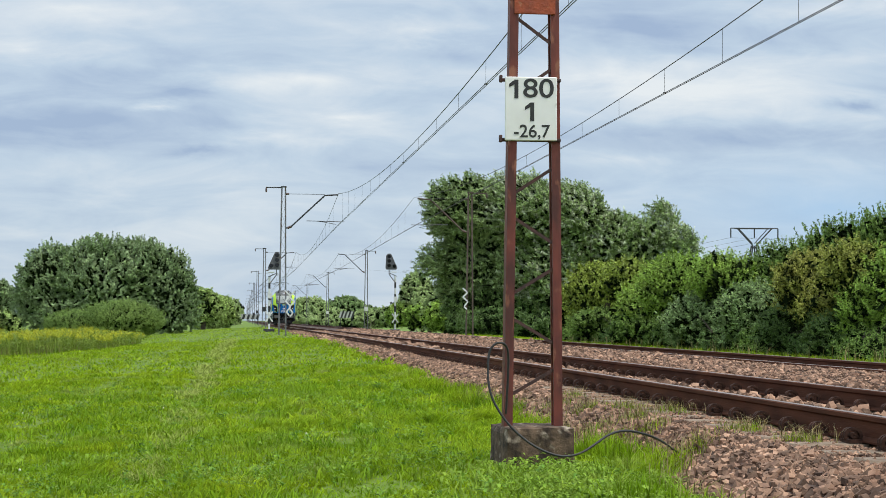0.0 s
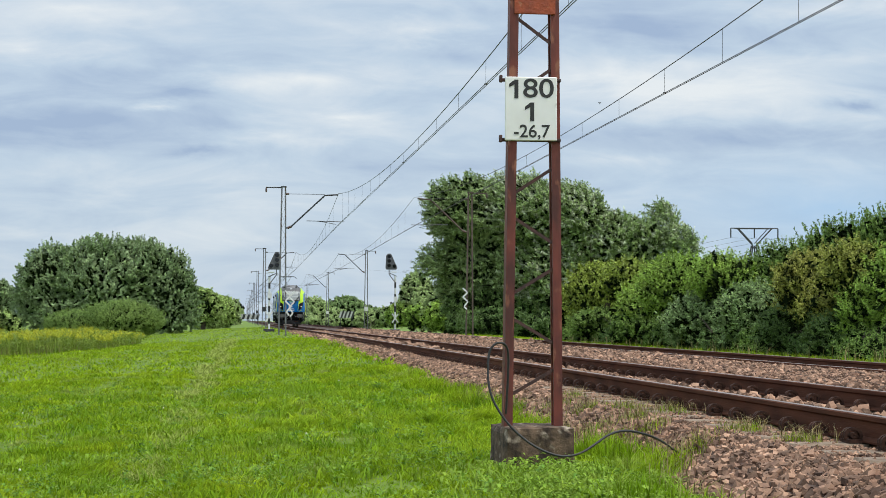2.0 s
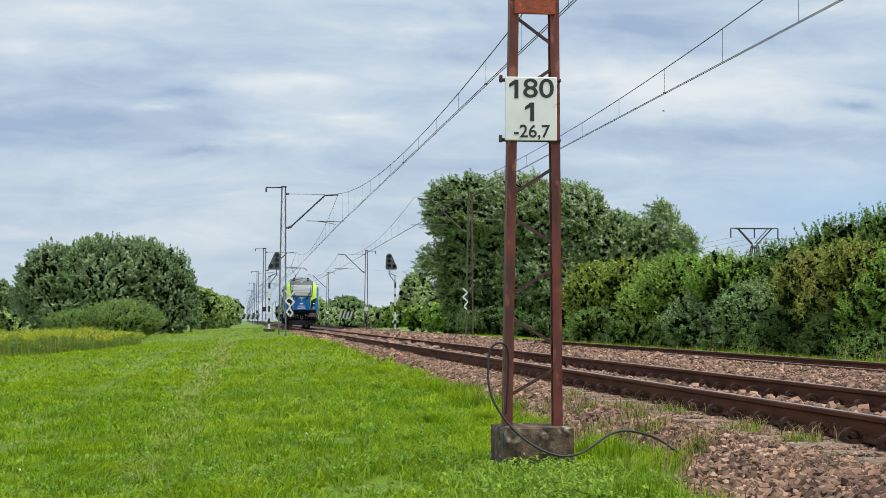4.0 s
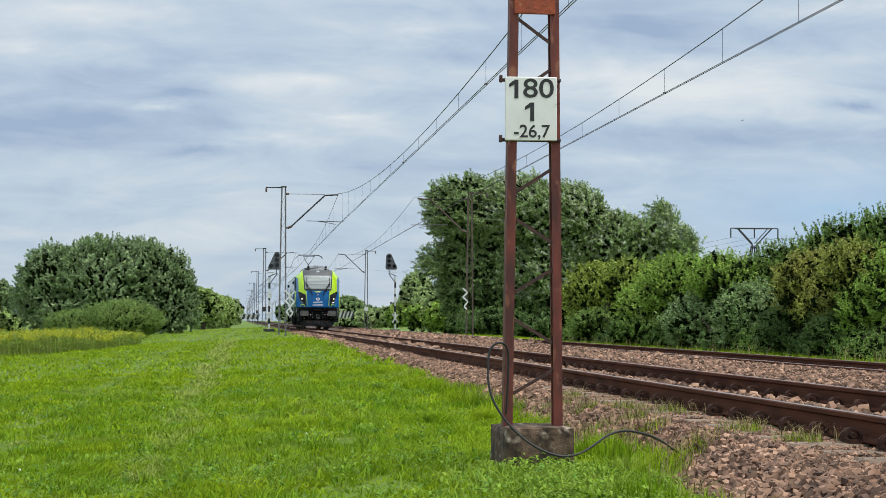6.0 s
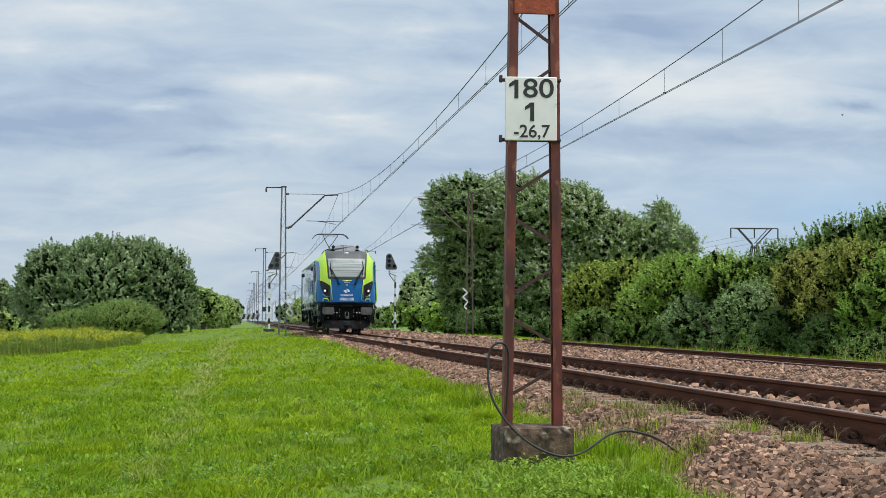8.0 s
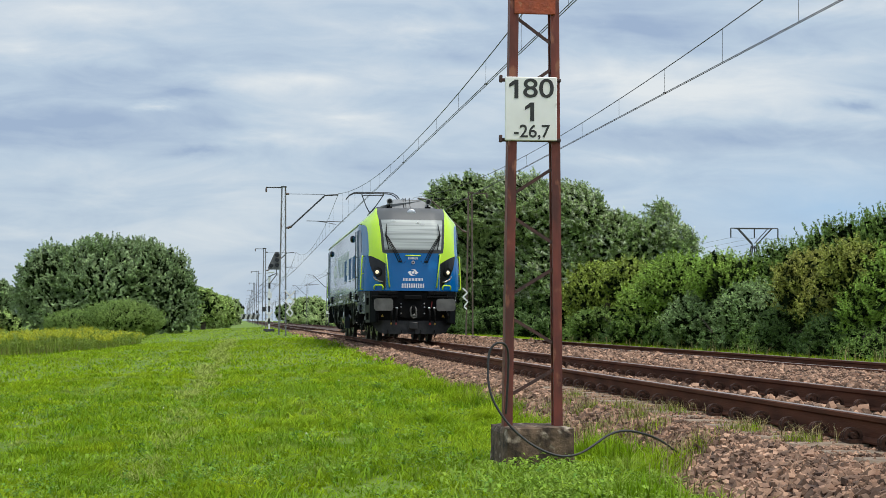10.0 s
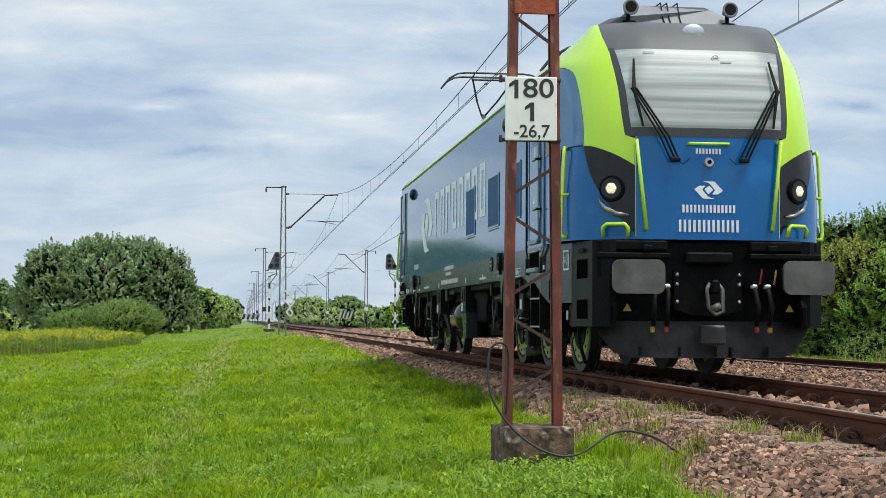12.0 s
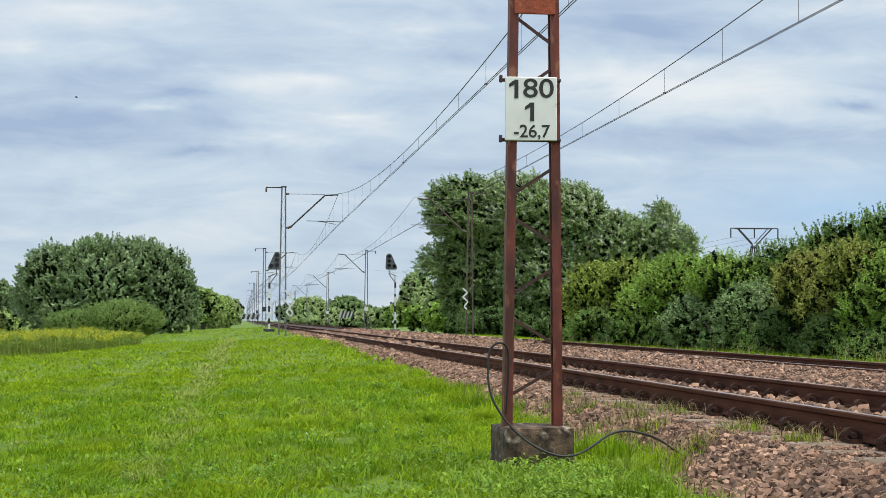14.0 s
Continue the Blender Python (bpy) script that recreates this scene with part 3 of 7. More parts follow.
near_mast = build_mast(MAST_X1, MAST_Y1[1], -0.41, 1, M["rust"], M["rust_dark"], "rusty red-brown lattice catenary mast on a concrete footing", True)
for k, y in enumerate(MAST_Y1):
    if k != 1:
        build_mast(MAST_X1, y, -0.22, 1, M["galv"], M["dark_steel"], "grey steel lattice catenary mast in the grass")
for k, y in enumerate(MAST_Y2):
    brown = k == 2
    build_mast(MAST_X2, y, -0.28, -1, M["brown_steel"] if brown else M["galv"], M["brown_steel"] if brown else M["dark_steel"], ("rust-brown" if brown else "grey") + " steel lattice catenary mast beside the hedge")


def build_wires(axis, ys, sway, low, mid, sag):
    """Messenger wire, two contact wires and their droppers from mast to mast."""
    def mess(u):
        return mid + sag * (2 * u - 1) ** 2
    first = sway
    for i in range(len(ys) - 1):
        a, b = ys[i], ys[i + 1]
        sway = first if i % 2 == 0 else -first
        base = empty("overhead_wires", pose(axis, a, 0), "dark messenger and contact wires with thin droppers", "overhead wire", "overhead wires")
        n = 28
        far = a > 140
        bm = bmesh.new()
        tube(bm, [(sway * (1 - 2 * j / n), (b - a) * j / n, mess(j / n)) for j in range(n + 1)], 0.010 if not far else 0.014, 5)
        part("messenger_wire", bm, M["wire"], base)
        for o in (-0.022, 0.022):
            bm = bmesh.new()
            tube(bm, [(o + sway * (1 - 2 * j / 6), (b - a) * j / 6, low) for j in range(7)], 0.008 if not far else 0.011, 5)
            part("contact_wire", bm, M["wire"], base)
        for j in range(1, 17):
            u = (j + 0.15) / 17
            bm = bmesh.new()
            tube(bm, [(sway * (1 - 2 * u), (b - a) * u, low), (sway * (1 - 2 * u), (b - a) * u, mess(u))], 0.0045, 4)
            part("dropper", bm, M["wire"], base)
            if j % 4 == 1:
                bm = bmesh.new()
                box(bm, (sway * (1 - 2 * u), (b - a) * u, low + 0.015), (0.06, 0.10, 0.02), 0.004)
                part("wire_clamp", bm, M["wire"], base)


build_wires(AXIS_1, MAST_Y1[:9], -0.09, 5.34, 5.64, 1.28)
build_wires(AXIS_2, MAST_Y2[:9], -0.14, 5.45, 5.80, 1.12)


# ---- the mast's board, footing, plate and cable ----
def build_board():
    zc, h, w = 2.03, 0.435, 0.355
    base = empty("kilometre_board", pose(-2.083, MAST_Y1[1] - 0.075, zc, rz=-4), "white enamel kilometre board with black figures on a rusty mast", "sign")
    bm = bmesh.new()
    box(bm, (0, 0, 0), (w, 0.012, h), 0.008)
    part("panel", bm, M["board"], base)
    letters("upper_number", "80", 0.182, M["ink"], pose(0.050, -0.0075, 0.133, rx=90) @ Matrix.Diagonal((1.2, 1, 1, 1)), base, bold=0.0016)
    for x, z in ((-0.108, 0.133), (0.0, -0.022)):
        bm = bmesh.new()
        prism(bm, [(x + 0.021, z - 0.064), (x + 0.021, z + 0.064), (x - 0.004, z + 0.064), (x - 0.042, z + 0.034), (x - 0.042, z + 0.012), (x - 0.006, z + 0.032), (x - 0.006, z - 0.064)], -0.0085, -0.005)
        part("figure", bm, M["ink"], base)
    letters("lower_number", "-26,7", 0.122, M["ink"], pose(0.005, -0.0075, -0.158, rx=90), base, bold=0.0012)
    for s in (-1, 1):
        bm = bmesh.new()
        box(bm, (0, 0.03, s * h * 0.47 - 0.006), (w + 0.06, 0.03, 0.022), 0.004)
        box(bm, (-w / 2 - 0.028, 0.012, s * h * 0.47), (0.022, 0.03, 0.05), 0.005)
        part("clamp", bm, M["rust_dark"], base)


build_board()


def build_footing():
    bm = bmesh.new()
    bmesh.ops.create_cube(bm, size=1.0)
    bmesh.ops.subdivide_edges(bm, edges=bm.edges[:], cuts=9, use_grid_fill=True)
    half = Vector((0.25, 0.25, 0.23))
    for v in bm.verts:
        c = Vector((v.co.x * 0.50, v.co.y * 0.50, v.co.z * 0.46))
        # worn edges: draw in whatever lies near two or three faces at once
        near_faces = [max(0.0, 1 - (half[k] - abs(c[k])) / 0.045) for k in range(3)]
        wear = sorted(near_faces)[1]
        c *= 1 - 0.045 * wear * (1 + 0.8 * noise.noise(c * 11))
        taper = 1 - 0.05 * (c.z / 0.46 + 0.5)
        c.x, c.y = c.x * taper, c.y * taper
        c += c.normalized() * (0.009 * noise.noise(c * 9) + 0.004 * noise.noise(c * 30))
        v.co = c
    ob = solid("mast_footing", bm, M["concrete"], "weathered dark concrete mast footing sunk in grass", "footing")
    ob.matrix_basis = pose(-2.05, MAST_Y1[1] + 0.03, -0.345, rz=5)


build_footing()
bm = bmesh.new()
box(bm, (0, 0, 0), (0.285, 0.012, 0.30), 0.006)
plate = part("rusty_plate", bm, M["rust_plate"], near_mast, "flaking orange-red steel plate")
plate.matrix_basis = pose(0.0, -0.058, 2.83 + 0.41)


def build_cable():
    pts = [(-2.42, 10.3, 0.36), (-2.40, 10.3, 0.42), (-2.35, 10.3, 0.455), (-2.29, 10.32, 0.43), (-2.275, 10.35, 0.34), (-2.28, 10.38, 0.10), (-2.285, 10.4, -0.02)]
    lower = [(-2.42, 10.3, 0.36), (-2.425, 10.28, 0.2), (-2.40, 10.25, 0.08), (-2.33, 10.22, -0.04), (-2.24, 10.2, -0.14), (-2.12, 10.16, -0.23), (-1.97, 10.12, -0.285), (-1.84, 10.14, -0.265), (-1.72, 10.2, -0.2),
             (-1.62, 10.3, -0.15), (-1.5, 10.4, -0.13), (-1.36, 10.5, -0.15), (-1.18, 10.6, -0.21), (-1.05, 10.7, -0.30)]
    cu = bpy.data.curves.new("earth_cable", "CURVE")
    cu.dimensions, cu.bevel_depth, cu.bevel_resolution, cu.resolution_u = "3D", 0.008, 2, 6
    chain = pts[::-1] + lower[1:]
    sp = cu.splines.new("NURBS")
    sp.points.add(len(chain) - 1)
    for p, c in zip(sp.points, chain):
        p.co = (*c, 1)
    sp.use_endpoint_u, sp.order_u = True, 3
    cu.materials.append(M["hose"])
    tagged(new("earth_cable", cu), "black earthing cable looped beside the rusty mast", "cable")


build_cable()
# ---- trees and shrubs ----
def leaf_cloud(name, blobs, clumps, per, length, width, mat, rng, droop=0.2, lift=0.0, spread=0.35, depth=0.3, wind=0.0, shoots=1.0, hollow=0.22, grain=1.0):
    """Many small leaves in sprays over the outside of rough ellipsoids; leaves face outwards and up, and hollows between the sprays stay dark.
    shoots above 1 draws the sprays out into long thin ones."""
    balls = np.array([b[:6] for b in blobs], dtype=float)
    vol = balls[:, 3] * balls[:, 4] + balls[:, 4] * balls[:, 5] + balls[:, 3] * balls[:, 5]
    pick = rng.choice(len(balls), clumps * 3, p=vol / vol.sum())
    B = balls[pick]
    d = rng.normal(size=(len(B), 3))
    d /= np.linalg.norm(d, axis=1)[:, None]
    c = B[:, :3] + d * B[:, 3:6]
    # keep what lies on the outside of the whole crown
    inside = np.zeros(len(B), dtype=int)
    for b in balls:
        inside += (((c - b[:3]) / b[3:6]) ** 2).sum(1) < 0.72
    keep = np.flatnonzero((inside == 0) & (d[:, 2] > -0.85))[:clumps]
    B, d = B[keep], d[keep]
    clumps = len(B)
    size = float((balls[:, 3:6].mean(1) * vol).sum() / vol.sum())
    nz = np.array([noise.noise(Vector(d[i] * B[i, 3:6] * 1.7 / size * grain + B[i, :3] * 0.9 / size)) for i in range(clumps)])
    fine = np.array([noise.noise(Vector(d[i] * B[i, 3:6] * 5.0 / size * grain + B[i, :3] * 2.1)) for i in range(clumps)])
    r = 1 - depth * rng.random(clumps) ** 2.0 - hollow * np.clip(nz * 2.2 + 0.1, 0, 1) + 0.10 * nz - hollow * 0.7 * np.clip(fine * 2.4 - 0.1, 0, 1)
    # some sprays reach out beyond the rest
    r += np.where(rng.random(clumps) < 0.16, rng.random(clumps) * 0.30 / np.maximum(B[:, 3:6].mean(1), 0.8), 0)
    c = B[:, :3] + d * B[:, 3:6] * r[:, None]
    axis = d * 0.7 + rng.normal(size=(clumps, 3)) * 0.35 + np.array([wind, 0, lift])
    axis /= np.linalg.norm(axis, axis=1)[:, None]
    n = clumps * per
    C, A, D = np.repeat(c, per, 0), np.repeat(axis, per, 0), np.repeat(d, per, 0)
    t = rng.random(n)
    pos = C + A * ((t - 0.3) * spread * 2.2 * shoots)[:, None] + rng.normal(size=(n, 3)) * (spread * 0.36 / shoots ** 1.6 * (1.3 - 0.8 * t))[:, None]
    face = D * 0.45 + rng.normal(size=(n, 3)) * 0.6 + np.array([0, 0, 0.45])
    face /= np.linalg.norm(face, axis=1)[:, None]
    a = A * 0.8 + rng.normal(size=(n, 3)) * 0.55
    a[:, 2] -= droop
    a -= face * (a * face).sum(1)[:, None]
    a /= np.linalg.norm(a, axis=1)[:, None] + 1e-9
    s = np.cross(face, a)
    L = length * rng.uniform(0.6, 1.3, n)[:, None]
    W = width * rng.uniform(0.7, 1.2, n)[:, None]
    v = np.stack([pos - a * L * 0.5 + s * W * 0.2, pos + s * W * 0.8, pos + a * L * 0.5 - s * W * 0.15], 1).reshape(-1, 3)
    me = mesh_np(name, v, tris=np.arange(n * 3).reshape(-1, 3))
    me.materials.append(mat)
    return me


def limb_mesh(blobs, foot, rng, r0, count):
    bm = bmesh.new()
    fx, fy, fz = foot
    for i in range(count):
        b = blobs[int(rng.integers(len(blobs)))]
        top = Vector((b[0] + rng.normal() * b[3] * 0.3, b[1] + rng.normal() * b[4] * 0.3, b[2] + b[5] * 0.45))
        st = Vector((fx + rng.normal() * r0 * 1.5, fy + rng.normal() * r0 * 1.5, fz - 0.15))
        mid = st.lerp(top, 0.4) + Vector((rng.normal() * 0.25, rng.normal() * 0.25, 0.5))
        q = st.lerp(top, 0.75) + Vector((rng.normal() * 0.2, rng.normal() * 0.2, 0.2))
        tube(bm, [st, st.lerp(mid, 0.5), mid, q, top], [r0, r0 * 0.8, r0 * 0.55, r0 * 0.32, r0 * 0.1], 6)
        for _ in range(2):
            e = q + Vector((rng.normal() * b[3] * 0.4, rng.normal() * b[4] * 0.4, abs(rng.normal()) * b[5] * 0.3))
            tube(bm, [mid, mid.lerp(e, 0.6) + Vector((0, 0, 0.15)), e], [r0 * 0.4, r0 * 0.25, r0 * 0.07], 5)
    return bm


def plant(name, blobs, mat, clumps, per, length, width, label, category, seed, group="", r0=0.14, limbs=5, mats=(), **kw):
    rng = np.random.default_rng(seed)
    fx = float(np.mean([b[0] for b in blobs]))
    fy = float(np.mean([b[1] for b in blobs]))
    fz = lawn_z(fx, fy)
    base = empty(name, pose(fx, fy, fz), label, category, group)
    local = [(b[0] - fx, b[1] - fy, b[2] - fz, *b[3:]) for b in blobs]
    part("trunk", limb_mesh(local, (0, 0, 0), rng, r0, limbs), M["bark"], base)
    ob = new("crown", leaf_cloud("crown", local, clumps, per, length, width, M[mat], rng, **kw))
    ob.parent = base
    # inner leaves carry painted shade, so the hollows look deep
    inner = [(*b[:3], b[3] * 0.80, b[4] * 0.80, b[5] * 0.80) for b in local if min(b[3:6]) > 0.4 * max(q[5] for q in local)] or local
    o2 = new("inner_foliage", leaf_cloud("inner_foliage", inner, max(clumps // 3, 80), 12, length * 2.2, width * 4.2, M["leaf_inner_shade"], rng, depth=0.4, hollow=0.1, spread=kw.get("spread", 0.35)))
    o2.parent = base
    for sub, m2, sel, cl in mats:
        o2 = new(sub, leaf_cloud(sub, [local[i] for i in sel], cl, per, length, width, M[m2], rng, **kw))
        o2.parent = base
    return base


# ---- the plants in their places ----
plant("poplar_thicket", [(-15.76, 142.0, 3.4, 5.4, 4.77, 4.5), (-20.45, 142.0, 3.3, 3.1, 2.64, 3.75), (-10.7, 141.0, 2.77, 2.6, 2.17, 4.35), (-22.3, 142.0, 1.55, 1.55, 1.28, 2.5), (-9.0, 141.0, 1.64, 1.3, 1.09, 2.6), (-13.11, 142.0, 4.95, 3.1, 2.72, 2.7), (-18.62, 140.5, 0.84, 3.03, 2.73, 2.2)], "leaf_poplar", 6600, 24, 0.27, 0.115,
      "dense thicket of grey-green poplar trees at the meadow edge", "tree", 11, spread=0.20, droop=0.0, lift=0.55, depth=0.32, hollow=0.20, r0=0.12, limbs=9, shoots=1.7, grain=1.6)
plant("rounded_shrub", [(-15.6, 114.5, 0.21, 2.18, 1.96, 0.91), (-12.4, 114.0, 0.58, 2.93, 2.2, 1.26)], "leaf_shrub", 4200, 26, 0.11, 0.04,
      "low rounded green shrub before taller trees", "shrub", 12, spread=0.16, lift=0.8, r0=0.05, limbs=6, hollow=0.1, grain=1.5)
plant("poplar_tree", [(-29.3, 169.5, 2.33, 1.87, 1.68, 2.16)], "leaf_poplar", 900, 28, 0.34, 0.15,
      "grey-green poplar tree far across the meadow", "tree", 13, spread=0.28, lift=0.5)
for i, (x, y, h) in enumerate(((-34.5, 158, 3.4), (-41, 150, 3.9), (-48, 138, 3.6), (-55, 124, 4.0), (-62, 108, 3.7))):
    plant("poplar_tree", [(x, y, h - 0.4, 4.2, 3.6, h)], "leaf_poplar", 420, 14, 0.62, 0.30, "grey-green poplar in a row along the meadow", "tree", 70 + i, "row of poplars", spread=0.5, lift=0.5)
plant("meadow_bush", [(-18.2, 97.6, -0.0, 0.74, 0.67, 0.53)], "leaf_light", 500, 32, 0.2, 0.07,
      "yellow-green bush in tall weeds", "shrub", 14, r0=0.04)
plant("field_tree", [(-8.3, 177.1, 1.98, 1.35, 1.34, 1.96)], "leaf_light", 600, 30, 0.30, 0.13,
      "mid-green tree behind a thicket", "tree", 15, spread=0.25, lift=0.4)
plant("field_tree", [(-8.07, 190.0, 1.45, 1.95, 1.8, 2.3), (-6.6, 192.0, 1.3, 1.5, 1.4, 1.95)], "leaf_light", 1500, 28, 0.28, 0.12,
      "light green leafy tree beside the meadow", "tree", 16, spread=0.25, lift=0.4, hollow=0.05)
# haze is put into this far tree's leaf colour
plant("field_tree", [(-6.6, 292.9, 1.4, 2.46, 2.22, 2.35), (-5.4, 302.8, 2.08, 1.27, 1.15, 2.43), (-8.4, 283.0, 0.83, 2.97, 2.68, 1.75)], "leaf_hazed", 900, 30, 0.45, 0.19,
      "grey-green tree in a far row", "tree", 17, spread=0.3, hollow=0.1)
plant("field_tree", [(-7.8, 343.4, 2.89, 1.69, 1.52, 2.54)], "leaf_dark", 400, 30, 0.5, 0.2,
      "dark tree in a far row", "tree", 18, spread=0.3)
# pale leaves lie mostly on the right, painting the side that catches light
plant("willow_tree", [(10.7, 106.0, 8.0, 2.7, 2.26, 2.35), (14.28, 106.0, 8.0, 3.2, 2.92, 2.5), (17.78, 106.0, 7.4, 2.75, 2.42, 2.55), (20.4, 106.0, 5.9, 2.4, 2.15, 2.2), (22.67, 106.5, 6.1, 1.6, 1.46, 1.5), (24.7, 107.0, 6.9, 1.1, 1.1, 1.75), (25.7, 106.0, 5.6, 1.15, 0.98, 1.4), (12.18, 107.5, 4.2, 3.4, 3.0, 3.3), (16.04, 107.0, 3.9, 4.0, 3.3, 3.4), (10.8, 107.0, 3.0, 1.5, 1.5, 2.7), (8.7, 106.0, 4.5, 0.9, 0.88, 1.1), (22.0, 107.0, 3.2, 4.0, 2.0, 2.6), (24.4, 107.0, 8.3, 0.6, 0.5, 0.6)], "leaf_willow", 7600, 24, 0.33, 0.08,
      "large windswept silver-green willow tree behind the hedge", "tree", 21, spread=0.24, droop=0.05, lift=0.35, wind=-0.5, r0=0.22, limbs=12, depth=0.34, hollow=0.2, shoots=1.7, grain=1.7, mats=(("pale_leaves", "leaf_lit_pale", (1, 2, 3, 4, 5, 6, 8), 1800),))
# lower willow masses set apart, shade painted in with dark leaves
plant("undergrowth", [(12.5, 106.0, 1.2, 3.6, 2.2, 1.7), (18.0, 106.0, 1.2, 3.6, 2.2, 1.7)], "leaf_dark", 1300, 22, 0.26, 0.09, "low willow foliage coloured dark for shade", "shrub", 30, r0=0.05, spread=0.22, hollow=0.3)
plant("willow_bush", [(12.2, 149.2, 2.88, 1.59, 1.43, 2.34), (12.5, 139.1, 1.55, 1.98, 1.78, 1.75), (11.6, 125.0, 1.3, 1.5, 1.5, 1.6)], "leaf_hazed", 1700, 28, 0.28, 0.095,
      "grey-green willow bush beside a signal", "shrub", 22, r0=0.06, spread=0.22, lift=0.4)
plant("trackside_bush", [(11.0, 149.4, 1.14, 1.59, 1.43, 1.31), (11.0, 134.3, 0.87, 1.43, 1.29, 1.09), (11.2, 121.2, 0.83, 1.47, 1.32, 1.14)], "leaf_bright", 1800, 28, 0.20, 0.08,
      "mid-green bush beside the track", "shrub", 23, r0=0.05, spread=0.2, lift=0.4)
# far bushes and trees below: distance haze painted through paler leaves
plant("trackside_bush", [(14.2, 229.7, 0.77, 2.85, 2.57, 1.29), (14.3, 199.5, 1.01, 1.84, 1.66, 1.37), (12.1, 240.1, 0.33, 2.55, 2.29, 0.75)], "leaf_hazed", 900, 30, 0.32, 0.13,
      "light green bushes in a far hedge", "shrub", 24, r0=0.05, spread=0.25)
plant("far_tree", [(9.7, 331.1, 2.52, 4.44, 4.0, 2.88), (14.0, 330.6, 1.3, 3.97, 3.58, 1.65), (7.7, 331.4, 1.08, 2.8, 2.52, 1.23)], "leaf_hazed", 1100, 30, 0.5, 0.21,
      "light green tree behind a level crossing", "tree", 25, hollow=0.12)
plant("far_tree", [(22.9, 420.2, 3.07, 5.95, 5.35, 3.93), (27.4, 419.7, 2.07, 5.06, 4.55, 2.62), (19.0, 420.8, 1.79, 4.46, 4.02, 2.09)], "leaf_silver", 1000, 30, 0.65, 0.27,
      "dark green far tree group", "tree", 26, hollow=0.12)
plant("far_bush", [(9.8, 300.9, 0.65, 5.31, 4.78, 0.93), (15.0, 300.3, 0.68, 4.25, 3.82, 0.93), (16.0, 269.9, 0.67, 2.87, 2.58, 1.01)], "leaf_hazed", 900, 30, 0.38, 0.16,
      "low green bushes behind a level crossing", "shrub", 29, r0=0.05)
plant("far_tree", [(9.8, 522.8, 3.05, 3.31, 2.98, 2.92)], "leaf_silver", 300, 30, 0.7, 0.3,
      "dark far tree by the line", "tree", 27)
plant("trackside_bush", [(11.2, 95.0, 0.39, 2.04, 1.84, 0.9), (12.8, 88.7, 0.24, 1.59, 1.43, 0.73), (10.2, 100.0, 0.3, 1.5, 1.5, 0.8)], "leaf_dark", 1600, 30, 0.17, 0.066,
      "mid-green low bush before a willow", "shrub", 28, r0=0.05, spread=0.18, lift=0.5)


def hedge_shrub(blobs, mat, clumps, leaf_len, label, seed, **kw):
    k = dict(spread=0.12, lift=0.75, depth=0.34, shoots=1.5, hollow=0.2, grain=1.6)
    k.update(kw)
    plant("hedge_shrub", blobs, mat, int(clumps * 1.0), 24, leaf_len * 0.95, leaf_len * 0.34, label, "shrub", seed, "shrubs of the hedge", 0.03, 7, **k)


hedge_shrub([(9.7, 60.5, 1.6, 1.4, 1.2, 1.2), (9.7, 65.1, 1.1, 0.85, 0.8, 0.95), (9.7, 55.9, 1.9, 0.95, 0.85, 0.85)], "leaf_olive", 2400, 0.135, "yellow-olive soft domed hedge shrub", 40)
hedge_shrub([(9.7, 49.0, 1.6, 1.45, 1.25, 1.0), (9.7, 52.9, 1.0, 1.15, 1.0, 0.85), (9.8, 44.8, 1.8, 0.95, 0.85, 0.68)], "leaf_bright", 2600, 0.12, "bright green hedge shrub with fanning shoots", 41, shoots=1.7, spread=0.12, wind=-0.15)
hedge_shrub([(9.5, 45.3, 0.58, 1.3, 1.1, 0.72), (9.5, 41.4, 0.77, 0.9, 0.8, 0.78)], "leaf_silver", 2000, 0.115, "grey-green hedge shrub with pale leaves", 42)
hedge_shrub([(11.9, 44.8, 2.15, 1.15, 1.0, 0.74), (11.9, 40.7, 2.40, 1.2, 1.05, 0.88), (12.2, 38.1, 2.55, 1.0, 0.9, 0.86), (11.9, 42.0, 1.0, 1.8, 1.6, 1.5)], "leaf_bush", 2800, 0.115, "tall mid-green hedge shrub with upright shoots", 43, shoots=2.2, lift=1.3, spread=0.10)
hedge_shrub([(9.7, 37.2, 1.5, 0.95, 0.83, 0.74), (9.7, 34.6, 1.7, 0.73, 0.65, 0.67), (9.7, 35.8, 0.9, 0.8, 0.7, 0.55)], "leaf_rusty", 2300, 0.09, "olive-brown hedge shrub turning yellow", 44)
hedge_shrub([(9.7, 33.6, 0.72, 0.65, 0.57, 0.75), (10.2, 32.8, 1.2, 0.87, 0.75, 1.1)], "leaf_bright", 1900, 0.085, "bright green hedge shrub with soft shoots", 45)
# dark leaves paint the shaded hollow low in the hedge
hedge_shrub([(9.5, 38.0, 0.38, 0.9, 0.8, 0.55), (9.4, 34.8, 0.24, 0.7, 0.62, 0.46)], "leaf_dark", 1500, 0.09, "low hedge foliage coloured dark as a shaded hollow", 46)
hedge_shrub([(10.9, 44.9, 1.65, 1.0, 0.85, 0.72), (10.9, 46.7, 1.85, 0.68, 0.6, 0.46), (10.9, 46.0, 0.7, 1.3, 1.2, 1.1)], "leaf_bush", 1700, 0.115, "mid-green hedge shrub with upright shoots", 47, shoots=2.0, lift=1.2, spread=0.11)
hedge_shrub([(9.3, 58.5, 0.42, 1.2, 1.08, 0.52), (9.3, 52.5, 0.26, 1.0, 0.9, 0.44)], "leaf_bush", 1500, 0.12, "low mid-green hedge shrub", 48)
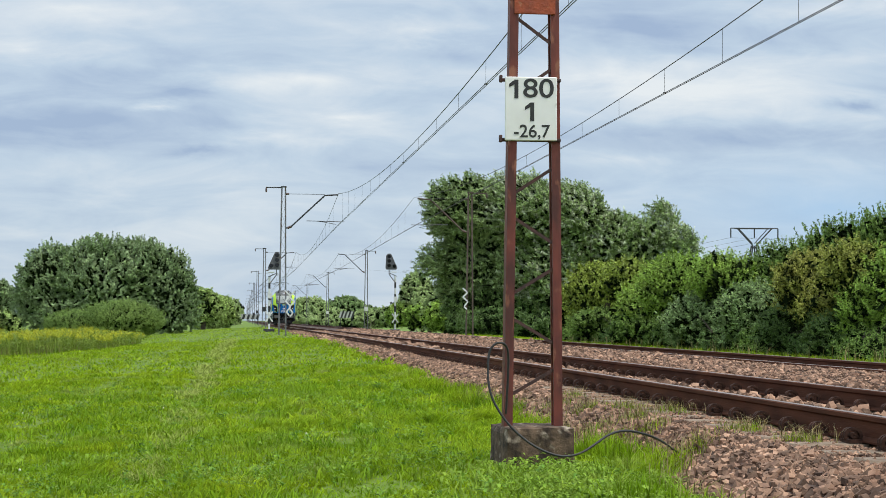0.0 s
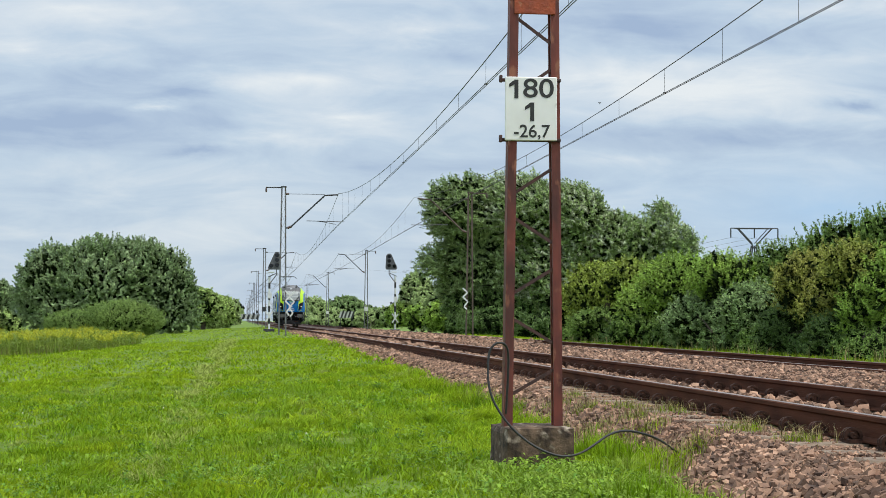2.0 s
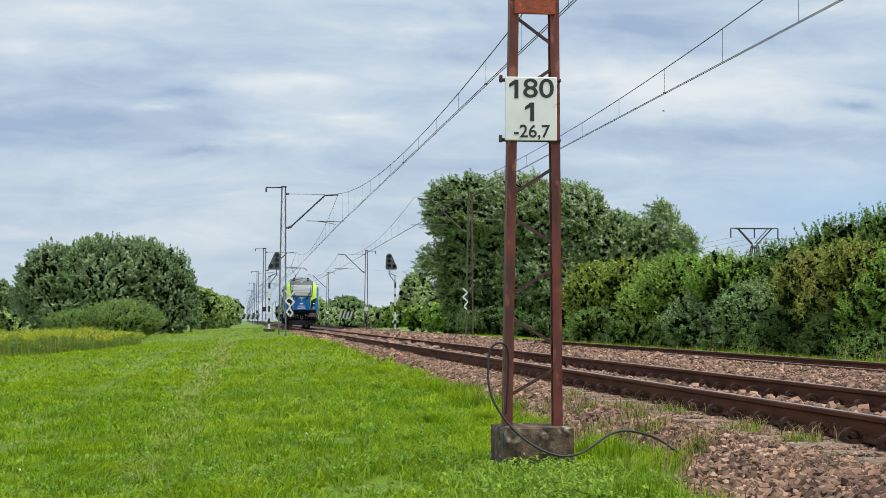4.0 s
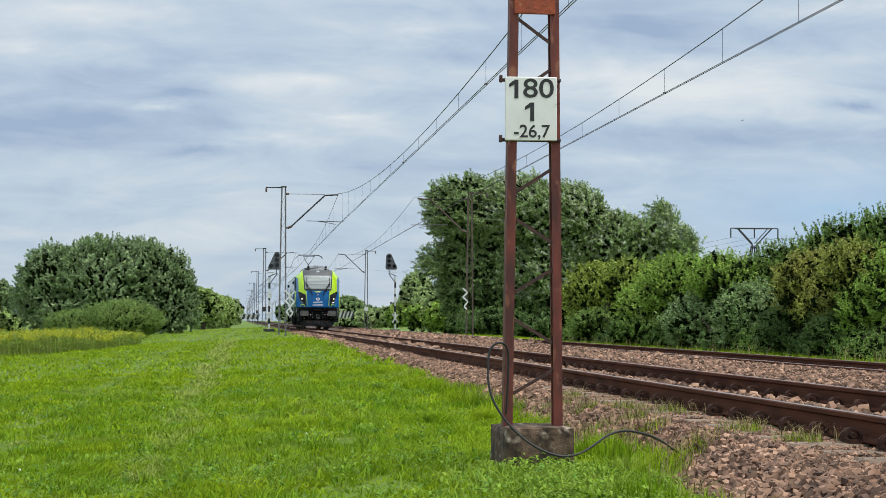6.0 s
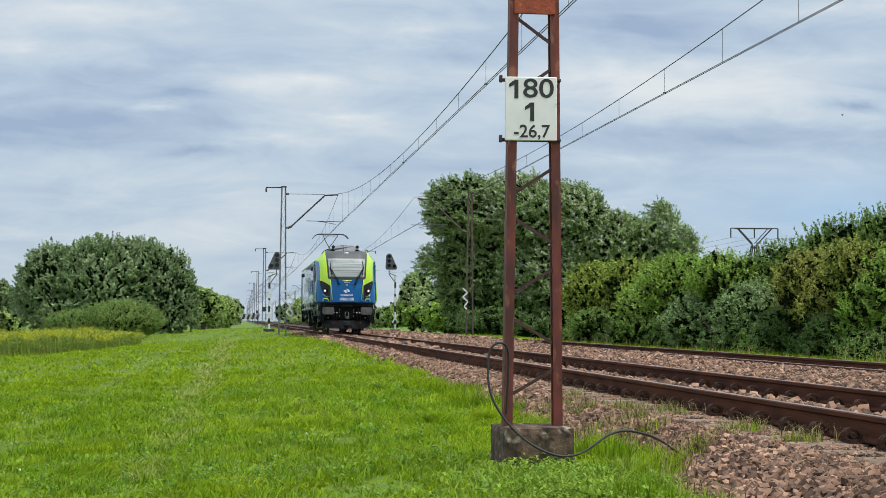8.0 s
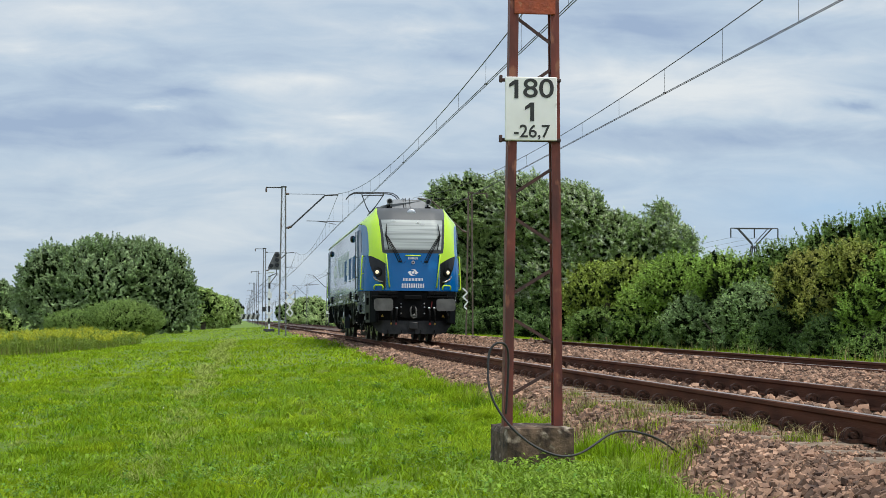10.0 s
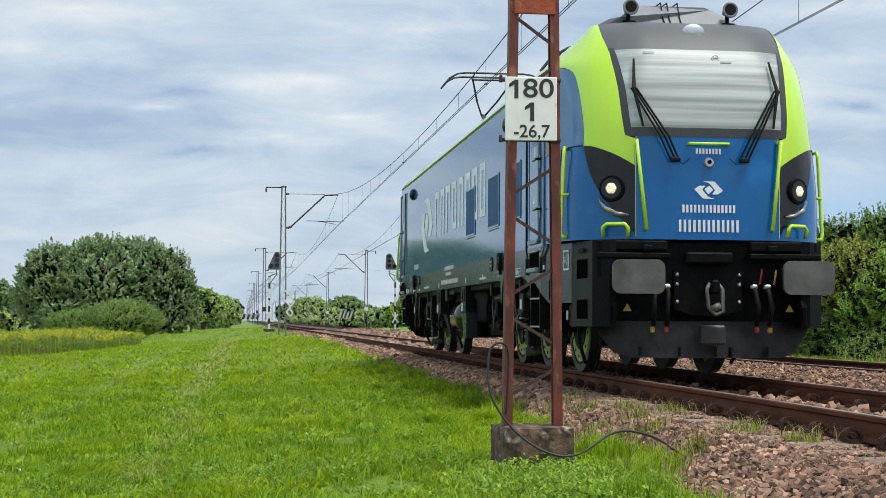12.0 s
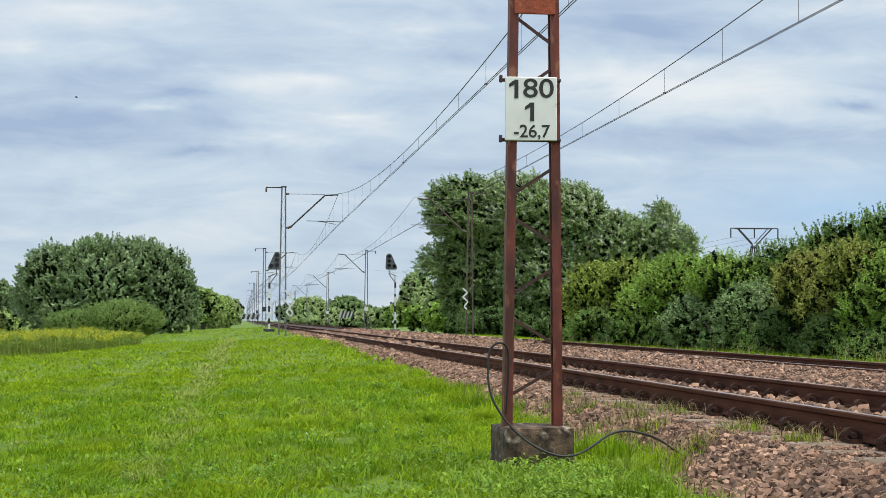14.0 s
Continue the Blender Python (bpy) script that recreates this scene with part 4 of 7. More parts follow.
hedge_shrub([(10.6, 38.4, 1.0, 1.2, 1.2, 1.3), (11.0, 54.5, 0.7, 1.8, 1.8, 1.5), (10.9, 48.5, 0.6, 1.5, 1.5, 1.4), (10.6, 34.0, 0.4, 1.0, 1.4, 1.1)], "leaf_dark", 2000, 0.12, "dark green hedge shrub deep in the hedge", 49)
# a low fringe that closes the hedge's foot; its leaf_dark pieces paint shade there
for i, (x, y, m) in enumerate(((9.5, 63.5, "leaf_bush"), (9.6, 60.0, "leaf_dark"), (9.6, 55.5, "leaf_dark"), (9.6, 49.5, "leaf_bush"), (9.7, 46.8, "leaf_dark"), (9.6, 43.2, "leaf_dark"), (9.6, 39.8, "leaf_bush"), (9.7, 36.3, "leaf_dark"), (9.5, 32.8, "leaf_bush"))):
    hedge_shrub([(x, y, -0.12, 0.9, 1.5, 0.55)], m, 520, 0.0023 * y, "low shrub at the foot of the hedge", 60 + i, shoots=1.2)


# ---- signals, crossing, pylon ----
def striped_post(base, x, z0, z1, r, n, y=0.0):
    for i in range(n):
        bm = bmesh.new()
        tube(bm, [(x, y, z0 + (z1 - z0) * i / n), (x, y, z0 + (z1 - z0) * (i + 1) / n)], r, 10)
        part("post_band", bm, M["black_paint"] if i % 2 else M["white_paint"], base)


def build_signal(x, y, z, s, head_z, label):
    base = empty("railway_signal", pose(x, y, z), label, "railway signal", "railway signals")
    bm = bmesh.new(); box(bm, (0, 0, 0.06), (0.75, 0.55, 0.30), 0.04); part("footing", bm, M["dark_steel"], base)
    striped_post(base, 0, 0.15, head_z - 1.1, 0.075, 9)
    hx = s * 0.30
    bm = bmesh.new()
    tube(bm, [(0, 0, head_z - 1.6), (hx * 1.6, 0, head_z - 0.95), (hx * 1.6, 0, head_z - 0.5)], 0.035, 6)
    tube(bm, [(-0.1 * s, 0, head_z - 1.1), (hx * 1.6, 0, head_z - 0.85)], 0.03, 6)
    part("bracket", bm, M["galv"], base)
    bm = bmesh.new()
    prism(bm, [(-0.44 * s, -0.50), (-0.32 * s, -0.60), (0.40 * s, -0.60), (0.46 * s, -0.50), (0.42 * s, 0.45), (0.28 * s, 0.62), (0.10 * s, 0.62), (-0.02 * s, 0.45)], -0.12, 0.12)
    head = part("signal_head", bm, M["signal_grey"], base, "black signal head with dark lenses")
    head.location = (hx, -0.1, head_z)
    for lx, lz in ((0.2 * s, 0.38), (0.2 * s, 0.05), (0.2 * s, -0.30), (-0.2 * s, -0.34)):
        bm = bmesh.new()
        d = bmesh.ops.create_cone(bm, cap_ends=True, segments=18, radius1=0.13, radius2=0.13, depth=0.05)["verts"]
        bmesh.ops.transform(bm, matrix=Matrix.Translation((lx, -0.14, lz)) @ Matrix.Rotation(radians(90), 4, "X"), verts=d)
        part("lens", bm, M["lens_off"], head)
        bm = bmesh.new()
        tube(bm, [(lx + 0.15 * math.cos(a), -0.2, lz + 0.15 * math.sin(a)) for a in np.linspace(-0.2, math.pi + 0.2, 9)], 0.02, 5)
        part("hood", bm, M["dark_steel"], head)
    bm = bmesh.new()
    box(bm, (0.12 * s, 0, head_z - 0.78), (0.42, 0.5, 0.05), 0.01)
    part("service_basket", bm, M["white_paint"], base, "white service platform")
    # crossed white plates low on the post
    for a in (-42, 42):
        bm = bmesh.new()
        box(bm, (0, 0, 0), (0.09, 0.02, 0.85), 0.004, Matrix.Translation((0, -0.13 - 0.012 * (a > 0), 1.05)) @ Matrix.Rotation(radians(a * 0.8), 4, "Y"))
        part("crossed_plate", bm, M["white_paint"], base, "white crossed plate")
    bm = bmesh.new(); box(bm, (0.02, -0.13, 2.5), (0.28, 0.02, 0.40), 0.004); part("number_plate", bm, M["white_paint"], base, "white plate with an unreadable mark")


build_signal(-2.2, 110.6, lawn_z(-2.2, 110.6), 1, 4.88, "black railway signal on a black and white striped post")
build_signal(7.55, 121.6, -0.25, -1, 5.36, "black railway signal on a striped post beside bushes")


def zigzag(x, y, z, s, h):
    """A white zigzag warning plate on a mast."""
    base = empty("warning_plate", pose(x, y - 0.09, z), "white zigzag warning plate bolted to a grey mast", "sign", "warning plates")
    pts = [(-0.16, 0.5), (0.10, 0.28), (-0.14, 0.08), (0.12, -0.14), (-0.08, -0.36), (0.06, -0.5)]
    for a, b in zip(pts, pts[1:]):
        bm = bmesh.new()
        p, q = Vector((a[0] * s, 0, a[1] * h)), Vector((b[0] * s, 0, b[1] * h))
        d = q - p
        box(bm, (0, 0, 0), (0.075, 0.012, d.length), 0.003, Matrix.Translation((p + q) / 2) @ Matrix.Rotation(math.atan2(d.x, d.z), 4, "Y"))
        part("plate_arm", bm, M["white_paint"], base)


zigzag(-1.78, MAST_Y1[2], 1.45, 1, 1.25)
zigzag(-1.62, MAST_Y1[2] + 0.02, 1.40, -1, 1.25)
zigzag(MAST_X2 - 0.22, MAST_Y2[2], 1.75, 1, 1.1)
for y, z in ((MAST_Y1[3], 1.6), (MAST_Y1[4], 1.7), (MAST_Y1[5], 1.7), (MAST_Y2[3], 1.7), (MAST_Y2[4], 1.7)):
    bm = bmesh.new()
    box(bm, (0, 0, 0), (0.34, 0.012, 0.42), 0.006)
    ob = solid("mast_plate", bm, M["dark_steel"] if y in MAST_Y1 else M["white_paint"], "small weathered plate fixed to a catenary mast", "sign")
    ob.matrix_basis = pose(MAST_X1 if y in MAST_Y1 else MAST_X2, y - 0.09, z)


def barrier(x0, x1, y, z, label):
    base = empty("striped_barrier", pose(x0, y, z), label, "barrier", "crossing barriers")
    n, L = 8, x1 - x0
    for i in range(n):
        bm = bmesh.new()
        w, sl = L / n, 0.3
        prism(bm, [(i * w + 0, 0), ((i + 1) * w, 0), ((i + 1) * w + sl, 0.9), (i * w + sl, 0.9)], -0.05, 0.05)
        part("stripe", bm, M["black_paint"] if i % 2 else M["dull_white"], base)
    for u in (0.3, L - 0.1):
        bm = bmesh.new(); tube(bm, [(u, 0.1, -z + lawn_z(x0, y)), (u, 0.1, 0.6)], 0.05, 6); part("barrier_post", bm, M["dark_steel"], base)


barrier(-4.6, -1.2, 292, 0.75, "black and white striped barrier at a level crossing")
barrier(9.4, 11.4, 225, 1.0, "striped barrier beside far bushes")
bm = bmesh.new(); tube(bm, [(0, 0, 0), (0, 0, 4.4)], 0.13, 8)
ob = solid("white_post", bm, M["white_paint"], "plain white post beside the track", "post"); ob.matrix_basis = pose(7.6, 372, -0.3)
bm = bmesh.new(); box(bm, (0, 0, 1.6), (0.7, 0.05, 0.8), 0.02); tube(bm, [(0, 0.05, -0.3), (0, 0.05, 1.6)], 0.05, 6)
ob = solid("trackside_sign", bm, M["dull_white"], "small white trackside sign on a post", "sign"); ob.matrix_basis = pose(8.4, 335, 0)


def build_pylon():
    base = empty("power_pylon", pose(97.6, 309.2, -0.6), "dark steel power pylon with a V head behind the hedge", "power pylon")
    k, top = 320 / 2824, 20.15
    w = 43 * k

    def bar(name, a, b, r):
        bm = bmesh.new(); tube(bm, [a, b], r * 0.7, 5); part(name, bm, M["dark_steel"], base)
    bar("crossarm", (-w, 0, top), (w, 0, top + 0.05), 0.16)
    bar("crossarm", (-w * 0.8, 0.6, top - 0.1), (w * 0.8, 0.6, top - 0.05), 0.10)
    neck = top - 40 * k * 0.75
    for s in (-1, 1):
        bar("head_leg", (s * w * 0.74, 0, top), (s * 0.35, 0, neck), 0.20)
        bar("head_leg", (s * w * 0.62, 0.8, top), (s * 0.2, 0.6, neck + 0.4), 0.13)
        bar("mast_leg", (s * 0.35, 0, neck), (s * 2.0, 0, 0), 0.2)
        bar("mast_leg", (s * 0.3, 1.0, neck), (s * 2.0, 3.0, 0), 0.2)
        for q in range(5):
            z0, z1 = neck * (q / 5), neck * ((q + 1) / 5)
            bar("brace", (s * (2 - 1.65 * q / 5), 0, z0), (-s * (2 - 1.65 * (q + 1) / 5), 0, z1), 0.08)
    for x in (-w, 0, w):
        bm = bmesh.new(); tube(bm, [(x, 0, top), (x, 0, top - 1.9)], 0.13, 6); part("insulator_string", bm, M["dark_steel"], base)
    for x in (-w, 0, w):
        for dx, dz, L in ((-60, -2.5, 1), (120, 30, 1)):
            bm = bmesh.new()
            p = Vector((x, 0, top - 1.9)); q = Vector((x + dx, -90 if dx > 0 else 160, top - 1.9 + (2.0 if dx > 0 else -2)))
            tube(bm, [p.lerp(q, t) - Vector((0, 0, 14 * t * (1 - t))) for t in np.linspace(0, 1, 15)], 0.02, 4)
            part("conductor", bm, M["wire"], base)


build_pylon()


# ---- grass, weeds and loose stone ----
def scatter(rng, n, x0, x1, y0, y1, power=1.0):
    y = y0 + (y1 - y0) * rng.random(n) ** power
    return rng.uniform(x0, x1, n), y


def blades(name, xs, ys, zs, height, width, mat, rng, lean=0.35, comb=0.0, soft=True):
    """Bent grass blades; comb above 0 lays neighbours the same way, tuft by tuft."""
    n = len(xs)
    h = height * rng.uniform(0.45, 1.25, n)
    w = width * rng.uniform(0.6, 1.3, n)
    b = rng.uniform(0, 2 * np.pi, n)
    if comb:
        way = np.array([noise.noise(Vector((float(p) * comb, float(q) * comb, 3.0))) + 0.5 * noise.noise(Vector((float(p) * comb * 3, float(q) * comb * 3, 8.0))) for p, q in zip(xs, ys)])
        b = way * 9.0 + rng.normal(0, 0.65, n)
    a = b - np.pi / 2 + rng.normal(0, 0.5, n)
    L = h * np.abs(rng.normal(lean, 0.3, n))
    base = np.stack([xs, ys, zs - 0.01], 1)
    s = np.stack([np.cos(a), np.sin(a), np.zeros(n)], 1) * w[:, None] * 0.5
    out = np.stack([np.cos(b), np.sin(b), np.zeros(n)], 1)
    up = np.array([0, 0, 1.0])
    mid = base + out * (L * 0.35)[:, None] + up * (h * 0.65)[:, None]
    tip = base + out * L[:, None] + up * (h * rng.uniform(0.75, 1.0, n))[:, None]
    v = np.stack([base - s, base + s, mid + s * 0.8, mid - s * 0.8, tip], 1).reshape(-1, 3)
    k = np.arange(n)[:, None] * 5
    tris = np.concatenate([k + [0, 1, 2], k + [0, 2, 3], k + [3, 2, 4]], 0)
    me = mesh_np(name, v, tris=tris)
    # a sward is lit as one soft surface: the blades' normals lean upwards
    if soft:
        me.polygons.foreach_set("use_smooth", np.ones(len(tris), dtype=bool))
        nrm = np.array([0, 0, 0.8]) + out * 0.35 + rng.normal(0, 0.18, (n, 3))
        nrm /= np.linalg.norm(nrm, axis=1)[:, None]
        me.normals_split_custom_set_from_vertices(np.repeat(nrm, 5, 0))
    me.materials.append(mat)
    return me


def rosettes(name, xs, ys, zs, leaves, length, mat, rng):
    """Low broad-leaved plants: folded leaves that spread from one root."""
    n = len(xs) * leaves
    X, Y, Z = np.repeat(xs, leaves), np.repeat(ys, leaves), np.repeat(zs, leaves)
    a = rng.uniform(0, 2 * np.pi, n)
    tilt = rng.uniform(0.15, 1.0, n)
    L = length * rng.uniform(0.55, 1.3, n)
    W = L * rng.uniform(0.16, 0.30, n)
    out = np.stack([np.cos(a), np.sin(a), np.zeros(n)], 1)
    side = np.stack([-np.sin(a), np.cos(a), np.zeros(n)], 1)
    up = np.array([0, 0, 1.0])
    root = np.stack([X, Y, Z + 0.02], 1) + rng.normal(0, 0.018, (n, 3))
    stem = up * (rng.uniform(0.02, 0.07, n))[:, None] + root
    mid = stem + out * (L * 0.5 * np.cos(tilt))[:, None] + up * (L * 0.5 * np.sin(tilt))[:, None]
    tip = stem + out * (L * np.cos(tilt * 0.6))[:, None] + up * (L * 0.75 * np.sin(tilt * 0.6))[:, None]
    lift = up * (W * 0.45)[:, None]
    v = np.stack([stem, mid + side * W[:, None] + lift, tip, mid - side * W[:, None] + lift, mid], 1).reshape(-1, 3)
    k = np.arange(n)[:, None] * 5
    tris = np.concatenate([k + [0, 4, 1], k + [1, 4, 2], k + [0, 3, 4], k + [4, 3, 2]], 0)
    me = mesh_np(name, v, tris=tris)
    me.materials.append(mat)
    return me


def heights(xs, ys):
    return np.array([lawn_z(float(a), float(b)) for a, b in zip(xs, ys)])


def edges(ys):
    return np.array([lawn_edge(float(b)) for b in ys])


def build_grass():
    rng = np.random.default_rng(5)
    def tall(x, y):
        k = np.array([noise.noise(Vector((float(a) * 1.1, float(b) * 0.8, 0.0))) + 0.8 * noise.noise(Vector((float(a) * 4.5, float(b) * 3.5, 5.0))) for a, b in zip(x, y)])
        path = sum(0.3 * np.exp(-((-1.9 - x - c) / 0.28) ** 2) for c in (2.85, 4.4))
        return np.clip(0.75 + 0.95 * k, 0.28, 1.8) * (1 - path)
    # near meadow, wedge wide
    sets = [(115000, -9.5, -0.9, 7.0, 16.0, 0.076, 0.0115), (95000, -12.0, -0.8, 15.0, 32.0, 0.084, 0.020),
            (76000, -22.0, -0.8, 31.0, 70.0, 0.08, 0.034), (40000, -45.0, -0.8, 68.0, 180.0, 0.08, 0.06)]
    for n, x0, x1, y0, y1, h, w in sets:
        xs, ys = scatter(rng, n, x0, x1, y0, y1, 1.0)
        keep = (xs < edges(ys) + rng.normal(0, 0.05, n)) & (xs > -4.01 + ys * 0.055 - ys * 0.23 - 0.6)
        xs, ys = xs[keep], ys[keep]
        hh = h * tall(xs, ys)
        # ranker growth along the ballast's edge
        hh *= 1 + 0.7 * np.exp(-((edges(ys) - xs) / 0.5) ** 2)
        me = blades("meadow_grass", xs, ys, heights(xs, ys), hh, w, M["grass"], rng, 1.15, 1.6 if y1 < 40 else 0.0)
        tagged(new("meadow_grass", me), "short bright green meadow grass", "grass", kind="stuff")
    # plain sward round the camera
    xs, ys = scatter(rng, 22000, -9.0, -1.2, -5.0, 7.2)
    keep = xs < edges(ys)
    xs, ys = xs[keep], ys[keep]
    tagged(new("meadow_grass", blades("meadow_grass", xs, ys, heights(xs, ys), 0.08, 0.02, M["grass"], rng, 0.9)), "short bright green meadow grass", "grass", kind="stuff")
    # the worn path: short, pale and patchy
    n = 17000
    ys = 9 + 66 * rng.random(n) ** 1.6
    xs = -4.68 + 0.0024 * (ys - 14) + rng.normal(0, 0.14, n) + 0.10 * np.sin(ys * 0.5)
    worn = np.array([noise.noise(Vector((float(a) * 2.2, float(b) * 0.7, 9.0))) for a, b in zip(xs, ys)]) > -0.02
    xs, ys = xs[worn], ys[worn]
    me = blades("path_grass", xs, ys, heights(xs, ys), 0.075 + 0.0006 * ys, 0.007 + 0.0005 * ys, M["path_grass"], rng, 1.0)
    tagged(new("path_grass", me), "pale trodden grass along a worn path", "grass", kind="stuff")
    # lusher tufts that lean out of the sward
    k = 900
    cx, cy = scatter(rng, k, -9.0, -1.9, 7.2, 24, 1.0)
    j = rng.integers(0, k, 26000)
    xs, ys = cx[j] + rng.normal(0, 0.055, 26000), cy[j] + rng.normal(0, 0.06, 26000)
    keep = xs < edges(ys)
    xs, ys = xs[keep], ys[keep]
    me = blades("grass_tufts", xs, ys, heights(xs, ys), 0.125, 0.0085, M["tuft"], rng, 1.0)
    tagged(new("grass_tufts", me), "lush longer tufts in the meadow grass", "grass", kind="stuff")
    # broad-leaved plants in patches through the sward
    for y0, y1, k, size, at in ((6.8, 13.0, 2600, 0.046, 0.06), (13.0, 26.0, 1700, 0.055, 0.12)):
        xs, ys = scatter(rng, k, -9.0, -1.7, y0, y1, 1.0)
        thick = np.array([noise.noise(Vector((float(a) * 0.9, float(b) * 0.7, 21.0))) + 0.5 * noise.noise(Vector((float(a) * 3.1, float(b) * 2.6, 4.0))) for a, b in zip(xs, ys)]) > at
        keep = thick & (xs < edges(ys)) & (xs > -4.01 - ys * 0.175 - 0.4)
        xs, ys = xs[keep], ys[keep]
        half = rng.random(len(xs)) < 0.55
        for pick, mat in ((half, M["weed"]), (~half, M["herb"])):
            tagged(new("meadow_herbs", rosettes("meadow_herbs", xs[pick], ys[pick], heights(xs[pick], ys[pick]) + 0.015, 6, size, mat, rng)), "broad-leaved herbs in the meadow grass", "weeds", kind="stuff")
    # verge behind the second track
    xs, ys = scatter(rng, 24000, 6.4, 9.0, 18, 90)
    zs = heights(xs, ys)
    tagged(new("verge_grass", blades("verge_grass", xs, ys, zs, 0.10 * (0.7 + 1.1 * (xs > 7.8)), 0.018, M["grass"], rng)), "long green grass between track and hedge", "grass", kind="stuff")
    xs, ys = scatter(rng, 350, 6.8, 9.0, 20, 60)
    tagged(new("seed_heads", blades("seed_heads", xs, ys, heights(xs, ys), 0.4, 0.012, M["dry"], rng, 0.15)), "pale dry grass stalks beside the hedge", "grass", kind="stuff")
    # dry tufts in the stone
    cx = np.array([-0.81, -0.55, -0.83, -0.62, -1.02, -0.92, -0.76, -1.10, -0.33, -0.41, -0.36, -0.85])
    cy = np.array([14.69, 14.07, 12.23, 16.20, 13.30, 15.60, 13.00, 12.40, 13.46, 11.18, 10.14, 10.95])
    k = rng.integers(0, len(cx), 3200)
    xs, ys = cx[k] + rng.normal(0, 0.07, 3200), cy[k] + rng.normal(0, 0.11, 3200)
    zs = np.array([bed_z(float(a), float(b)) for a, b in zip(xs, ys)])
    tagged(new("ballast_grass", blades("ballast_grass", xs[::2], ys[::2], zs[::2], 0.10, 0.006, M["grass"], rng, 0.5)), "thin green grass tufts growing through ballast", "grass", kind="stuff")
    xs, ys = xs + rng.normal(0, 0.05, 3200), ys + rng.normal(0, 0.08, 3200)
    tagged(new("dry_tufts", blades("dry_tufts", xs[:1600], ys[:1600], zs[:1600], 0.15, 0.006, M["dry"], rng, 0.6)), "straw-coloured dry grass in the ballast", "grass", kind="stuff")
    # broad weeds round the footing
    n = 13000
    xs, ys = rng.normal(-1.95, 0.34, n), rng.uniform(7.0, 10.3, n)
    keep = xs < edges(ys) + 0.12
    xs, ys = xs[keep], ys[keep]
    tagged(new("broad_weeds", blades("broad_weeds", xs[::2], ys[::2], heights(xs[::2], ys[::2]), 0.115, 0.0115, M["weed"], rng, 0.75)), "broad-leaved green weeds in front of a mast footing", "weeds", kind="stuff")
    xs, ys = xs[::22], ys[::22]
    tagged(new("footing_herbs", rosettes("footing_herbs", xs, ys, heights(xs, ys) + 0.01, 6, 0.048, M["weed"], rng)), "leafy green herbs round a concrete footing", "weeds", kind="stuff")
    # ranker tufts where meadow meets stone
    cx, cy = scatter(rng, 60, -0.25, 0.1, 7.4, 22)
    k = rng.integers(0, 60, 5200)
    ys = cy[k] + rng.normal(0, 0.10, 5200)
    xs = edges(ys) + cx[k] + rng.normal(0, 0.07, 5200)
    tagged(new("edge_tufts", blades("edge_tufts", xs, ys, heights(xs, ys), 0.20, 0.0075, M["grass"], rng, 0.55)), "long green grass tufts along the ballast edge", "grass", kind="stuff")
    xs, ys = edges(ys[:500]) + rng.normal(0.06, 0.07, 500), ys[:500]
    tagged(new("dry_stems", blades("dry_stems", xs, ys, heights(xs, ys), 0.26, 0.005, M["dry"], rng, 0.3)), "thin reddish-brown dry grass stems", "grass", kind="stuff")
    # clover heads
    xs, ys = scatter(rng, 9, -7.5, -1.8, 8, 24)
    zs = heights(xs, ys) + 0.10
    o = np.array([(0, 0, 1), (1, 0, 0), (0, 1, 0), (-1, 0, 0), (0, -1, 0), (0, 0, -1)]) * 0.011
    v = (np.stack([xs, ys, zs], 1)[:, None, :] + o[None]).reshape(-1, 3)
    t = np.array([(0, 1, 2), (0, 2, 3), (0, 3, 4), (0, 4, 1), (5, 2, 1), (5, 3, 2), (5, 4, 3), (5, 1, 4)])
    me = mesh_np("clover_heads", v, tris=(np.arange(len(xs))[:, None, None] * 6 + t[None]).reshape(-1, 3))
    me.materials.append(M["white_flower"])
    tagged(new("clover_heads", me), "scattered white clover heads in the grass", "flowers", kind="stuff")


build_grass()


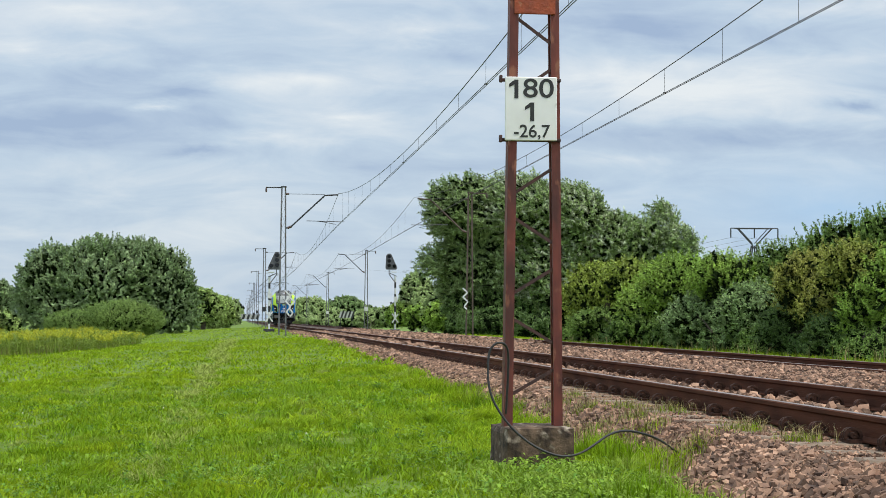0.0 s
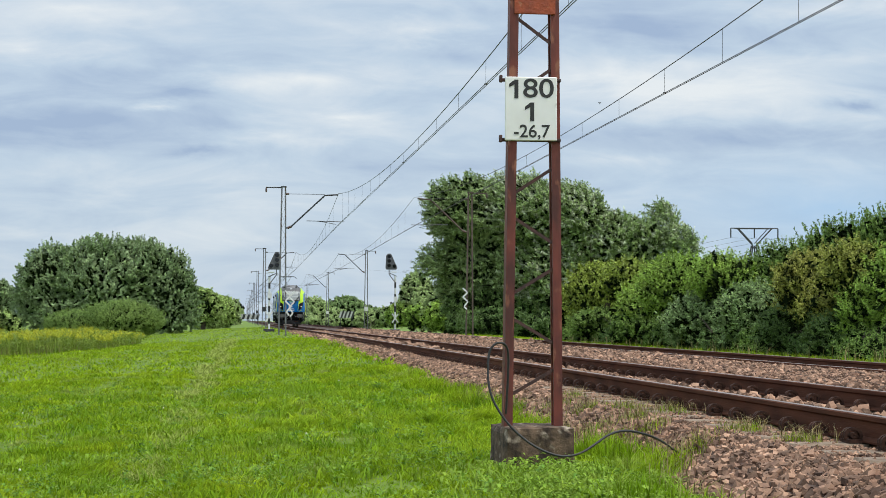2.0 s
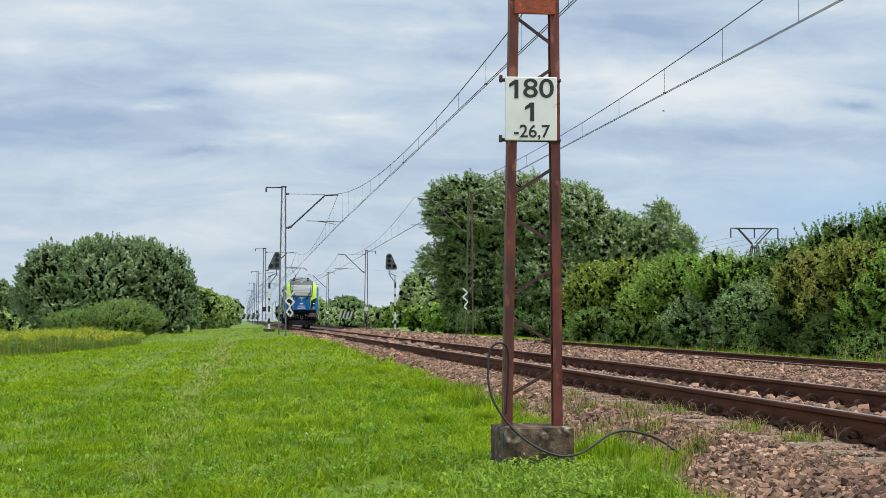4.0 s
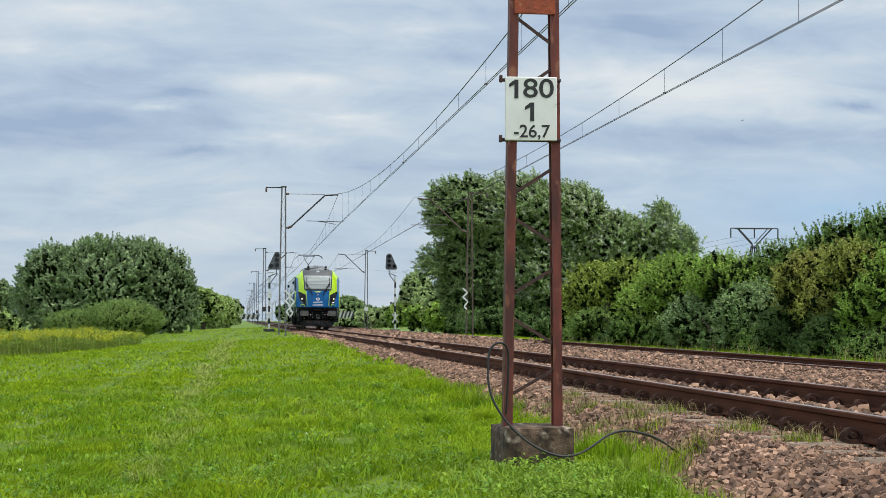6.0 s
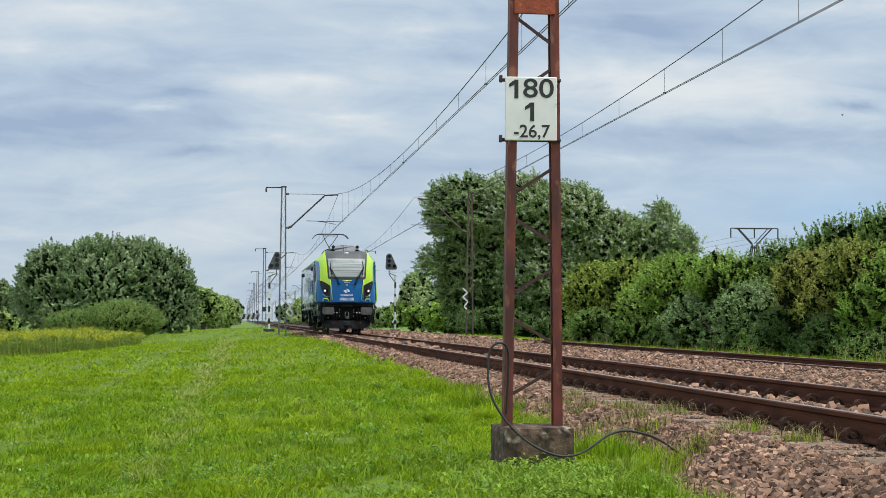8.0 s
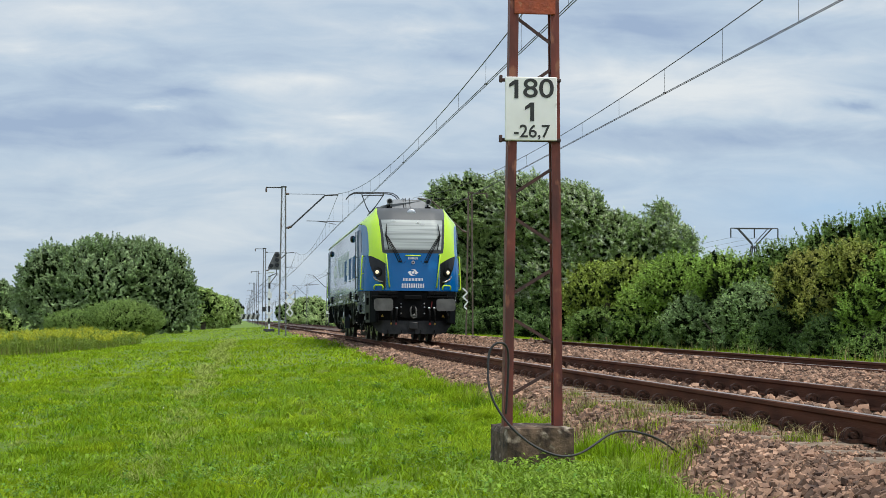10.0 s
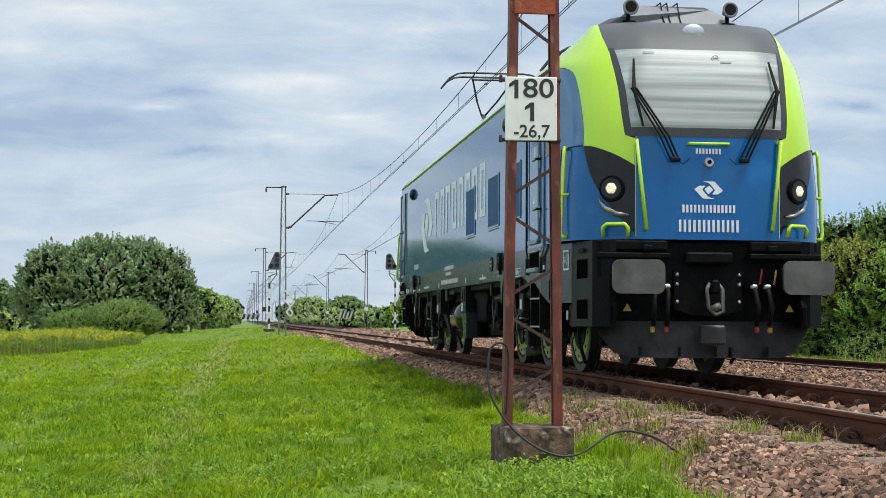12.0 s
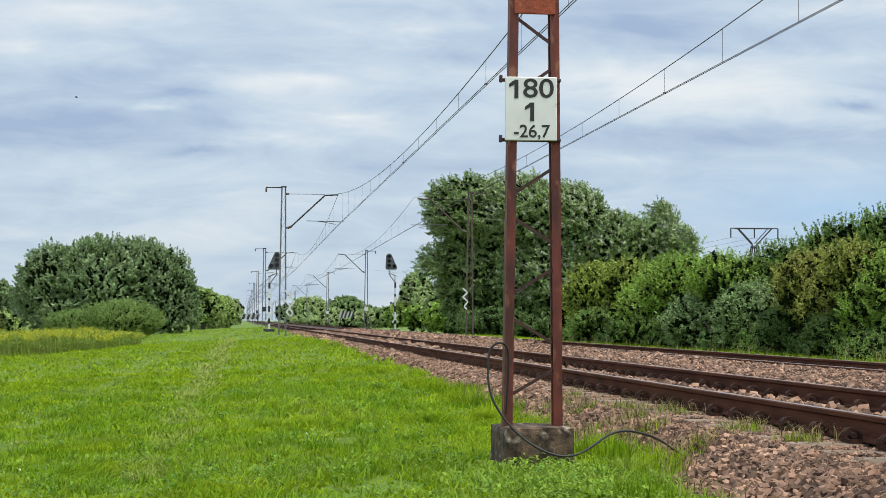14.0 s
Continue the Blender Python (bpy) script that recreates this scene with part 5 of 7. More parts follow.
def build_goldenrod():
    rng = np.random.default_rng(8)
    n = 3600
    xs, ys = scatter(rng, n, -19.0, -8.6, 58.5, 76.0)
    keep = ys > 58.5 + 9 * np.clip((xs + 11.4) / 2.6, 0, 1) + 1.6 * np.sin(xs * 1.3) + 0.8 * np.sin(xs * 4.1)
    xs, ys = xs[keep], ys[keep]
    zs = heights(xs, ys)
    k = np.array([noise.noise(Vector((float(a) * 0.8, float(b) * 0.4, 2.0))) for a, b in zip(xs, ys)])
    h = (0.72 + 0.25 * k) * (1 - 0.35 * np.clip((xs + 11.0) / 2.4, 0, 1))
    tagged(new("goldenrod_stems", blades("goldenrod_stems", xs, ys, zs, h, 0.022, M["gold_stem"], rng, 0.16, soft=False)), "tall green goldenrod stems at the meadow edge", "weeds", kind="stuff")
    tagged(new("brown_stems", blades("brown_stems", xs[::2], ys[::2], zs[::2], h[::2] * 0.55, 0.026, M["dry"], rng, 0.2, soft=False)), "brown dying stems among the goldenrod", "weeds", kind="stuff")
    low = [(float(a), float(b), float(z + q * 0.42), 0.34, 0.4, float(q * 0.45)) for a, b, z, q in zip(xs[::14], ys[::14], zs[::14], h[::14])]
    high = [(float(a), float(b), float(z + q * 0.90), 0.30, 0.4, float(0.11 * q)) for a, b, z, q in zip(xs[::9], ys[::9], zs[::9], h[::9])]
    me = leaf_cloud("goldenrod_leaves", low, 5600, 11, 0.15, 0.042, M["gold_stem"], rng, lift=1.4, spread=0.15, depth=0.6, shoots=1.4, hollow=0.3)
    tagged(new("goldenrod_leaves", me), "narrow green goldenrod leaves", "weeds", kind="stuff")
    me = leaf_cloud("goldenrod_flowers", high, 3000, 13, 0.08, 0.034, M["gold"], rng, lift=1.0, spread=0.10, depth=0.6)
    tagged(new("goldenrod_flowers", me), "yellow goldenrod flower heads", "flowers", kind="stuff")


build_goldenrod()


def build_grit():
    """A strip of sand and fine grit washed against the rail."""
    xs, ys = np.linspace(-0.98, -0.10, 12), np.linspace(5, 36, 180)
    v = []
    for y in ys:
        for x in xs:
            k = noise.noise(Vector((x * 3, y * 1.1, 2.0)))
            v.append((x, y, bed_z(x, y) + 0.010 + 0.03 * k - 0.05 * smooth(-0.62, -0.95, x)))
    idx = np.arange(len(v)).reshape(len(ys), len(xs))
    me = mesh_np("sand_strip", v, np.stack([idx[:-1, :-1], idx[:-1, 1:], idx[1:, 1:], idx[1:, :-1]], -1).reshape(-1, 4))
    me.materials.append(M["sand"])
    tagged(new("sand_strip", me), "pale sandy grit washed along the rail foot", "sand", kind="stuff")


build_grit()


def stone_forms(rng, k):
    """Angular crushed-stone shapes: the hulls of eight loose corners."""
    corners = np.array([(x, y, z) for x in (-1, 1) for y in (-1, 1) for z in (-1, 1)], dtype=float)
    forms, tris = [], []
    while len(forms) < k:
        p = corners * rng.uniform(0.5, 0.95, (8, 3)) * np.array([1.0, rng.uniform(0.65, 0.95), rng.uniform(0.45, 0.75)])
        bm = bmesh.new()
        vs = [bm.verts.new(c) for c in p]
        bmesh.ops.convex_hull(bm, input=vs)
        bm.verts.index_update()
        t = [[v.index for v in f.verts] for f in bm.faces]
        if len(bm.verts) == 8 and len(t) == 12 and all(v.link_faces for v in bm.verts):
            forms.append(np.array([v.co[:] for v in bm.verts]))
            tris.append(t)
        bm.free()
    return np.array(forms), np.array(tris)


def strewn(rng, x0, x1, y0, y1, d):
    """Points a stone's width apart, shaken off a grid."""
    gx, gy = np.meshgrid(np.arange(x0, x1, d), np.arange(y0, y1, d * 1.08))
    xs, ys = gx.ravel(), gy.ravel()
    return xs + rng.normal(0, d * 0.38, len(xs)), ys + rng.normal(0, d * 0.38, len(xs))


def build_stones():
    rng = np.random.default_rng(9)
    forms, tris = stone_forms(rng, 30)
    # x from, x to, y from, y to, spacing, half size
    spans = [(-1.95, -0.60, 6.5, 16, 0.040, 0.028), (-1.95, -0.60, 16, 34, 0.056, 0.036), (-0.95, -0.1, 6.5, 19, 0.032, 0.0185), (-0.95, -0.1, 19, 36, 0.052, 0.03),
             (-1.6, -0.1, 35, 60, 0.085, 0.05), (0.12, 1.38, 7, 42, 0.09, 0.05), (-1.95, -0.1, -4, 6.5, 0.12, 0.06), (0.12, 1.38, -4, 7, 0.14, 0.065), (1.62, 3.98, -4, 13, 0.14, 0.07), (4.1, 5.5, -4, 16, 0.15, 0.07), (1.62, 3.98, 13, 26, 0.053, 0.031), (1.62, 3.98, 26, 54, 0.085, 0.046), (4.1, 5.5, 16, 50, 0.085, 0.038),
             (1.62, 3.98, 54, 110, 0.17, 0.085), (4.1, 5.5, 50, 110, 0.22, 0.10), (-1.5, -0.1, 60, 110, 0.15, 0.075), (0.12, 1.38, 42, 110, 0.22, 0.10), (5.7, 6.4, 17, 70, 0.085, 0.038)]
    verts, faces, near, at = [], [], [], 0
    for x0, x1, y0, y1, d, size in spans:
        xs, ys = strewn(rng, x0, x1, y0, y1, d)
        ed = edges(ys)
        keep = xs > ed - np.abs(rng.normal(0, 0.12, len(xs)))
        xs, ys = xs[keep], ys[keep]
        n = len(xs)
        zs = np.array([bed_z(max(float(a), float(e)), float(b)) for a, b, e in zip(xs, ys, ed[keep])])
        s = size * rng.uniform(0.55, 1.3, n)
        q = rng.normal(size=(n, 4)) * np.array([1.0, 0.45, 0.45, 1.0])
        q /= np.linalg.norm(q, axis=1)[:, None]
        w, x, y, z = q.T
        R = np.stack([1 - 2 * (y * y + z * z), 2 * (x * y - w * z), 2 * (x * z + w * y), 2 * (x * y + w * z), 1 - 2 * (x * x + z * z), 2 * (y * z - w * x),
                      2 * (x * z - w * y), 2 * (y * z + w * x), 1 - 2 * (x * x + y * y)], 1).reshape(n, 3, 3)
        pick = rng.integers(0, len(forms), n)
        c = np.stack([xs, ys, zs + s * rng.uniform(0.15, 0.75, n) + (0.004 if x0 == -0.95 else 0.0)], 1)
        if x0 == -1.95 and y0 == 6.5:
            close = np.argsort(np.hypot(xs + 4.0, ys))[:300]
            near = [(c[i], q[i], s[i]) for i in close]
            hold = np.ones(n, bool); hold[close] = False
            R, c, s, pick = R[hold], c[hold], s[hold], pick[hold]
            n = len(c)
        v = np.einsum("nij,nkj->nki", R, forms[pick] * s[:, None, None]) + c[:, None, :]
        verts.append(v.reshape(-1, 3))
        faces.append((np.arange(n)[:, None, None] * 8 + tris[pick]).reshape(-1, 3) + at)
        at += n * 8
    me = mesh_np("loose_ballast", np.concatenate(verts), tris=np.concatenate(faces))
    me.materials.append(M["stones"])
    me.shade_flat()
    ob = new("loose_ballast", me)
    ob.parent = track_bed
    tagged(ob, "reddish-brown crushed stones", kind="stuff")
    shapes = []
    for i in range(12):
        m = mesh_np("ballast_stone", forms[i], tris=tris[i])
        m.materials.append(M["stone"])
        m.shade_flat()
        shapes.append(m)
    for i, (c, q, s) in enumerate(near):
        o = new("ballast_stone", shapes[i % 12])
        o.parent = track_bed
        o.matrix_basis = Matrix.LocRotScale(Vector(c), Quaternion([float(a) for a in q]), Vector((s, s, s)))


build_stones()


# ---- locomotive: x across, y back from the front buffers, z up from the rails ----
LENGTH = 20.34


def curve_at(points, t):
    """Smooth value through (t, value) pairs."""
    for i in range(len(points) - 1):
        if t <= points[i + 1][0] or i == len(points) - 2:
            (t0, a), (t1, b) = points[i], points[i + 1]
            k = min(max((t - t0) / (t1 - t0), 0), 1)
            sl = (b - a)
            pa = (b - points[i - 1][1]) / (t1 - points[i - 1][0]) * (t1 - t0) if i else sl
            pb = (points[i + 2][1] - a) / (points[i + 2][0] - t0) * (t1 - t0) if i + 2 < len(points) else sl
            return (2 * k**3 - 3 * k**2 + 1) * a + (k**3 - 2 * k**2 + k) * pa + (-2 * k**3 + 3 * k**2) * b + (k**3 - k**2) * pb


PLAN_X = [(0, 0), (0.3, 0.70), (0.36, 0.805), (0.48, 1.05), (0.62, 1.265), (0.78, 1.39), (1.0, 1.44)]
PLAN_T = [(0, 0), (0.3, 0.006), (0.36, 0.03), (0.48, 0.11), (0.62, 0.27), (0.78, 0.55), (1.0, 1.0)]
NOSE = [(1.40, 0.56), (2.0, 0.56), (2.4, 0.575), (2.7, 0.60), (3.07, 0.70), (3.4, 0.86), (3.6, 1.02), (3.75, 1.18), (3.83, 1.32)]
LEAN = [(1.40, 1.0), (2.35, 1.0), (2.7, 0.975), (3.0, 0.945), (3.3, 0.905), (3.5, 0.86), (3.65, 0.825), (3.83, 0.77)]
BODY = [(1.40, 1.0), (3.32, 1.0), (3.40, 0.985), (3.6, 0.85), (3.83, 0.66)]
SCREEN = [(2.2, 0.345), (2.5, 0.388), (2.7, 0.408), (3.07, 0.437), (3.4, 0.483), (3.6, 0.535), (3.83, 0.60)]
LIME = [(2.45, 0.588), (2.6, 0.598), (2.87, 0.627), (3.13, 0.668), (3.28, 0.71), (3.35, 0.78), (3.38, 0.88), (3.40, 1.0), (3.83, 1.0)]
FLARE = [(1.40, 0.055), (1.7, 0.055), (2.0, 0.045), (2.2, 0.03), (2.45, 0.01), (2.6, 0.0), (3.83, 0.0)]
CAB_U = 2.2


def cab(s, z, proud=0.0):
    a = abs(s)
    k = smooth(0.55, 1.0, a)
    w = curve_at(LEAN, z) * (1 - k) + curve_at(BODY, z) * k
    f = curve_at(NOSE, z)
    x = curve_at(PLAN_X, a) * w + curve_at(FLARE, z) * smooth(0.42, 0.62, a) * (1 - smooth(0.72, 1.0, a))
    u = f + (CAB_U - f) * curve_at(PLAN_T, a)
    if proud:
        e = 0.004
        p, q, r = Vector(cab(a, z)), Vector(cab(min(a + e, 1), z) if a + e <= 1 else cab(a - e, z)), Vector(cab(a, z + e))
        t1 = (q - p) if a + e <= 1 else (p - q)
        nrm = t1.cross(r - p).normalized()
        v = p + nrm * proud
        x, u, z = v.x, v.y, v.z
    return (math.copysign(x, s) if s else 0.0, u, z)


def skin(bm, rows, proud=0.0, thick=0.012):
    """A sheet over rows of (s, z), with thickness inwards."""
    grid = [[bm.verts.new(cab(s, z, proud)) for s, z in row] for row in rows]
    faces = []
    for i in range(len(grid) - 1):
        for j in range(len(grid[0]) - 1):
            faces.append(bm.faces.new((grid[i][j], grid[i][j + 1], grid[i + 1][j + 1], grid[i + 1][j])))
    bmesh.ops.recalc_face_normals(bm, faces=faces)
    return faces


def band(z0, z1, s0, s1, nz=8, ns=8):
    """Rows between two s borders (numbers or functions of z)."""
    g = lambda v, z: v(z) if callable(v) else v
    return [[(g(s0, z) + (g(s1, z) - g(s0, z)) * j / ns, z) for j in range(ns + 1)] for z in (z0 + (z1 - z0) * i / nz for i in range(nz + 1))]


def end_parts(loco, turn):
    """One cab end; turn brings it to its end of the machine."""
    made = []

    def add(name, bm, mat, label="", shade=False, parent=None):
        bmesh.ops.transform(bm, matrix=turn, verts=bm.verts[:])
        ob = part(name, bm, mat, parent or loco, label, shade)
        made.append(ob)
        return ob
    edge, lime = (lambda z: curve_at(SCREEN, z)), (lambda z: curve_at(LIME, z))
    bm = bmesh.new(); skin(bm, band(1.44, 2.52, -0.335, 0.335, 10, 16)); front = add("front_panel", bm, M["blue"], "glossy blue nose panel", True)
    bm = bmesh.new(); skin(bm, band(2.52, 3.47, lambda z: -edge(z), edge, 16, 20)); screen = add("windscreen", bm, M["screen"], "tall windscreen with a grey sky reflection painted on", True)
    bm = bmesh.new(); skin(bm, band(3.47, 3.83, lambda z: -edge(z), edge, 10, 20)); add("brow_panel", bm, M["screen_dark"], "dark grey panel above the windscreen", True)
    bm = bmesh.new()
    rim = [bm.verts.new(cab(a, 3.828)) for a in np.linspace(-1, 1, 41)]
    bm.faces.new(rim)
    add("cab_roof", bm, M["grey_roof"], "grey cab roof")
    # frame of the windscreen
    for s in (-1, 1):
        bm = bmesh.new()
        skin(bm, [[(s * (edge(z) - 0.035 + 0.035 * j / 2), z) for j in range(3)] for z in np.linspace(2.52, 3.49, 12)], 0.004)
        add("screen_border", bm, M["screen_edge"], "", True, screen)
    bm = bmesh.new(); skin(bm, [[(e * curve_at(SCREEN, z), z) for e in np.linspace(-1, 1, 21)] for z in np.linspace(2.505, 2.60, 3)], 0.004); add("screen_sill", bm, M["screen_edge"], "", True, screen)
    for s in (-1, 1):
        bm = bmesh.new(); skin(bm, band(1.44, 2.45, s * 0.335, s * 1.0, 10, 18)); add("corner_panel", bm, M["blue"], "", True)
        bm = bmesh.new(); skin(bm, band(2.45, 3.40, lambda z: s * lime(z), s * 1.0, 24, 10)); add("shoulder_panel", bm, M["blue_side"], "", True)
        # lime pillar: a foot that follows the lamp housing, and the bent panel above it
        top_of = [(0.338, 2.18), (0.44, 2.31), (0.53, 2.39), (0.588, 2.425)]
        bm = bmesh.new()
        skin(bm, [[(s * a, curve_at(top_of, a) + (2.45 - curve_at(top_of, a)) * i / 3) for a in np.linspace(0.340, 0.588, 15)] for i in range(4)], 0.006)
        skin(bm, band(2.45, 3.83, lambda z: s * (edge(z) if z > 2.5 else 0.340), lambda z: s * lime(z), 40, 14), 0.006)
        add("lime_pillar", bm, M["lime"], "lime green corner panel", True)
        # black lamp housing with its lamps
        lo = [(0.338, 1.50), (0.41, 1.66), (0.48, 1.87), (0.532, 2.08), (0.584, 2.40)]
        hi = [(0.338, 2.20), (0.44, 2.33), (0.53, 2.41), (0.584, 2.43)]
        bm = bmesh.new()
        skin(bm, [[(s * a, curve_at(lo, a) + (curve_at(hi, a) - curve_at(lo, a)) * i / 10) for a in np.linspace(0.338, 0.584, 13)] for i in range(11)], 0.010)
        pod = add("lamp_housing", bm, M["black_gloss"], "black lamp housing", True)
        c = Vector(cab(0.445 * s, 1.965, 0.02))
        way = (Vector(cab(0.445 * s, 1.965, 0.05)) - c).normalized()
        rot = way.to_track_quat("Z", "Y").to_matrix().to_4x4()
        for nm, r, d, mt, lift in (("lamp_ring", 0.14, 0.03, "black_gear", 0.0), ("lamp_reflector", 0.115, 0.03, "black_gloss", 0.006), ("lamp_core", 0.066, 0.03, "lamp_glass", 0.009)):
            bm = bmesh.new()
            res = bmesh.ops.create_cone(bm, cap_ends=True, segments=28, radius1=r, radius2=r * 0.93, depth=d)["verts"]
            bmesh.ops.transform(bm, matrix=Matrix.Translation(c + way * lift) @ rot, verts=res)
            add(nm, bm, M[mt], "", False, pod)
        # lamp_glow beads add a painted halo round the real lamp_light beads
        for nm, far, r, mt, lift in (("lamp_glow", 0.030, 0.030, "lamp_halo", 0.028), ("lamp_light", 0.028, 0.017, "lamp_on", 0.032)):
            bm = bmesh.new()
            for k in range(6):
                d = bmesh.ops.create_uvsphere(bm, u_segments=10, v_segments=6, radius=r)["verts"]
                bmesh.ops.transform(bm, matrix=Matrix.Translation(c + way * lift) @ rot @ Matrix.Translation((far * math.cos(k * 1.047), far * math.sin(k * 1.047), -r * 0.5)), verts=d)
            add(nm, bm, M[mt], "lit headlamp" if nm == "lamp_light" else "warm halo painted as glowing beads", True, pod)
        bm = bmesh.new()
        a = [cab(s * t, z, 0.022) for t, z in ((0.50, 1.86), (0.47, 1.76), (0.42, 1.70), (0.37, 1.69))]
        tube(bm, a, [0.012, 0.03, 0.03, 0.012], 6)
        add("lower_lamp", bm, M["lamp_glass"], "", True, pod)
        # grab rails
        bm = bmesh.new()
        a, b = Vector(cab(s * 0.325, 2.46, 0.06)), Vector(cab(s * 0.285, 1.54, 0.06))
        tube(bm, [cab(s * 0.325, 2.46), a, a.lerp(b, 0.5), b, cab(s * 0.285, 1.54)], 0.02, 8)
        add("grab_rail", bm, M["lime"], "lime green grab rail", True)
        bm = bmesh.new()
        pts = [cab(s * 0.37, 1.47, 0.05), cab(s * 0.37, 1.56, 0.07), cab(s * 0.385, 1.595, 0.07), cab(s * 0.46, 1.595, 0.07), cab(s * 0.475, 1.56, 0.07), cab(s * 0.475, 1.47, 0.05)]
        tube(bm, pts, 0.021, 8)
        add("step_handle", bm, M["lime"], "lime green step handle", True)
        # long grab rail on the cab's flank
        bm = bmesh.new()
        pts = [cab(s * 0.70, 2.42), cab(s * 0.69, 2.43, 0.05), cab(s * 0.685, 2.36, 0.055), cab(s * 0.685, 1.56, 0.055), cab(s * 0.68, 1.49, 0.05), cab(s * 0.67, 1.48)]
        tube(bm, pts, 0.02, 8)
        tube(bm, [cab(s * 0.66, 1.93), cab(s * 0.685, 1.93, 0.055)], 0.014, 6)
        add("flank_rail", bm, M["lime"], "long lime green flank grab rail", True)
        # dark quarter window
        bm = bmesh.new()
        def pane(z):
            k = max(0.0, (z - 2.75) / 0.45)
            return 0.805 + 0.06 * k * k, 0.955
        skin(bm, [[(s * (pane(z)[0] + (pane(z)[1] - pane(z)[0]) * j / 6), z) for j in range(7)][::-1] for z in np.linspace(2.42, 3.20, 9)], 0.005)
        add("quarter_panel", bm, M["quarter"], "dark tinted quarter panel", True)
    # paper notice on the rear cab
    if turn.translation.y > 1:
        bm = bmesh.new(); skin(bm, band(1.52, 1.70, 0.85, 0.95, 3, 6), 0.008); note = add("paper_notice", bm, M["letter"], "white paper notice stuck beside the door")
        for z, a, b in ((1.655, 0.862, 0.935), (1.555, 0.862, 0.915)):
            bm = bmesh.new(); skin(bm, band(z, z + 0.022, a, b, 1, 3), 0.011); add("notice_line", bm, M["gear_grey"], "", False, note)
    # panel joints on the cab's flank
    for s in (-1, 1):
        for way in ([(0.745, z) for z in np.linspace(1.46, 2.43, 8)], [(a, 2.435) for a in np.linspace(0.588, 0.745, 6)]):
            bm = bmesh.new(); tube(bm, [cab(s * a, z, 0.001) for a, z in way], 0.006, 4); add("panel_joint", bm, M["rubber"])
    # seams beside the nose panel
    for s in (-1, 1):
        bm = bmesh.new(); tube(bm, [cab(s * (0.335 + 0.0), z, 0.002) for z in np.linspace(1.46, 2.5, 8)], 0.006, 4); add("seam", bm, M["pale_lime"], "", False, front)
    # upper handle, badge bars, camera eye
    bm = bmesh.new(); tube(bm, [cab(-0.09, 2.43), cab(-0.09, 2.43, 0.05), cab(0.09, 2.43, 0.05), cab(0.09, 2.43)], 0.017, 8); add("upper_handle", bm, M["lime"], "lime green upper handle", True)
    bm = bmesh.new(); d = bmesh.ops.create_cone(bm, cap_ends=True, segments=20, radius1=0.055, radius2=0.045, depth=0.05)["verts"]
    bmesh.ops.transform(bm, matrix=Matrix.Translation(cab(0, 2.24, 0.015)) @ Matrix.Rotation(radians(90), 4, "X"), verts=d); add("socket", bm, M["chrome"], "round steel socket", False, front)
    bm = bmesh.new(); d = bmesh.ops.create_cone(bm, cap_ends=True, segments=16, radius1=0.024, radius2=0.02, depth=0.03)["verts"]
    bmesh.ops.transform(bm, matrix=Matrix.Translation(cab(0, 2.24, 0.045)) @ Matrix.Rotation(radians(90), 4, "X"), verts=d); add("socket_core", bm, M["black_gear"], "", False, front)

    def bars(name, x0, x1, z0, z1, n, gap, fill=1.0):
        w = (x1 - x0) / n
        for i in range(n):
            bm = bmesh.new()
            xm = x0 + w * (i + 0.5)
            box(bm, (xm, curve_at(NOSE, (z0 + z1) / 2) - 0.004, (z0 + z1) / 2), (w * (1 - gap), 0.006, (z1 - z0)), 0)
            add(name, bm, M["letter"], "white marking as a plain bar", False, front)
    bars("running_number", -0.33, 0.33, 1.52, 1.645, 13, 0.5)
    bars("operator_name", -0.29, 0.29, 1.72, 1.80, 14, 0.45)
    bars("maker_name", -0.14, 0.14, 2.33, 2.385, 8, 0.4)
    # the operator's mark: two facing hooked shapes
    for s in (-1, 0, 1):
        bm = bmesh.new()
        pl = [(-0.03, 0.24), (-0.25, 0.054), (-0.25, -0.02), (0.03, -0.24), (0.05, -0.22), (0.25, 0.02), (0.25, 0.07)] if s == 0 else [(0.217, 0.238), (0.6, 0.239), (0.922, 0.036), (0.384, -0.467), (0.224, -0.49), (-0.302, -0.485), (-0.326, -0.451), (-0.133, -0.439), (0.067, -0.356), (0.418, 0.017)]
        k = s or 1
        prism(bm, [(-k * x * 0.165, k * z * 0.185 + 1.955) for x, z in pl], curve_at(NOSE, 1.95) - 0.005, curve_at(NOSE, 1.95) + 0.004)
        add("operator_mark", bm, M["letter"], "white operator emblem as plain shapes", False, front)
    # wipers
    for s in (-1, 1):
        bm = bmesh.new()
        piv = Vector(cab(s * 0.155, 2.26, 0.05))
        tip = Vector(cab(s * 0.345, 2.99, 0.07))
        for o in (-0.05, 0.0, 0.04):
            tube(bm, [piv + Vector((o, 0, 0)), Vector(cab(s * 0.205, 2.50, 0.08)) + Vector((o, 0, 0)), tip + Vector((o * 0.6, 0, 0))], 0.011, 5)
        tube(bm, [Vector(cab(s * 0.352, 3.32, 0.045)), tip, Vector(cab(s * 0.300, 2.60, 0.045))], [0.012, 0.022, 0.012], 5)
        box(bm, piv, (0.11, 0.05, 0.05), 0.012)
        add("wiper", bm, M["rubber"], "black twin-arm wiper", False, screen)
        bm = bmesh.new(); tube(bm, [piv, piv + Vector((-s * 0.09, -0.02, -0.05)), piv + Vector((-s * 0.16, 0, 0.02))], 0.006, 4); add("washer_hose", bm, M["rubber"], "", False, screen)
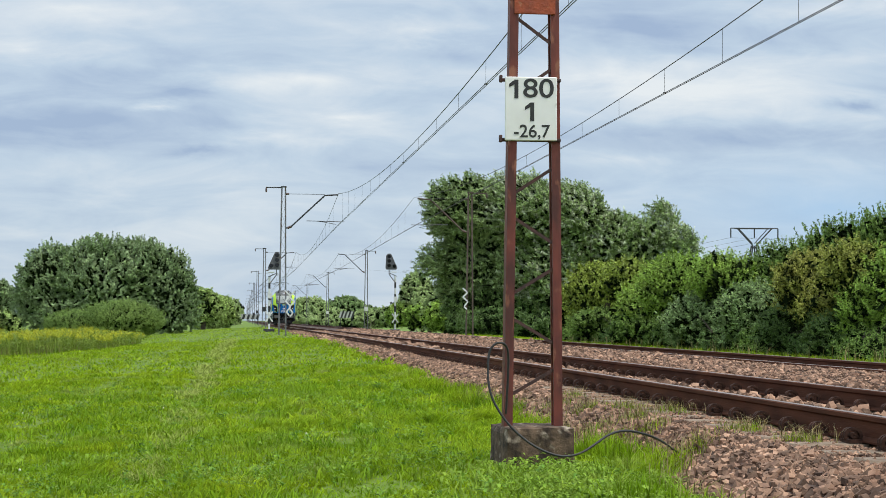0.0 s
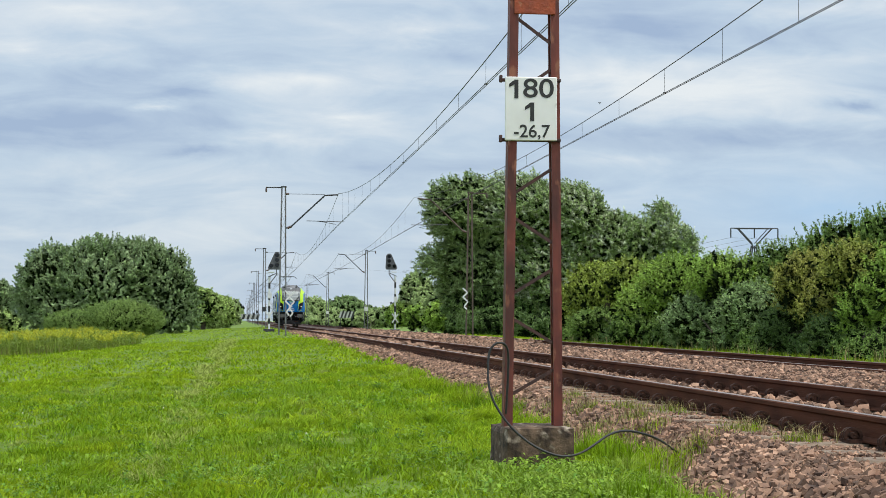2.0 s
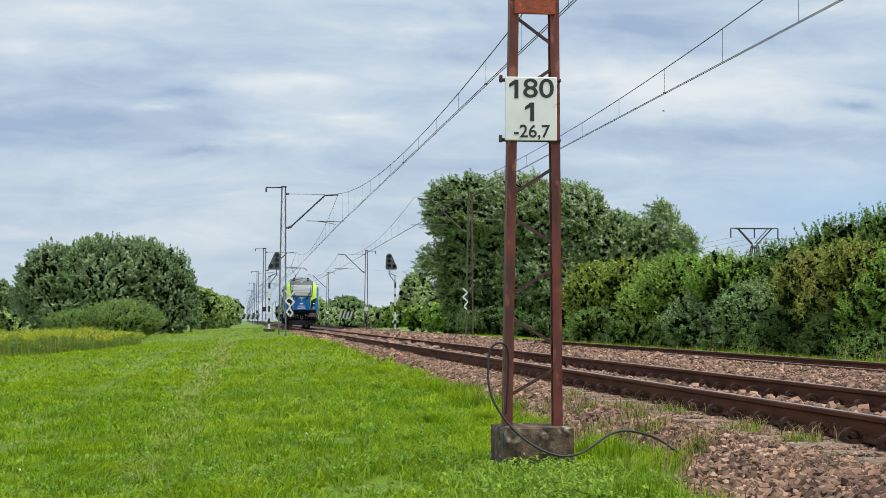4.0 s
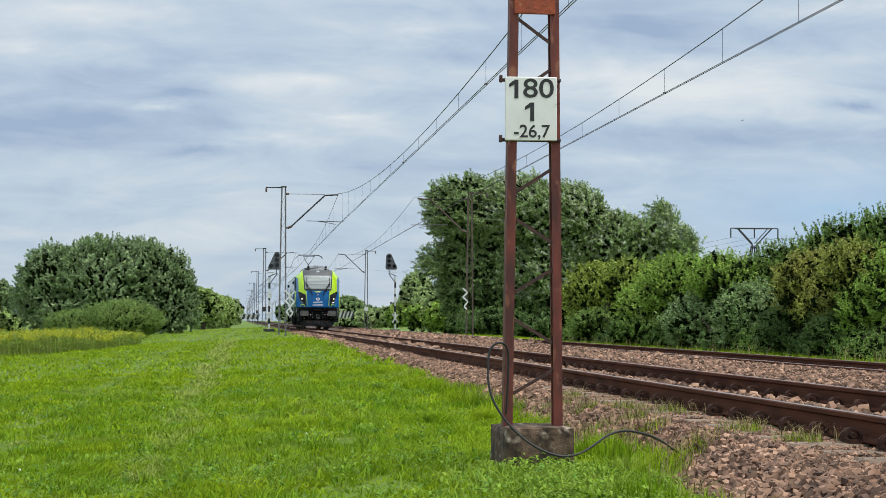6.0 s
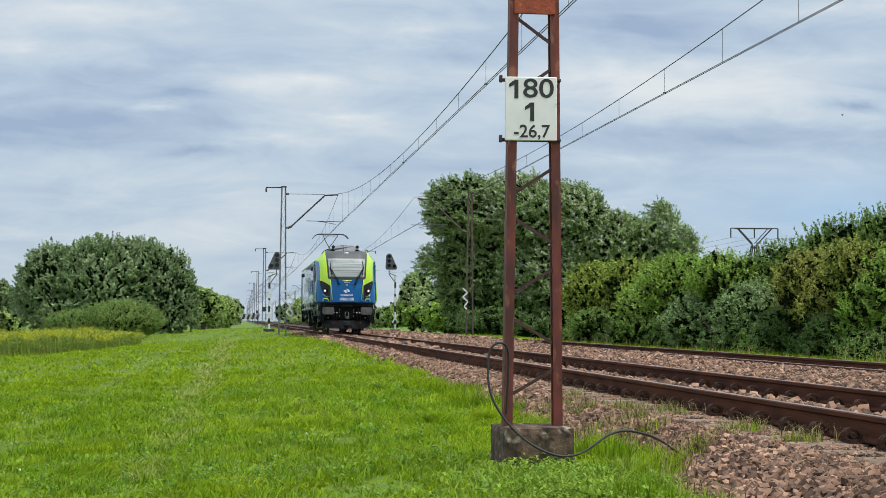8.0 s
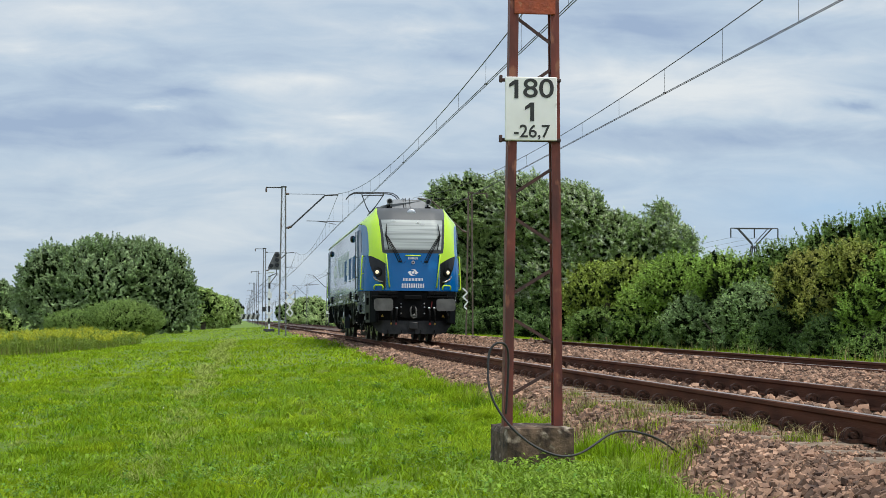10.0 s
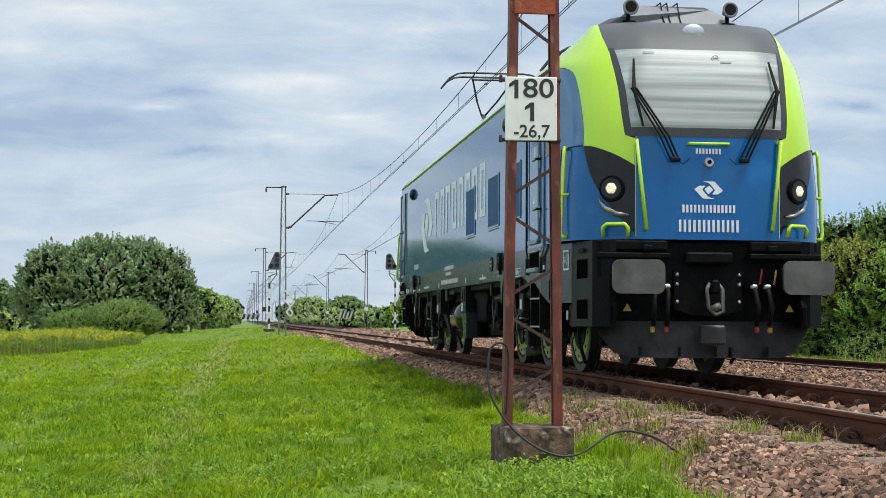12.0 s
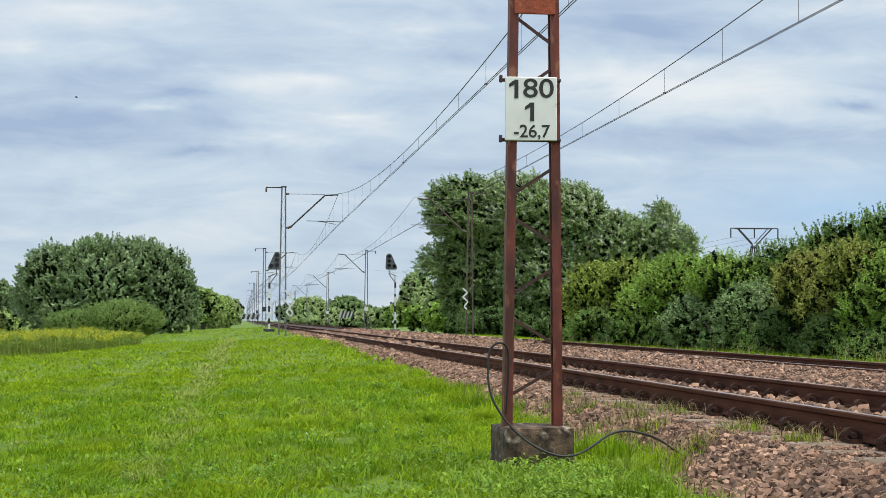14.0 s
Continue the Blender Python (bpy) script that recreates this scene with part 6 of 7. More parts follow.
    # upper lamp
    bm = bmesh.new(); d = bmesh.ops.create_uvsphere(bm, u_segments=18, v_segments=10, radius=1.0)["verts"]
    bmesh.ops.scale(bm, vec=(0.125, 0.035, 0.09), verts=d); bmesh.ops.translate(bm, vec=cab(-0.0, 3.70, 0.0), verts=d); add("upper_lamp", bm, M["chrome"], "oval upper headlamp", True)
    # sensor ring and small plate behind the glass
    bm = bmesh.new(); c = Vector(cab(0.075, 3.37, 0.006)); tube(bm, [c + Vector((0.034 * math.cos(a), 0, 0.034 * math.sin(a))) for a in np.linspace(0, 2 * math.pi, 15)[:-1]], 0.010, 5, True); add("sensor_ring", bm, M["letter"], "white ring round a screen sensor", True, screen)
    for a, z, h in ((-0.27, 3.42, 0.03), (0.125, 3.33, 0.024)):
        bm = bmesh.new(); box(bm, cab(a, z, 0.008), (0.12, 0.008, h), 0.003); add("screen_plate", bm, M["letter"], "small white plate behind the glass", False, screen)
    # cab-roof unit with horns
    bm = bmesh.new()
    prism(bm, [(-0.93, 3.79), (0.80, 3.79), (0.72, 3.86), (0.52, 3.95), (0.40, 4.09), (0.33, 4.115), (-0.44, 4.115), (-0.54, 4.06), (-0.68, 3.94), (-0.80, 3.915), (-0.92, 3.85)], 1.62, 3.25)
    for v in bm.verts:
        if v.co.y < 1.7 and v.co.z > 3.95:
            v.co.y += 0.22
    unit = add("roof_unit", bm, M["unit_grey"], "grey cab-roof cooling unit")
    for x in (-0.17, -0.10, 0.02):
        bm = bmesh.new(); tube(bm, [(x, 1.60, 3.84), (x, 1.72, 3.95), (x, 1.83, 4.15), (x, 2.6, 4.155)], 0.008, 5); add("roof_cable", bm, M["rubber"], "", False, unit)
    for x in (-0.59, 0.53):
        bm = bmesh.new(); d = bmesh.ops.create_cone(bm, cap_ends=True, segments=20, radius1=0.035, radius2=0.072, depth=0.2)["verts"]
        bmesh.ops.transform(bm, matrix=Matrix.Translation((x, 1.60, 4.03)) @ Matrix.Rotation(radians(90), 4, "X"), verts=d)
        tube(bm, [(x + 0.075 * math.cos(a), 1.50, 4.03 + 0.075 * math.sin(a)) for a in np.linspace(0, 2 * math.pi, 19)[:-1]], 0.014, 6, True)
        horn = add("horn", bm, M["horn"], "round pale grey signal horn")
        # solid horn: a dark disc paints the shade in its mouth
        bm = bmesh.new(); disc(bm, (x, 1.496, 4.03), 0.062, 0.006, "Y", 20); add("horn_mouth", bm, M["gear_grey"], "flat dark disc painted as the horn's shaded mouth", False, horn)
        bm = bmesh.new(); tube(bm, [(x, 1.62, 3.83), (x, 1.62, 4.0)], 0.022, 6); box(bm, (x, 1.60, 3.87), (0.16, 0.08, 0.05), 0.012); add("horn_bracket", bm, M["black_gear"], "", False, horn)
    # front beam, buffers, coupling
    bm = bmesh.new()
    box(bm, (0, 1.1, 1.20), (2.35, 0.9, 0.46), 0.02)
    box(bm, (0, 1.25, 0.78), (2.2, 0.9, 0.5), 0.02)
    beam = add("headstock", bm, M["black_gear"], "black headstock beam")
    for s in (-1, 1):
        bm = bmesh.new()
        box(bm, (s * 0.80, 0.60, 1.375), (0.72, 0.12, 0.10), 0.012)
        box(bm, (s * 0.80, 0.57, 1.27), (0.76, 0.16, 0.055), 0.01)
        box(bm, (s * 0.66, 0.52, 1.35), (0.10, 0.08, 0.06), 0.01)
        box(bm, (s * 1.02, 0.60, 1.15), (0.30, 0.1, 0.22), 0.01)
        add("step_ledge", bm, M["black_gear"], "black step ledge", False, beam)
    for s in (-1, 1):
        bm = bmesh.new()
        prism(bm, [(s * 0.98, 0.54), (s * 1.06, 0.50), (s * 1.215, 0.60), (s * 1.285, 1.285), (s * 1.0, 1.285)], 0.54, 1.425, axis=2)
        cor = add("corner_box", bm, M["charcoal"], "charcoal corner step box")
        # no holes cut: black plates paint their shade
        for z in (1.14, 0.72):
            bm = bmesh.new(); box(bm, (0, 0, 0), (0.014, 0.33, 0.20), 0.02, Matrix.Translation((s * 1.252, 0.93, z)) @ Matrix.Rotation(radians(-s * 5.8), 4, "Z")); add("step_hole", bm, M["opening"], "", False, cor)
        bm = bmesh.new()
        for i in range(5):
            box(bm, (0, 0, 0), (0.006, 0.03, 0.05), 0, Matrix.Translation((s * 1.262, 0.86 + 0.045 * i, 1.33)) @ Matrix.Rotation(radians(-s * 5.8), 4, "Z"))
        add("maker_plate", bm, M["rubber"], "", False, cor)
        bm = bmesh.new(); box(bm, (s * 1.10, 1.45, 0.66), (0.30, 0.30, 0.26), 0.02); add("end_bracket", bm, M["charcoal"], "", False, cor)
        bm = bmesh.new(); tube(bm, [(s * 1.27, 1.58, 0.66 + 0.05 * k) for k in (-1, 0, 1)], 0.014, 6); add("bracket_loop", bm, M["chrome"], "", False, cor)
        bm = bmesh.new()
        rim = []
        for qx, qz, a0 in ((1, 1, 0), (-1, 1, 90), (-1, -1, 180), (1, -1, 270)):
            rim += [(s * 0.875 + qx * 0.185 + 0.08 * math.cos(radians(a0 + k * 22.5)), 1.04 + qz * 0.09 + 0.08 * math.sin(radians(a0 + k * 22.5))) for k in range(5)]
        prism(bm, rim, 0.0, 0.045)
        buf = add("buffer", bm, M["buffer"], "worn rectangular steel buffer plate")
        bm = bmesh.new(); d = bmesh.ops.create_cone(bm, cap_ends=True, segments=20, radius1=0.12, radius2=0.16, depth=0.56)["verts"]
        bmesh.ops.transform(bm, matrix=Matrix.Translation((s * 0.875, 0.32, 1.04)) @ Matrix.Rotation(radians(-90), 4, "X"), verts=d); add("buffer_stem", bm, M["black_gear"], "", False, buf)
        for i, x in enumerate((0.46, 0.60)):
            bm = bmesh.new(); tube(bm, [(s * x, 0.52, 0.95), (s * x, 0.44, 0.90), (s * (x + 0.02), 0.40, 0.74), (s * (x + 0.01), 0.46, 0.56)], 0.026, 8); add("brake_hose", bm, M["rubber"], "black brake hose", True, beam)
            bm = bmesh.new(); box(bm, (s * x, 0.50, 0.955), (0.07, 0.08, 0.05), 0.015); add("hose_cock", bm, M["chrome"], "", False, beam)
            bm = bmesh.new(); box(bm, (s * (x + 0.02), 0.47, 0.51), (0.045, 0.05, 0.06), 0.012); add("hose_end", bm, M["dull_yellow"] if i else M["dull_red"], "yellow hose end" if i else "red hose end", False, beam)
        for x, z, cl in ((0.52, 1.06, "dull_red"), (0.67, 1.05, "dull_yellow")):
            if s > 0:
                bm = bmesh.new(); tube(bm, [(x, 0.50, 0.98), (x + 0.01, 0.48, z), (x + 0.02, 0.48, z + 0.08)], 0.011, 5); add("cock_handle", bm, M[cl], "painted cock handle", False, beam)
        bm = bmesh.new(); tube(bm, [(s * 1.0, 0.58, 0.80), (s * 1.0, 0.52, 0.74), (s * 1.01, 0.52, 0.56)], [0.05, 0.04, 0.025], 8); box(bm, (s * 1.08, 0.56, 0.74), (0.09, 0.05, 0.07), 0.01)
        add("jumper_socket", bm, M["black_gear"], "", False, beam)
        bm = bmesh.new(); prism(bm, [(s * 0.86 - 0.045, 0.70), (s * 0.86 + 0.045, 0.70), (s * 0.86, 0.78)], 0.555, 0.56); add("warning_triangle", bm, M["dull_yellow"], "dull yellow warning triangle", False, beam)
    bm = bmesh.new()
    box(bm, (0, 0.56, 1.25), (0.50, 0.1, 0.12), 0.02)
    prism(bm, [(-0.36, 1.12), (-0.22, 1.0), (0.22, 1.0), (0.36, 1.12), (0.36, 0.72), (0.16, 0.66), (-0.16, 0.66), (-0.36, 0.72)], 0.58, 0.66)
    box(bm, (0, 0.45, 0.95), (0.09, 0.3, 0.14), 0.02)
    add("coupler_pocket", bm, M["black_gear"], "", False, beam)
    bm = bmesh.new()
    tube(bm, [(-0.05, 0.36, 0.98), (-0.09, 0.33, 0.93), (-0.075, 0.32, 0.74), (0.0, 0.32, 0.665), (0.08, 0.32, 0.70), (0.07, 0.32, 0.93), (0.03, 0.36, 0.985)], 0.022, 8)
    tube(bm, [(-0.04, 0.33, 0.72), (0.05, 0.33, 0.76)], 0.04, 8)
    add("screw_coupling", bm, M["buffer"], "steel screw coupling", True, beam)
    for x in (-0.33, 0.33):
        for z in (0.98, 1.08, 0.80):
            bm = bmesh.new(); d = bmesh.ops.create_icosphere(bm, subdivisions=1, radius=0.022)["verts"]; bmesh.ops.translate(bm, vec=(x, 0.575, z), verts=d); add("bolt", bm, M["chrome"], "", False, beam)
    # snow plough
    bm = bmesh.new()
    n = 12
    top, bot = [], []
    for i in range(n + 1):
        t = -1 + 2 * i / n
        top.append(bm.verts.new((1.20 * t, 0.62 + 0.22 * t * t, 0.60)))
        bot.append(bm.verts.new((0.97 * t, 0.50 + 0.22 * t * t, 0.225 + 0.05 * max(0, abs(t) - 0.85) / 0.15)))
    for i in range(n):
        bm.faces.new((bot[i], bot[i + 1], top[i + 1], top[i]))
    bmesh.ops.solidify(bm, geom=bm.faces[:], thickness=0.025)
    plow = add("snow_plough", bm, M["plough"], "black rail guard plough")
    bm = bmesh.new(); box(bm, (0, 0.44, 0.46), (0.26, 0.12, 0.20), 0.02); add("front_box", bm, M["plough"], "", False, plow)
    for x in (-0.72, -0.32, 0.05, 0.22, 0.62):
        bm = bmesh.new(); box(bm, (x, 0.50 + 0.16 * x * x, 0.29), (0.022, 0.05, 0.10), 0.005); add("rib", bm, M["rubber"], "", False, plow)
    return made


def side_parts(loco, s):
    """Fittings on one flank; s is -1 or 1."""
    X = s * 1.44

    def slab(name, u0, u1, z0, z1, mat, out=0.012, label="", bevel=0.006, parent=None, x=None, turn=0.0):
        bm = bmesh.new()
        box(bm, (0, 0, 0), (abs(out), abs(u1 - u0), z1 - z0), bevel, Matrix.Translation((X + s * out / 2 if x is None else x, (u0 + u1) / 2, (z0 + z1) / 2)) @ Matrix.Rotation(turn, 4, "Z"))
        return part(name, bm, mat, parent or loco, label)
    # main wall, roof flank, lower band
    bm = bmesh.new()
    prism(bm, [(X - s * 0.03, 1.44), (X, 1.44), (X, 3.32), (X - s * 0.03, 3.32)], CAB_U, LENGTH - CAB_U)
    wall = part("side_wall", bm, M["blue_side"], loco, "glossy blue side wall")
    bm = bmesh.new()
    prism(bm, [(X, 3.32), (X * 0.985, 3.40), (X * 0.85, 3.60), (X * 0.66, 3.825), (X * 0.64, 3.77), (X * 0.81, 3.56), (X * 0.96, 3.32)], CAB_U, LENGTH - CAB_U)
    part("roof_flank", bm, M["pale_lime"], loco, "pale lime roof flank")
    bm = bmesh.new()
    tube(bm, [(X * 1.003, u, 3.365) for u in np.linspace(CAB_U, LENGTH - CAB_U, 3)], 0.014, 5)
    part("gutter", bm, M["grey"], loco)
    bm = bmesh.new()
    low = [(1.29, 1.44), (1.29, 0.79), (1.97, 0.79), (2.21, 0.89), (2.60, 1.03), (3.06, 1.05), (3.39, 1.12)]
    mid = [(2.25, 1.44), (2.25, 0.905)] + low[4:]
    prism(bm, mid + [(LENGTH - u, z) for u, z in mid[::-1]], X * 1.002, X * 0.96, axis=0)
    for e in (0, 1):
        ends = []
        for k in (0.0, 0.05):
            ends.append([bm.verts.new((X * 1.002 - s * k - s * 0.155 * min((2.25 - u) / 0.96, 1), LENGTH - u if e else u, z)) for u, z in low[:4] + mid[1::-1]])
        for i in range(6):
            bm.faces.new((ends[0][i], ends[0][(i + 1) % 6], ends[1][(i + 1) % 6], ends[1][i]))
        bm.faces.new(ends[0]); bm.faces.new(ends[1])
    bmesh.ops.recalc_face_normals(bm, faces=bm.faces[:])
    skirt = part("skirt", bm, M["grey"], loco, "slate grey lower skirt")
    # grilles
    for k, u0 in enumerate((3.59, 5.24, 7.40) if s < 0 else (12.07, 14.23, 15.88)):
        p = slab("grille", u0, u0 + 0.87, 1.87, 2.52, M["blue_dark"], 0.008, "dark blue louvred grille", parent=None)
        for z in (1.855, 2.535):
            slab("grille_frame", u0 - 0.02, u0 + 0.88, z - 0.014, z + 0.014, M["blue_side"], 0.011, "", 0.003, p)
        for u in (u0 - 0.018, u0 + 0.878):
            slab("grille_frame", u - 0.013, u + 0.013, 1.85, 2.54, M["blue_side"], 0.011, "", 0.003, p)
        for i in range(6):
            slab("rivet", u0 + 0.06 + i * 0.148, u0 + 0.075 + i * 0.148, 1.805, 1.82, M["grey"], 0.010, "", 0, p)
    # doors with rails, lock plates and steps
    for e in (0, 1):
        fl = (lambda u: u) if e == 0 else (lambda u: LENGTH - u)

        def sl(name, a, b, z0, z1, mat, out=0.012, label="", bevel=0.006, parent=None, x=None):
            if x is None and z1 < 1.43 and max(a, b) < 2.2:
                x = X * 1.002 + s * out / 2 - s * 0.155 * min(max((2.25 - (a + b) / 2) / 0.96, 0), 1)
                turn = -s * 0.160 * (1 if e == 0 else -1)
            else:
                turn = 0.0
            return slab(name, min(fl(a), fl(b)), max(fl(a), fl(b)), z0, z1, mat, out, label, bevel, parent, x, turn)
        door = sl("cab_door", 2.38, 2.92, 1.51, 3.20, M["blue_side"], 0.012, "blue cab door with narrow window")
        sl("door_seal", 2.352, 2.372, 1.49, 3.22, M["rubber"], 0.016, "", 0.003, door)
        sl("door_strip", 2.325, 2.350, 1.50, 3.22, M["rail_grey"], 0.024, "pale grey door edge strip", 0.006, door)
        sl("door_seal", 2.925, 2.945, 1.49, 3.22, M["rubber"], 0.016, "", 0.003, door)
        sl("door_window", 2.44, 2.74, 2.62, 3.12, M["black_gloss"], 0.020, "narrow dark door window", 0.05, door)
        sl("window_seal", 2.415, 2.765, 2.595, 3.145, M["rail_grey"], 0.016, "", 0.05, door)
        sl("door_sill", 2.38, 2.95, 1.475, 1.525, M["rail_grey"], 0.03, "pale grey door sill", 0.004, door)
        for z in (1.875, 2.445):
            sl("latch", 2.32, 2.68, z - 0.013, z + 0.013, M["rail_grey"], 0.03, "pale grey door latch", 0.006, door)
            sl("handle_plate", 2.262, 2.300, z - 0.125, z + 0.03, M["rail_grey"], 0.020, "", 0.008, door)
            sl("handle", 2.245, 2.320, z - 0.030, z - 0.008, M["black_gear"], 0.06, "black door handle", 0.008, door)
        sl("door_plate", 2.545, 2.605, 2.475, 2.60, M["letter"], 0.015, "small white door plate", 0.004, door)
        sl("door_mark", 2.575, 2.625, 1.895, 2.025, M["letter"], 0.015, "", 0.010, door)
        sl("door_mark", 2.545, 2.655, 1.935, 1.980, M["letter"], 0.0155, "", 0.010, door)
        letters("door_number", "1" if (e == 0) == (s < 0) else "2", 0.125, M["letter"], pose(X + s * 0.0135, fl(2.62), 1.695, rx=90, rz=s * 90), door, bold=0.001)
        # folded edges of the door recess, with dark feet
        for u, w in ((3.17, 1), (2.07, -1)):
            bm = bmesh.new()
            xo = X + s * 0.006
            tube(bm, [(xo, fl(u), 3.22), (xo, fl(u), 1.42), (xo, fl(u - 0.10 * w), 1.30)], 0.012, 6)
            part("recess_edge", bm, M["rail_grey"], door, "", True)
            bm = bmesh.new()
            tube(bm, [(xo, fl(u - 0.024 * w), 3.22), (xo, fl(u - 0.024 * w), 1.42), (xo, fl(u - 0.118 * w), 1.30)], 0.009, 5)
            tube(bm, [(X + s * 0.012, fl(u - 0.10 * w), 1.32), (X + s * 0.012, fl(u - 0.105 * w), 1.13)], 0.018, 6)
            part("recess_joint", bm, M["rubber"], door)
        # step opening in the skirt, its shade a flat black plate
        sl("step_opening", 2.38, 2.92, 1.195, 1.385, M["opening"], 0.012, "black plate painted as the shade in a step opening", 0.04, skirt)
        sl("step_tread", 2.36, 2.94, 1.15, 1.20, M["rail_grey"], 0.05, "steel step tread", 0.008, skirt)
        sl("step_frame", 2.36, 2.94, 1.375, 1.395, M["rail_grey"], 0.03, "", 0.006, skirt)
        sl("lower_step", 2.39, 2.93, 0.84, 0.86, M["chrome"], 0.10, "steel ladder step", 0.004, skirt, X - s * 0.05)
        sl("lower_step", 2.39, 2.93, 0.52, 0.54, M["chrome"], 0.10, "steel ladder step", 0.004, skirt, X - s * 0.05)
        sl("step_side", 2.37, 2.40, 0.50, 1.04, M["black_gear"], 0.16, "", 0.004, skirt, X - s * 0.09)
        sl("step_side", 2.92, 2.95, 0.50, 1.04, M["black_gear"], 0.16, "", 0.004, skirt, X - s * 0.09)
        # black oval plate in place of a shaded opening
        sl("socket_hole", 1.74, 1.95, 0.83, 1.05, M["opening"], 0.012, "black oval plate painted as an opening's shade", 0.085, skirt)
        sl("hole_fitting", 1.80, 1.83, 0.89, 0.96, M["gear_grey"], 0.018, "", 0.01, skirt)
        sl("data_plate", 1.36, 1.52, 1.14, 1.36, M["letter"], 0.010, "white-lined data plate", 0.002, skirt)
        sl("data_plate", 1.375, 1.505, 1.16, 1.34, M["grey"], 0.012, "", 0.002, skirt)
        xt = X * 1.002 + s * 0.0135 - s * 0.155 * 0.82
        letters("gauge_code", "G1", 0.085, M["letter"], pose(xt, fl(1.45), 1.25, rx=90, rz=s * 90 - s * 9.2 * (1 if e == 0 else -1)), skirt, bold=0.0006)
        sl("plate_mark", 1.385, 1.40, 1.20, 1.31, M["letter"], 0.014, "", 0.001, skirt)
        sl("white_mark", 2.12, 2.16, 1.17, 1.22, M["letter"], 0.010, "", 0.001, skirt)
        # side lamp
        bm = bmesh.new(); d = bmesh.ops.create_uvsphere(bm, u_segments=16, v_segments=10, radius=0.11)["verts"]
        bmesh.ops.scale(bm, vec=(0.6, 1.1, 1.0), verts=d); bmesh.ops.translate(bm, vec=(X + s * 0.02, fl(4.5), 3.08), verts=d)
        eye = part("side_camera", bm, M["black_gloss"], loco, "round black side camera pod", True)
        big, flush = (5.06, 5.81) if e == 0 else (4.86, 5.67)
        bm = bmesh.new(); disc(bm, (X + s * 0.010, fl(big), 1.36), 0.122, 0.03, "X", 24); tube(bm, [(X + s * 0.028, fl(big) + 0.105 * math.cos(a), 1.36 + 0.105 * math.sin(a)) for a in np.linspace(0, 2 * math.pi, 25)[:-1]], 0.015, 6, True)
        cap = part("filler_cap", bm, M["black_gear"], loco, "round black filler cap with a cross handle", True)
        bm = bmesh.new(); disc(bm, (X + s * 0.035, fl(big), 1.36), 0.045, 0.05, "X", 16)
        for a in (0.4, 2.5, 4.6):
            tube(bm, [(X + s * 0.05, fl(big), 1.36), (X + s * 0.05, fl(big) + 0.095 * math.cos(a), 1.36 + 0.095 * math.sin(a))], 0.012, 5)
        part("cap_handle", bm, M["buffer"], cap, "worn steel cross handle")
        bm = bmesh.new(); tube(bm, [(X + s * 0.012, fl(big), 1.235), (X + s * 0.012, fl(big + 0.01), 1.20)], 0.02, 6); part("cap_hasp", bm, M["black_gear"], cap)
        bm = bmesh.new(); disc(bm, (X + s * 0.004, fl(flush), 1.355), 0.092, 0.012, "X", 24); inlet = part("inlet_cover", bm, M["grey"], loco, "flush round grey inlet cover")
        bm = bmesh.new(); tube(bm, [(X + s * 0.008, fl(flush) + 0.092 * math.cos(a), 1.355 + 0.092 * math.sin(a)) for a in np.linspace(0, 2 * math.pi, 25)[:-1]], 0.008, 5, True); part("cover_rim", bm, M["rubber"], inlet)
        for du, dz in ((0.0, 0.03), (-0.035, -0.02), (0.035, -0.02)):
            bm = bmesh.new(); disc(bm, (X + s * 0.014, fl(flush) + du, 1.355 + dz), 0.014, 0.012, "X", 10); part("cover_bolt", bm, M["chrome"], inlet)
    # painted marks as bars
    for u0, w, z0, h, n in ((4.15, 0.55, 1.20, 0.04, 6), (4.15, 0.6, 1.27, 0.04, 6), (4.1, 0.62, 1.34, 0.045, 7), (4.1, 0.62, 1.41, 0.045, 7), (6.3, 0.6, 1.17, 0.035, 8), (9.2, 2.1, 1.19, 0.085, 17), (10.05, 0.65, 1.33, 0.06, 8), (9.75, 1.1, 1.42, 0.07, 14),
                            (13.1, 0.75, 1.175, 0.04, 10), (14.85, 0.7, 1.57, 0.11, 8), (15.64, 0.13, 1.15, 0.05, 3), (14.6, 0.13, 1.15, 0.05, 3), (16.57, 0.14, 1.155, 0.075, 3)):
        bm = bmesh.new()
        u_at = u0 if s < 0 else LENGTH - u0 - w
        for i in range(n):
            box(bm, (X + s * 0.006, u_at + w * (i + 0.5) / n, z0 + h / 2), (0.008, w / n * 0.42, h * (0.9 if i % 3 else 0.7)), 0)
        tagged(part("small_marking", bm, M["letter"], skirt), "white markings as plain bars", kind="stuff")
    for at in (3.75, LENGTH - 3.394) if s < 0 else (3.394, LENGTH - 3.75):
        mark = slab("curve_plate", at - 0.17, at + 0.17, 1.135, 1.235, M["letter"], 0.006, "white-framed curve radius plate", 0.001, skirt)
        slab("plate_ground", at - 0.16, at + 0.16, 1.145, 1.225, M["grey"], 0.008, "", 0.001, mark)
        letters("curve_radius", "R150m", 0.085, M["letter"], pose(X + s * 0.0095, at, 1.185, rx=90, rz=s * 90), mark, bold=0.0004)
    for u in (5.2, 6.6, 8.3, 11.6, 13.4, 16.15):
        slab("lifting_mark", u, u + 0.03, 1.16, 1.24, M["letter"], 0.010, "", 0.001, skirt)
    letters("jack_mark", "SR", 0.07, M["letter"], pose(X + s * 0.0095, 15.41 if s < 0 else LENGTH - 15.41, 1.18, rx=90, rz=s * 90), skirt, bold=0.0004)
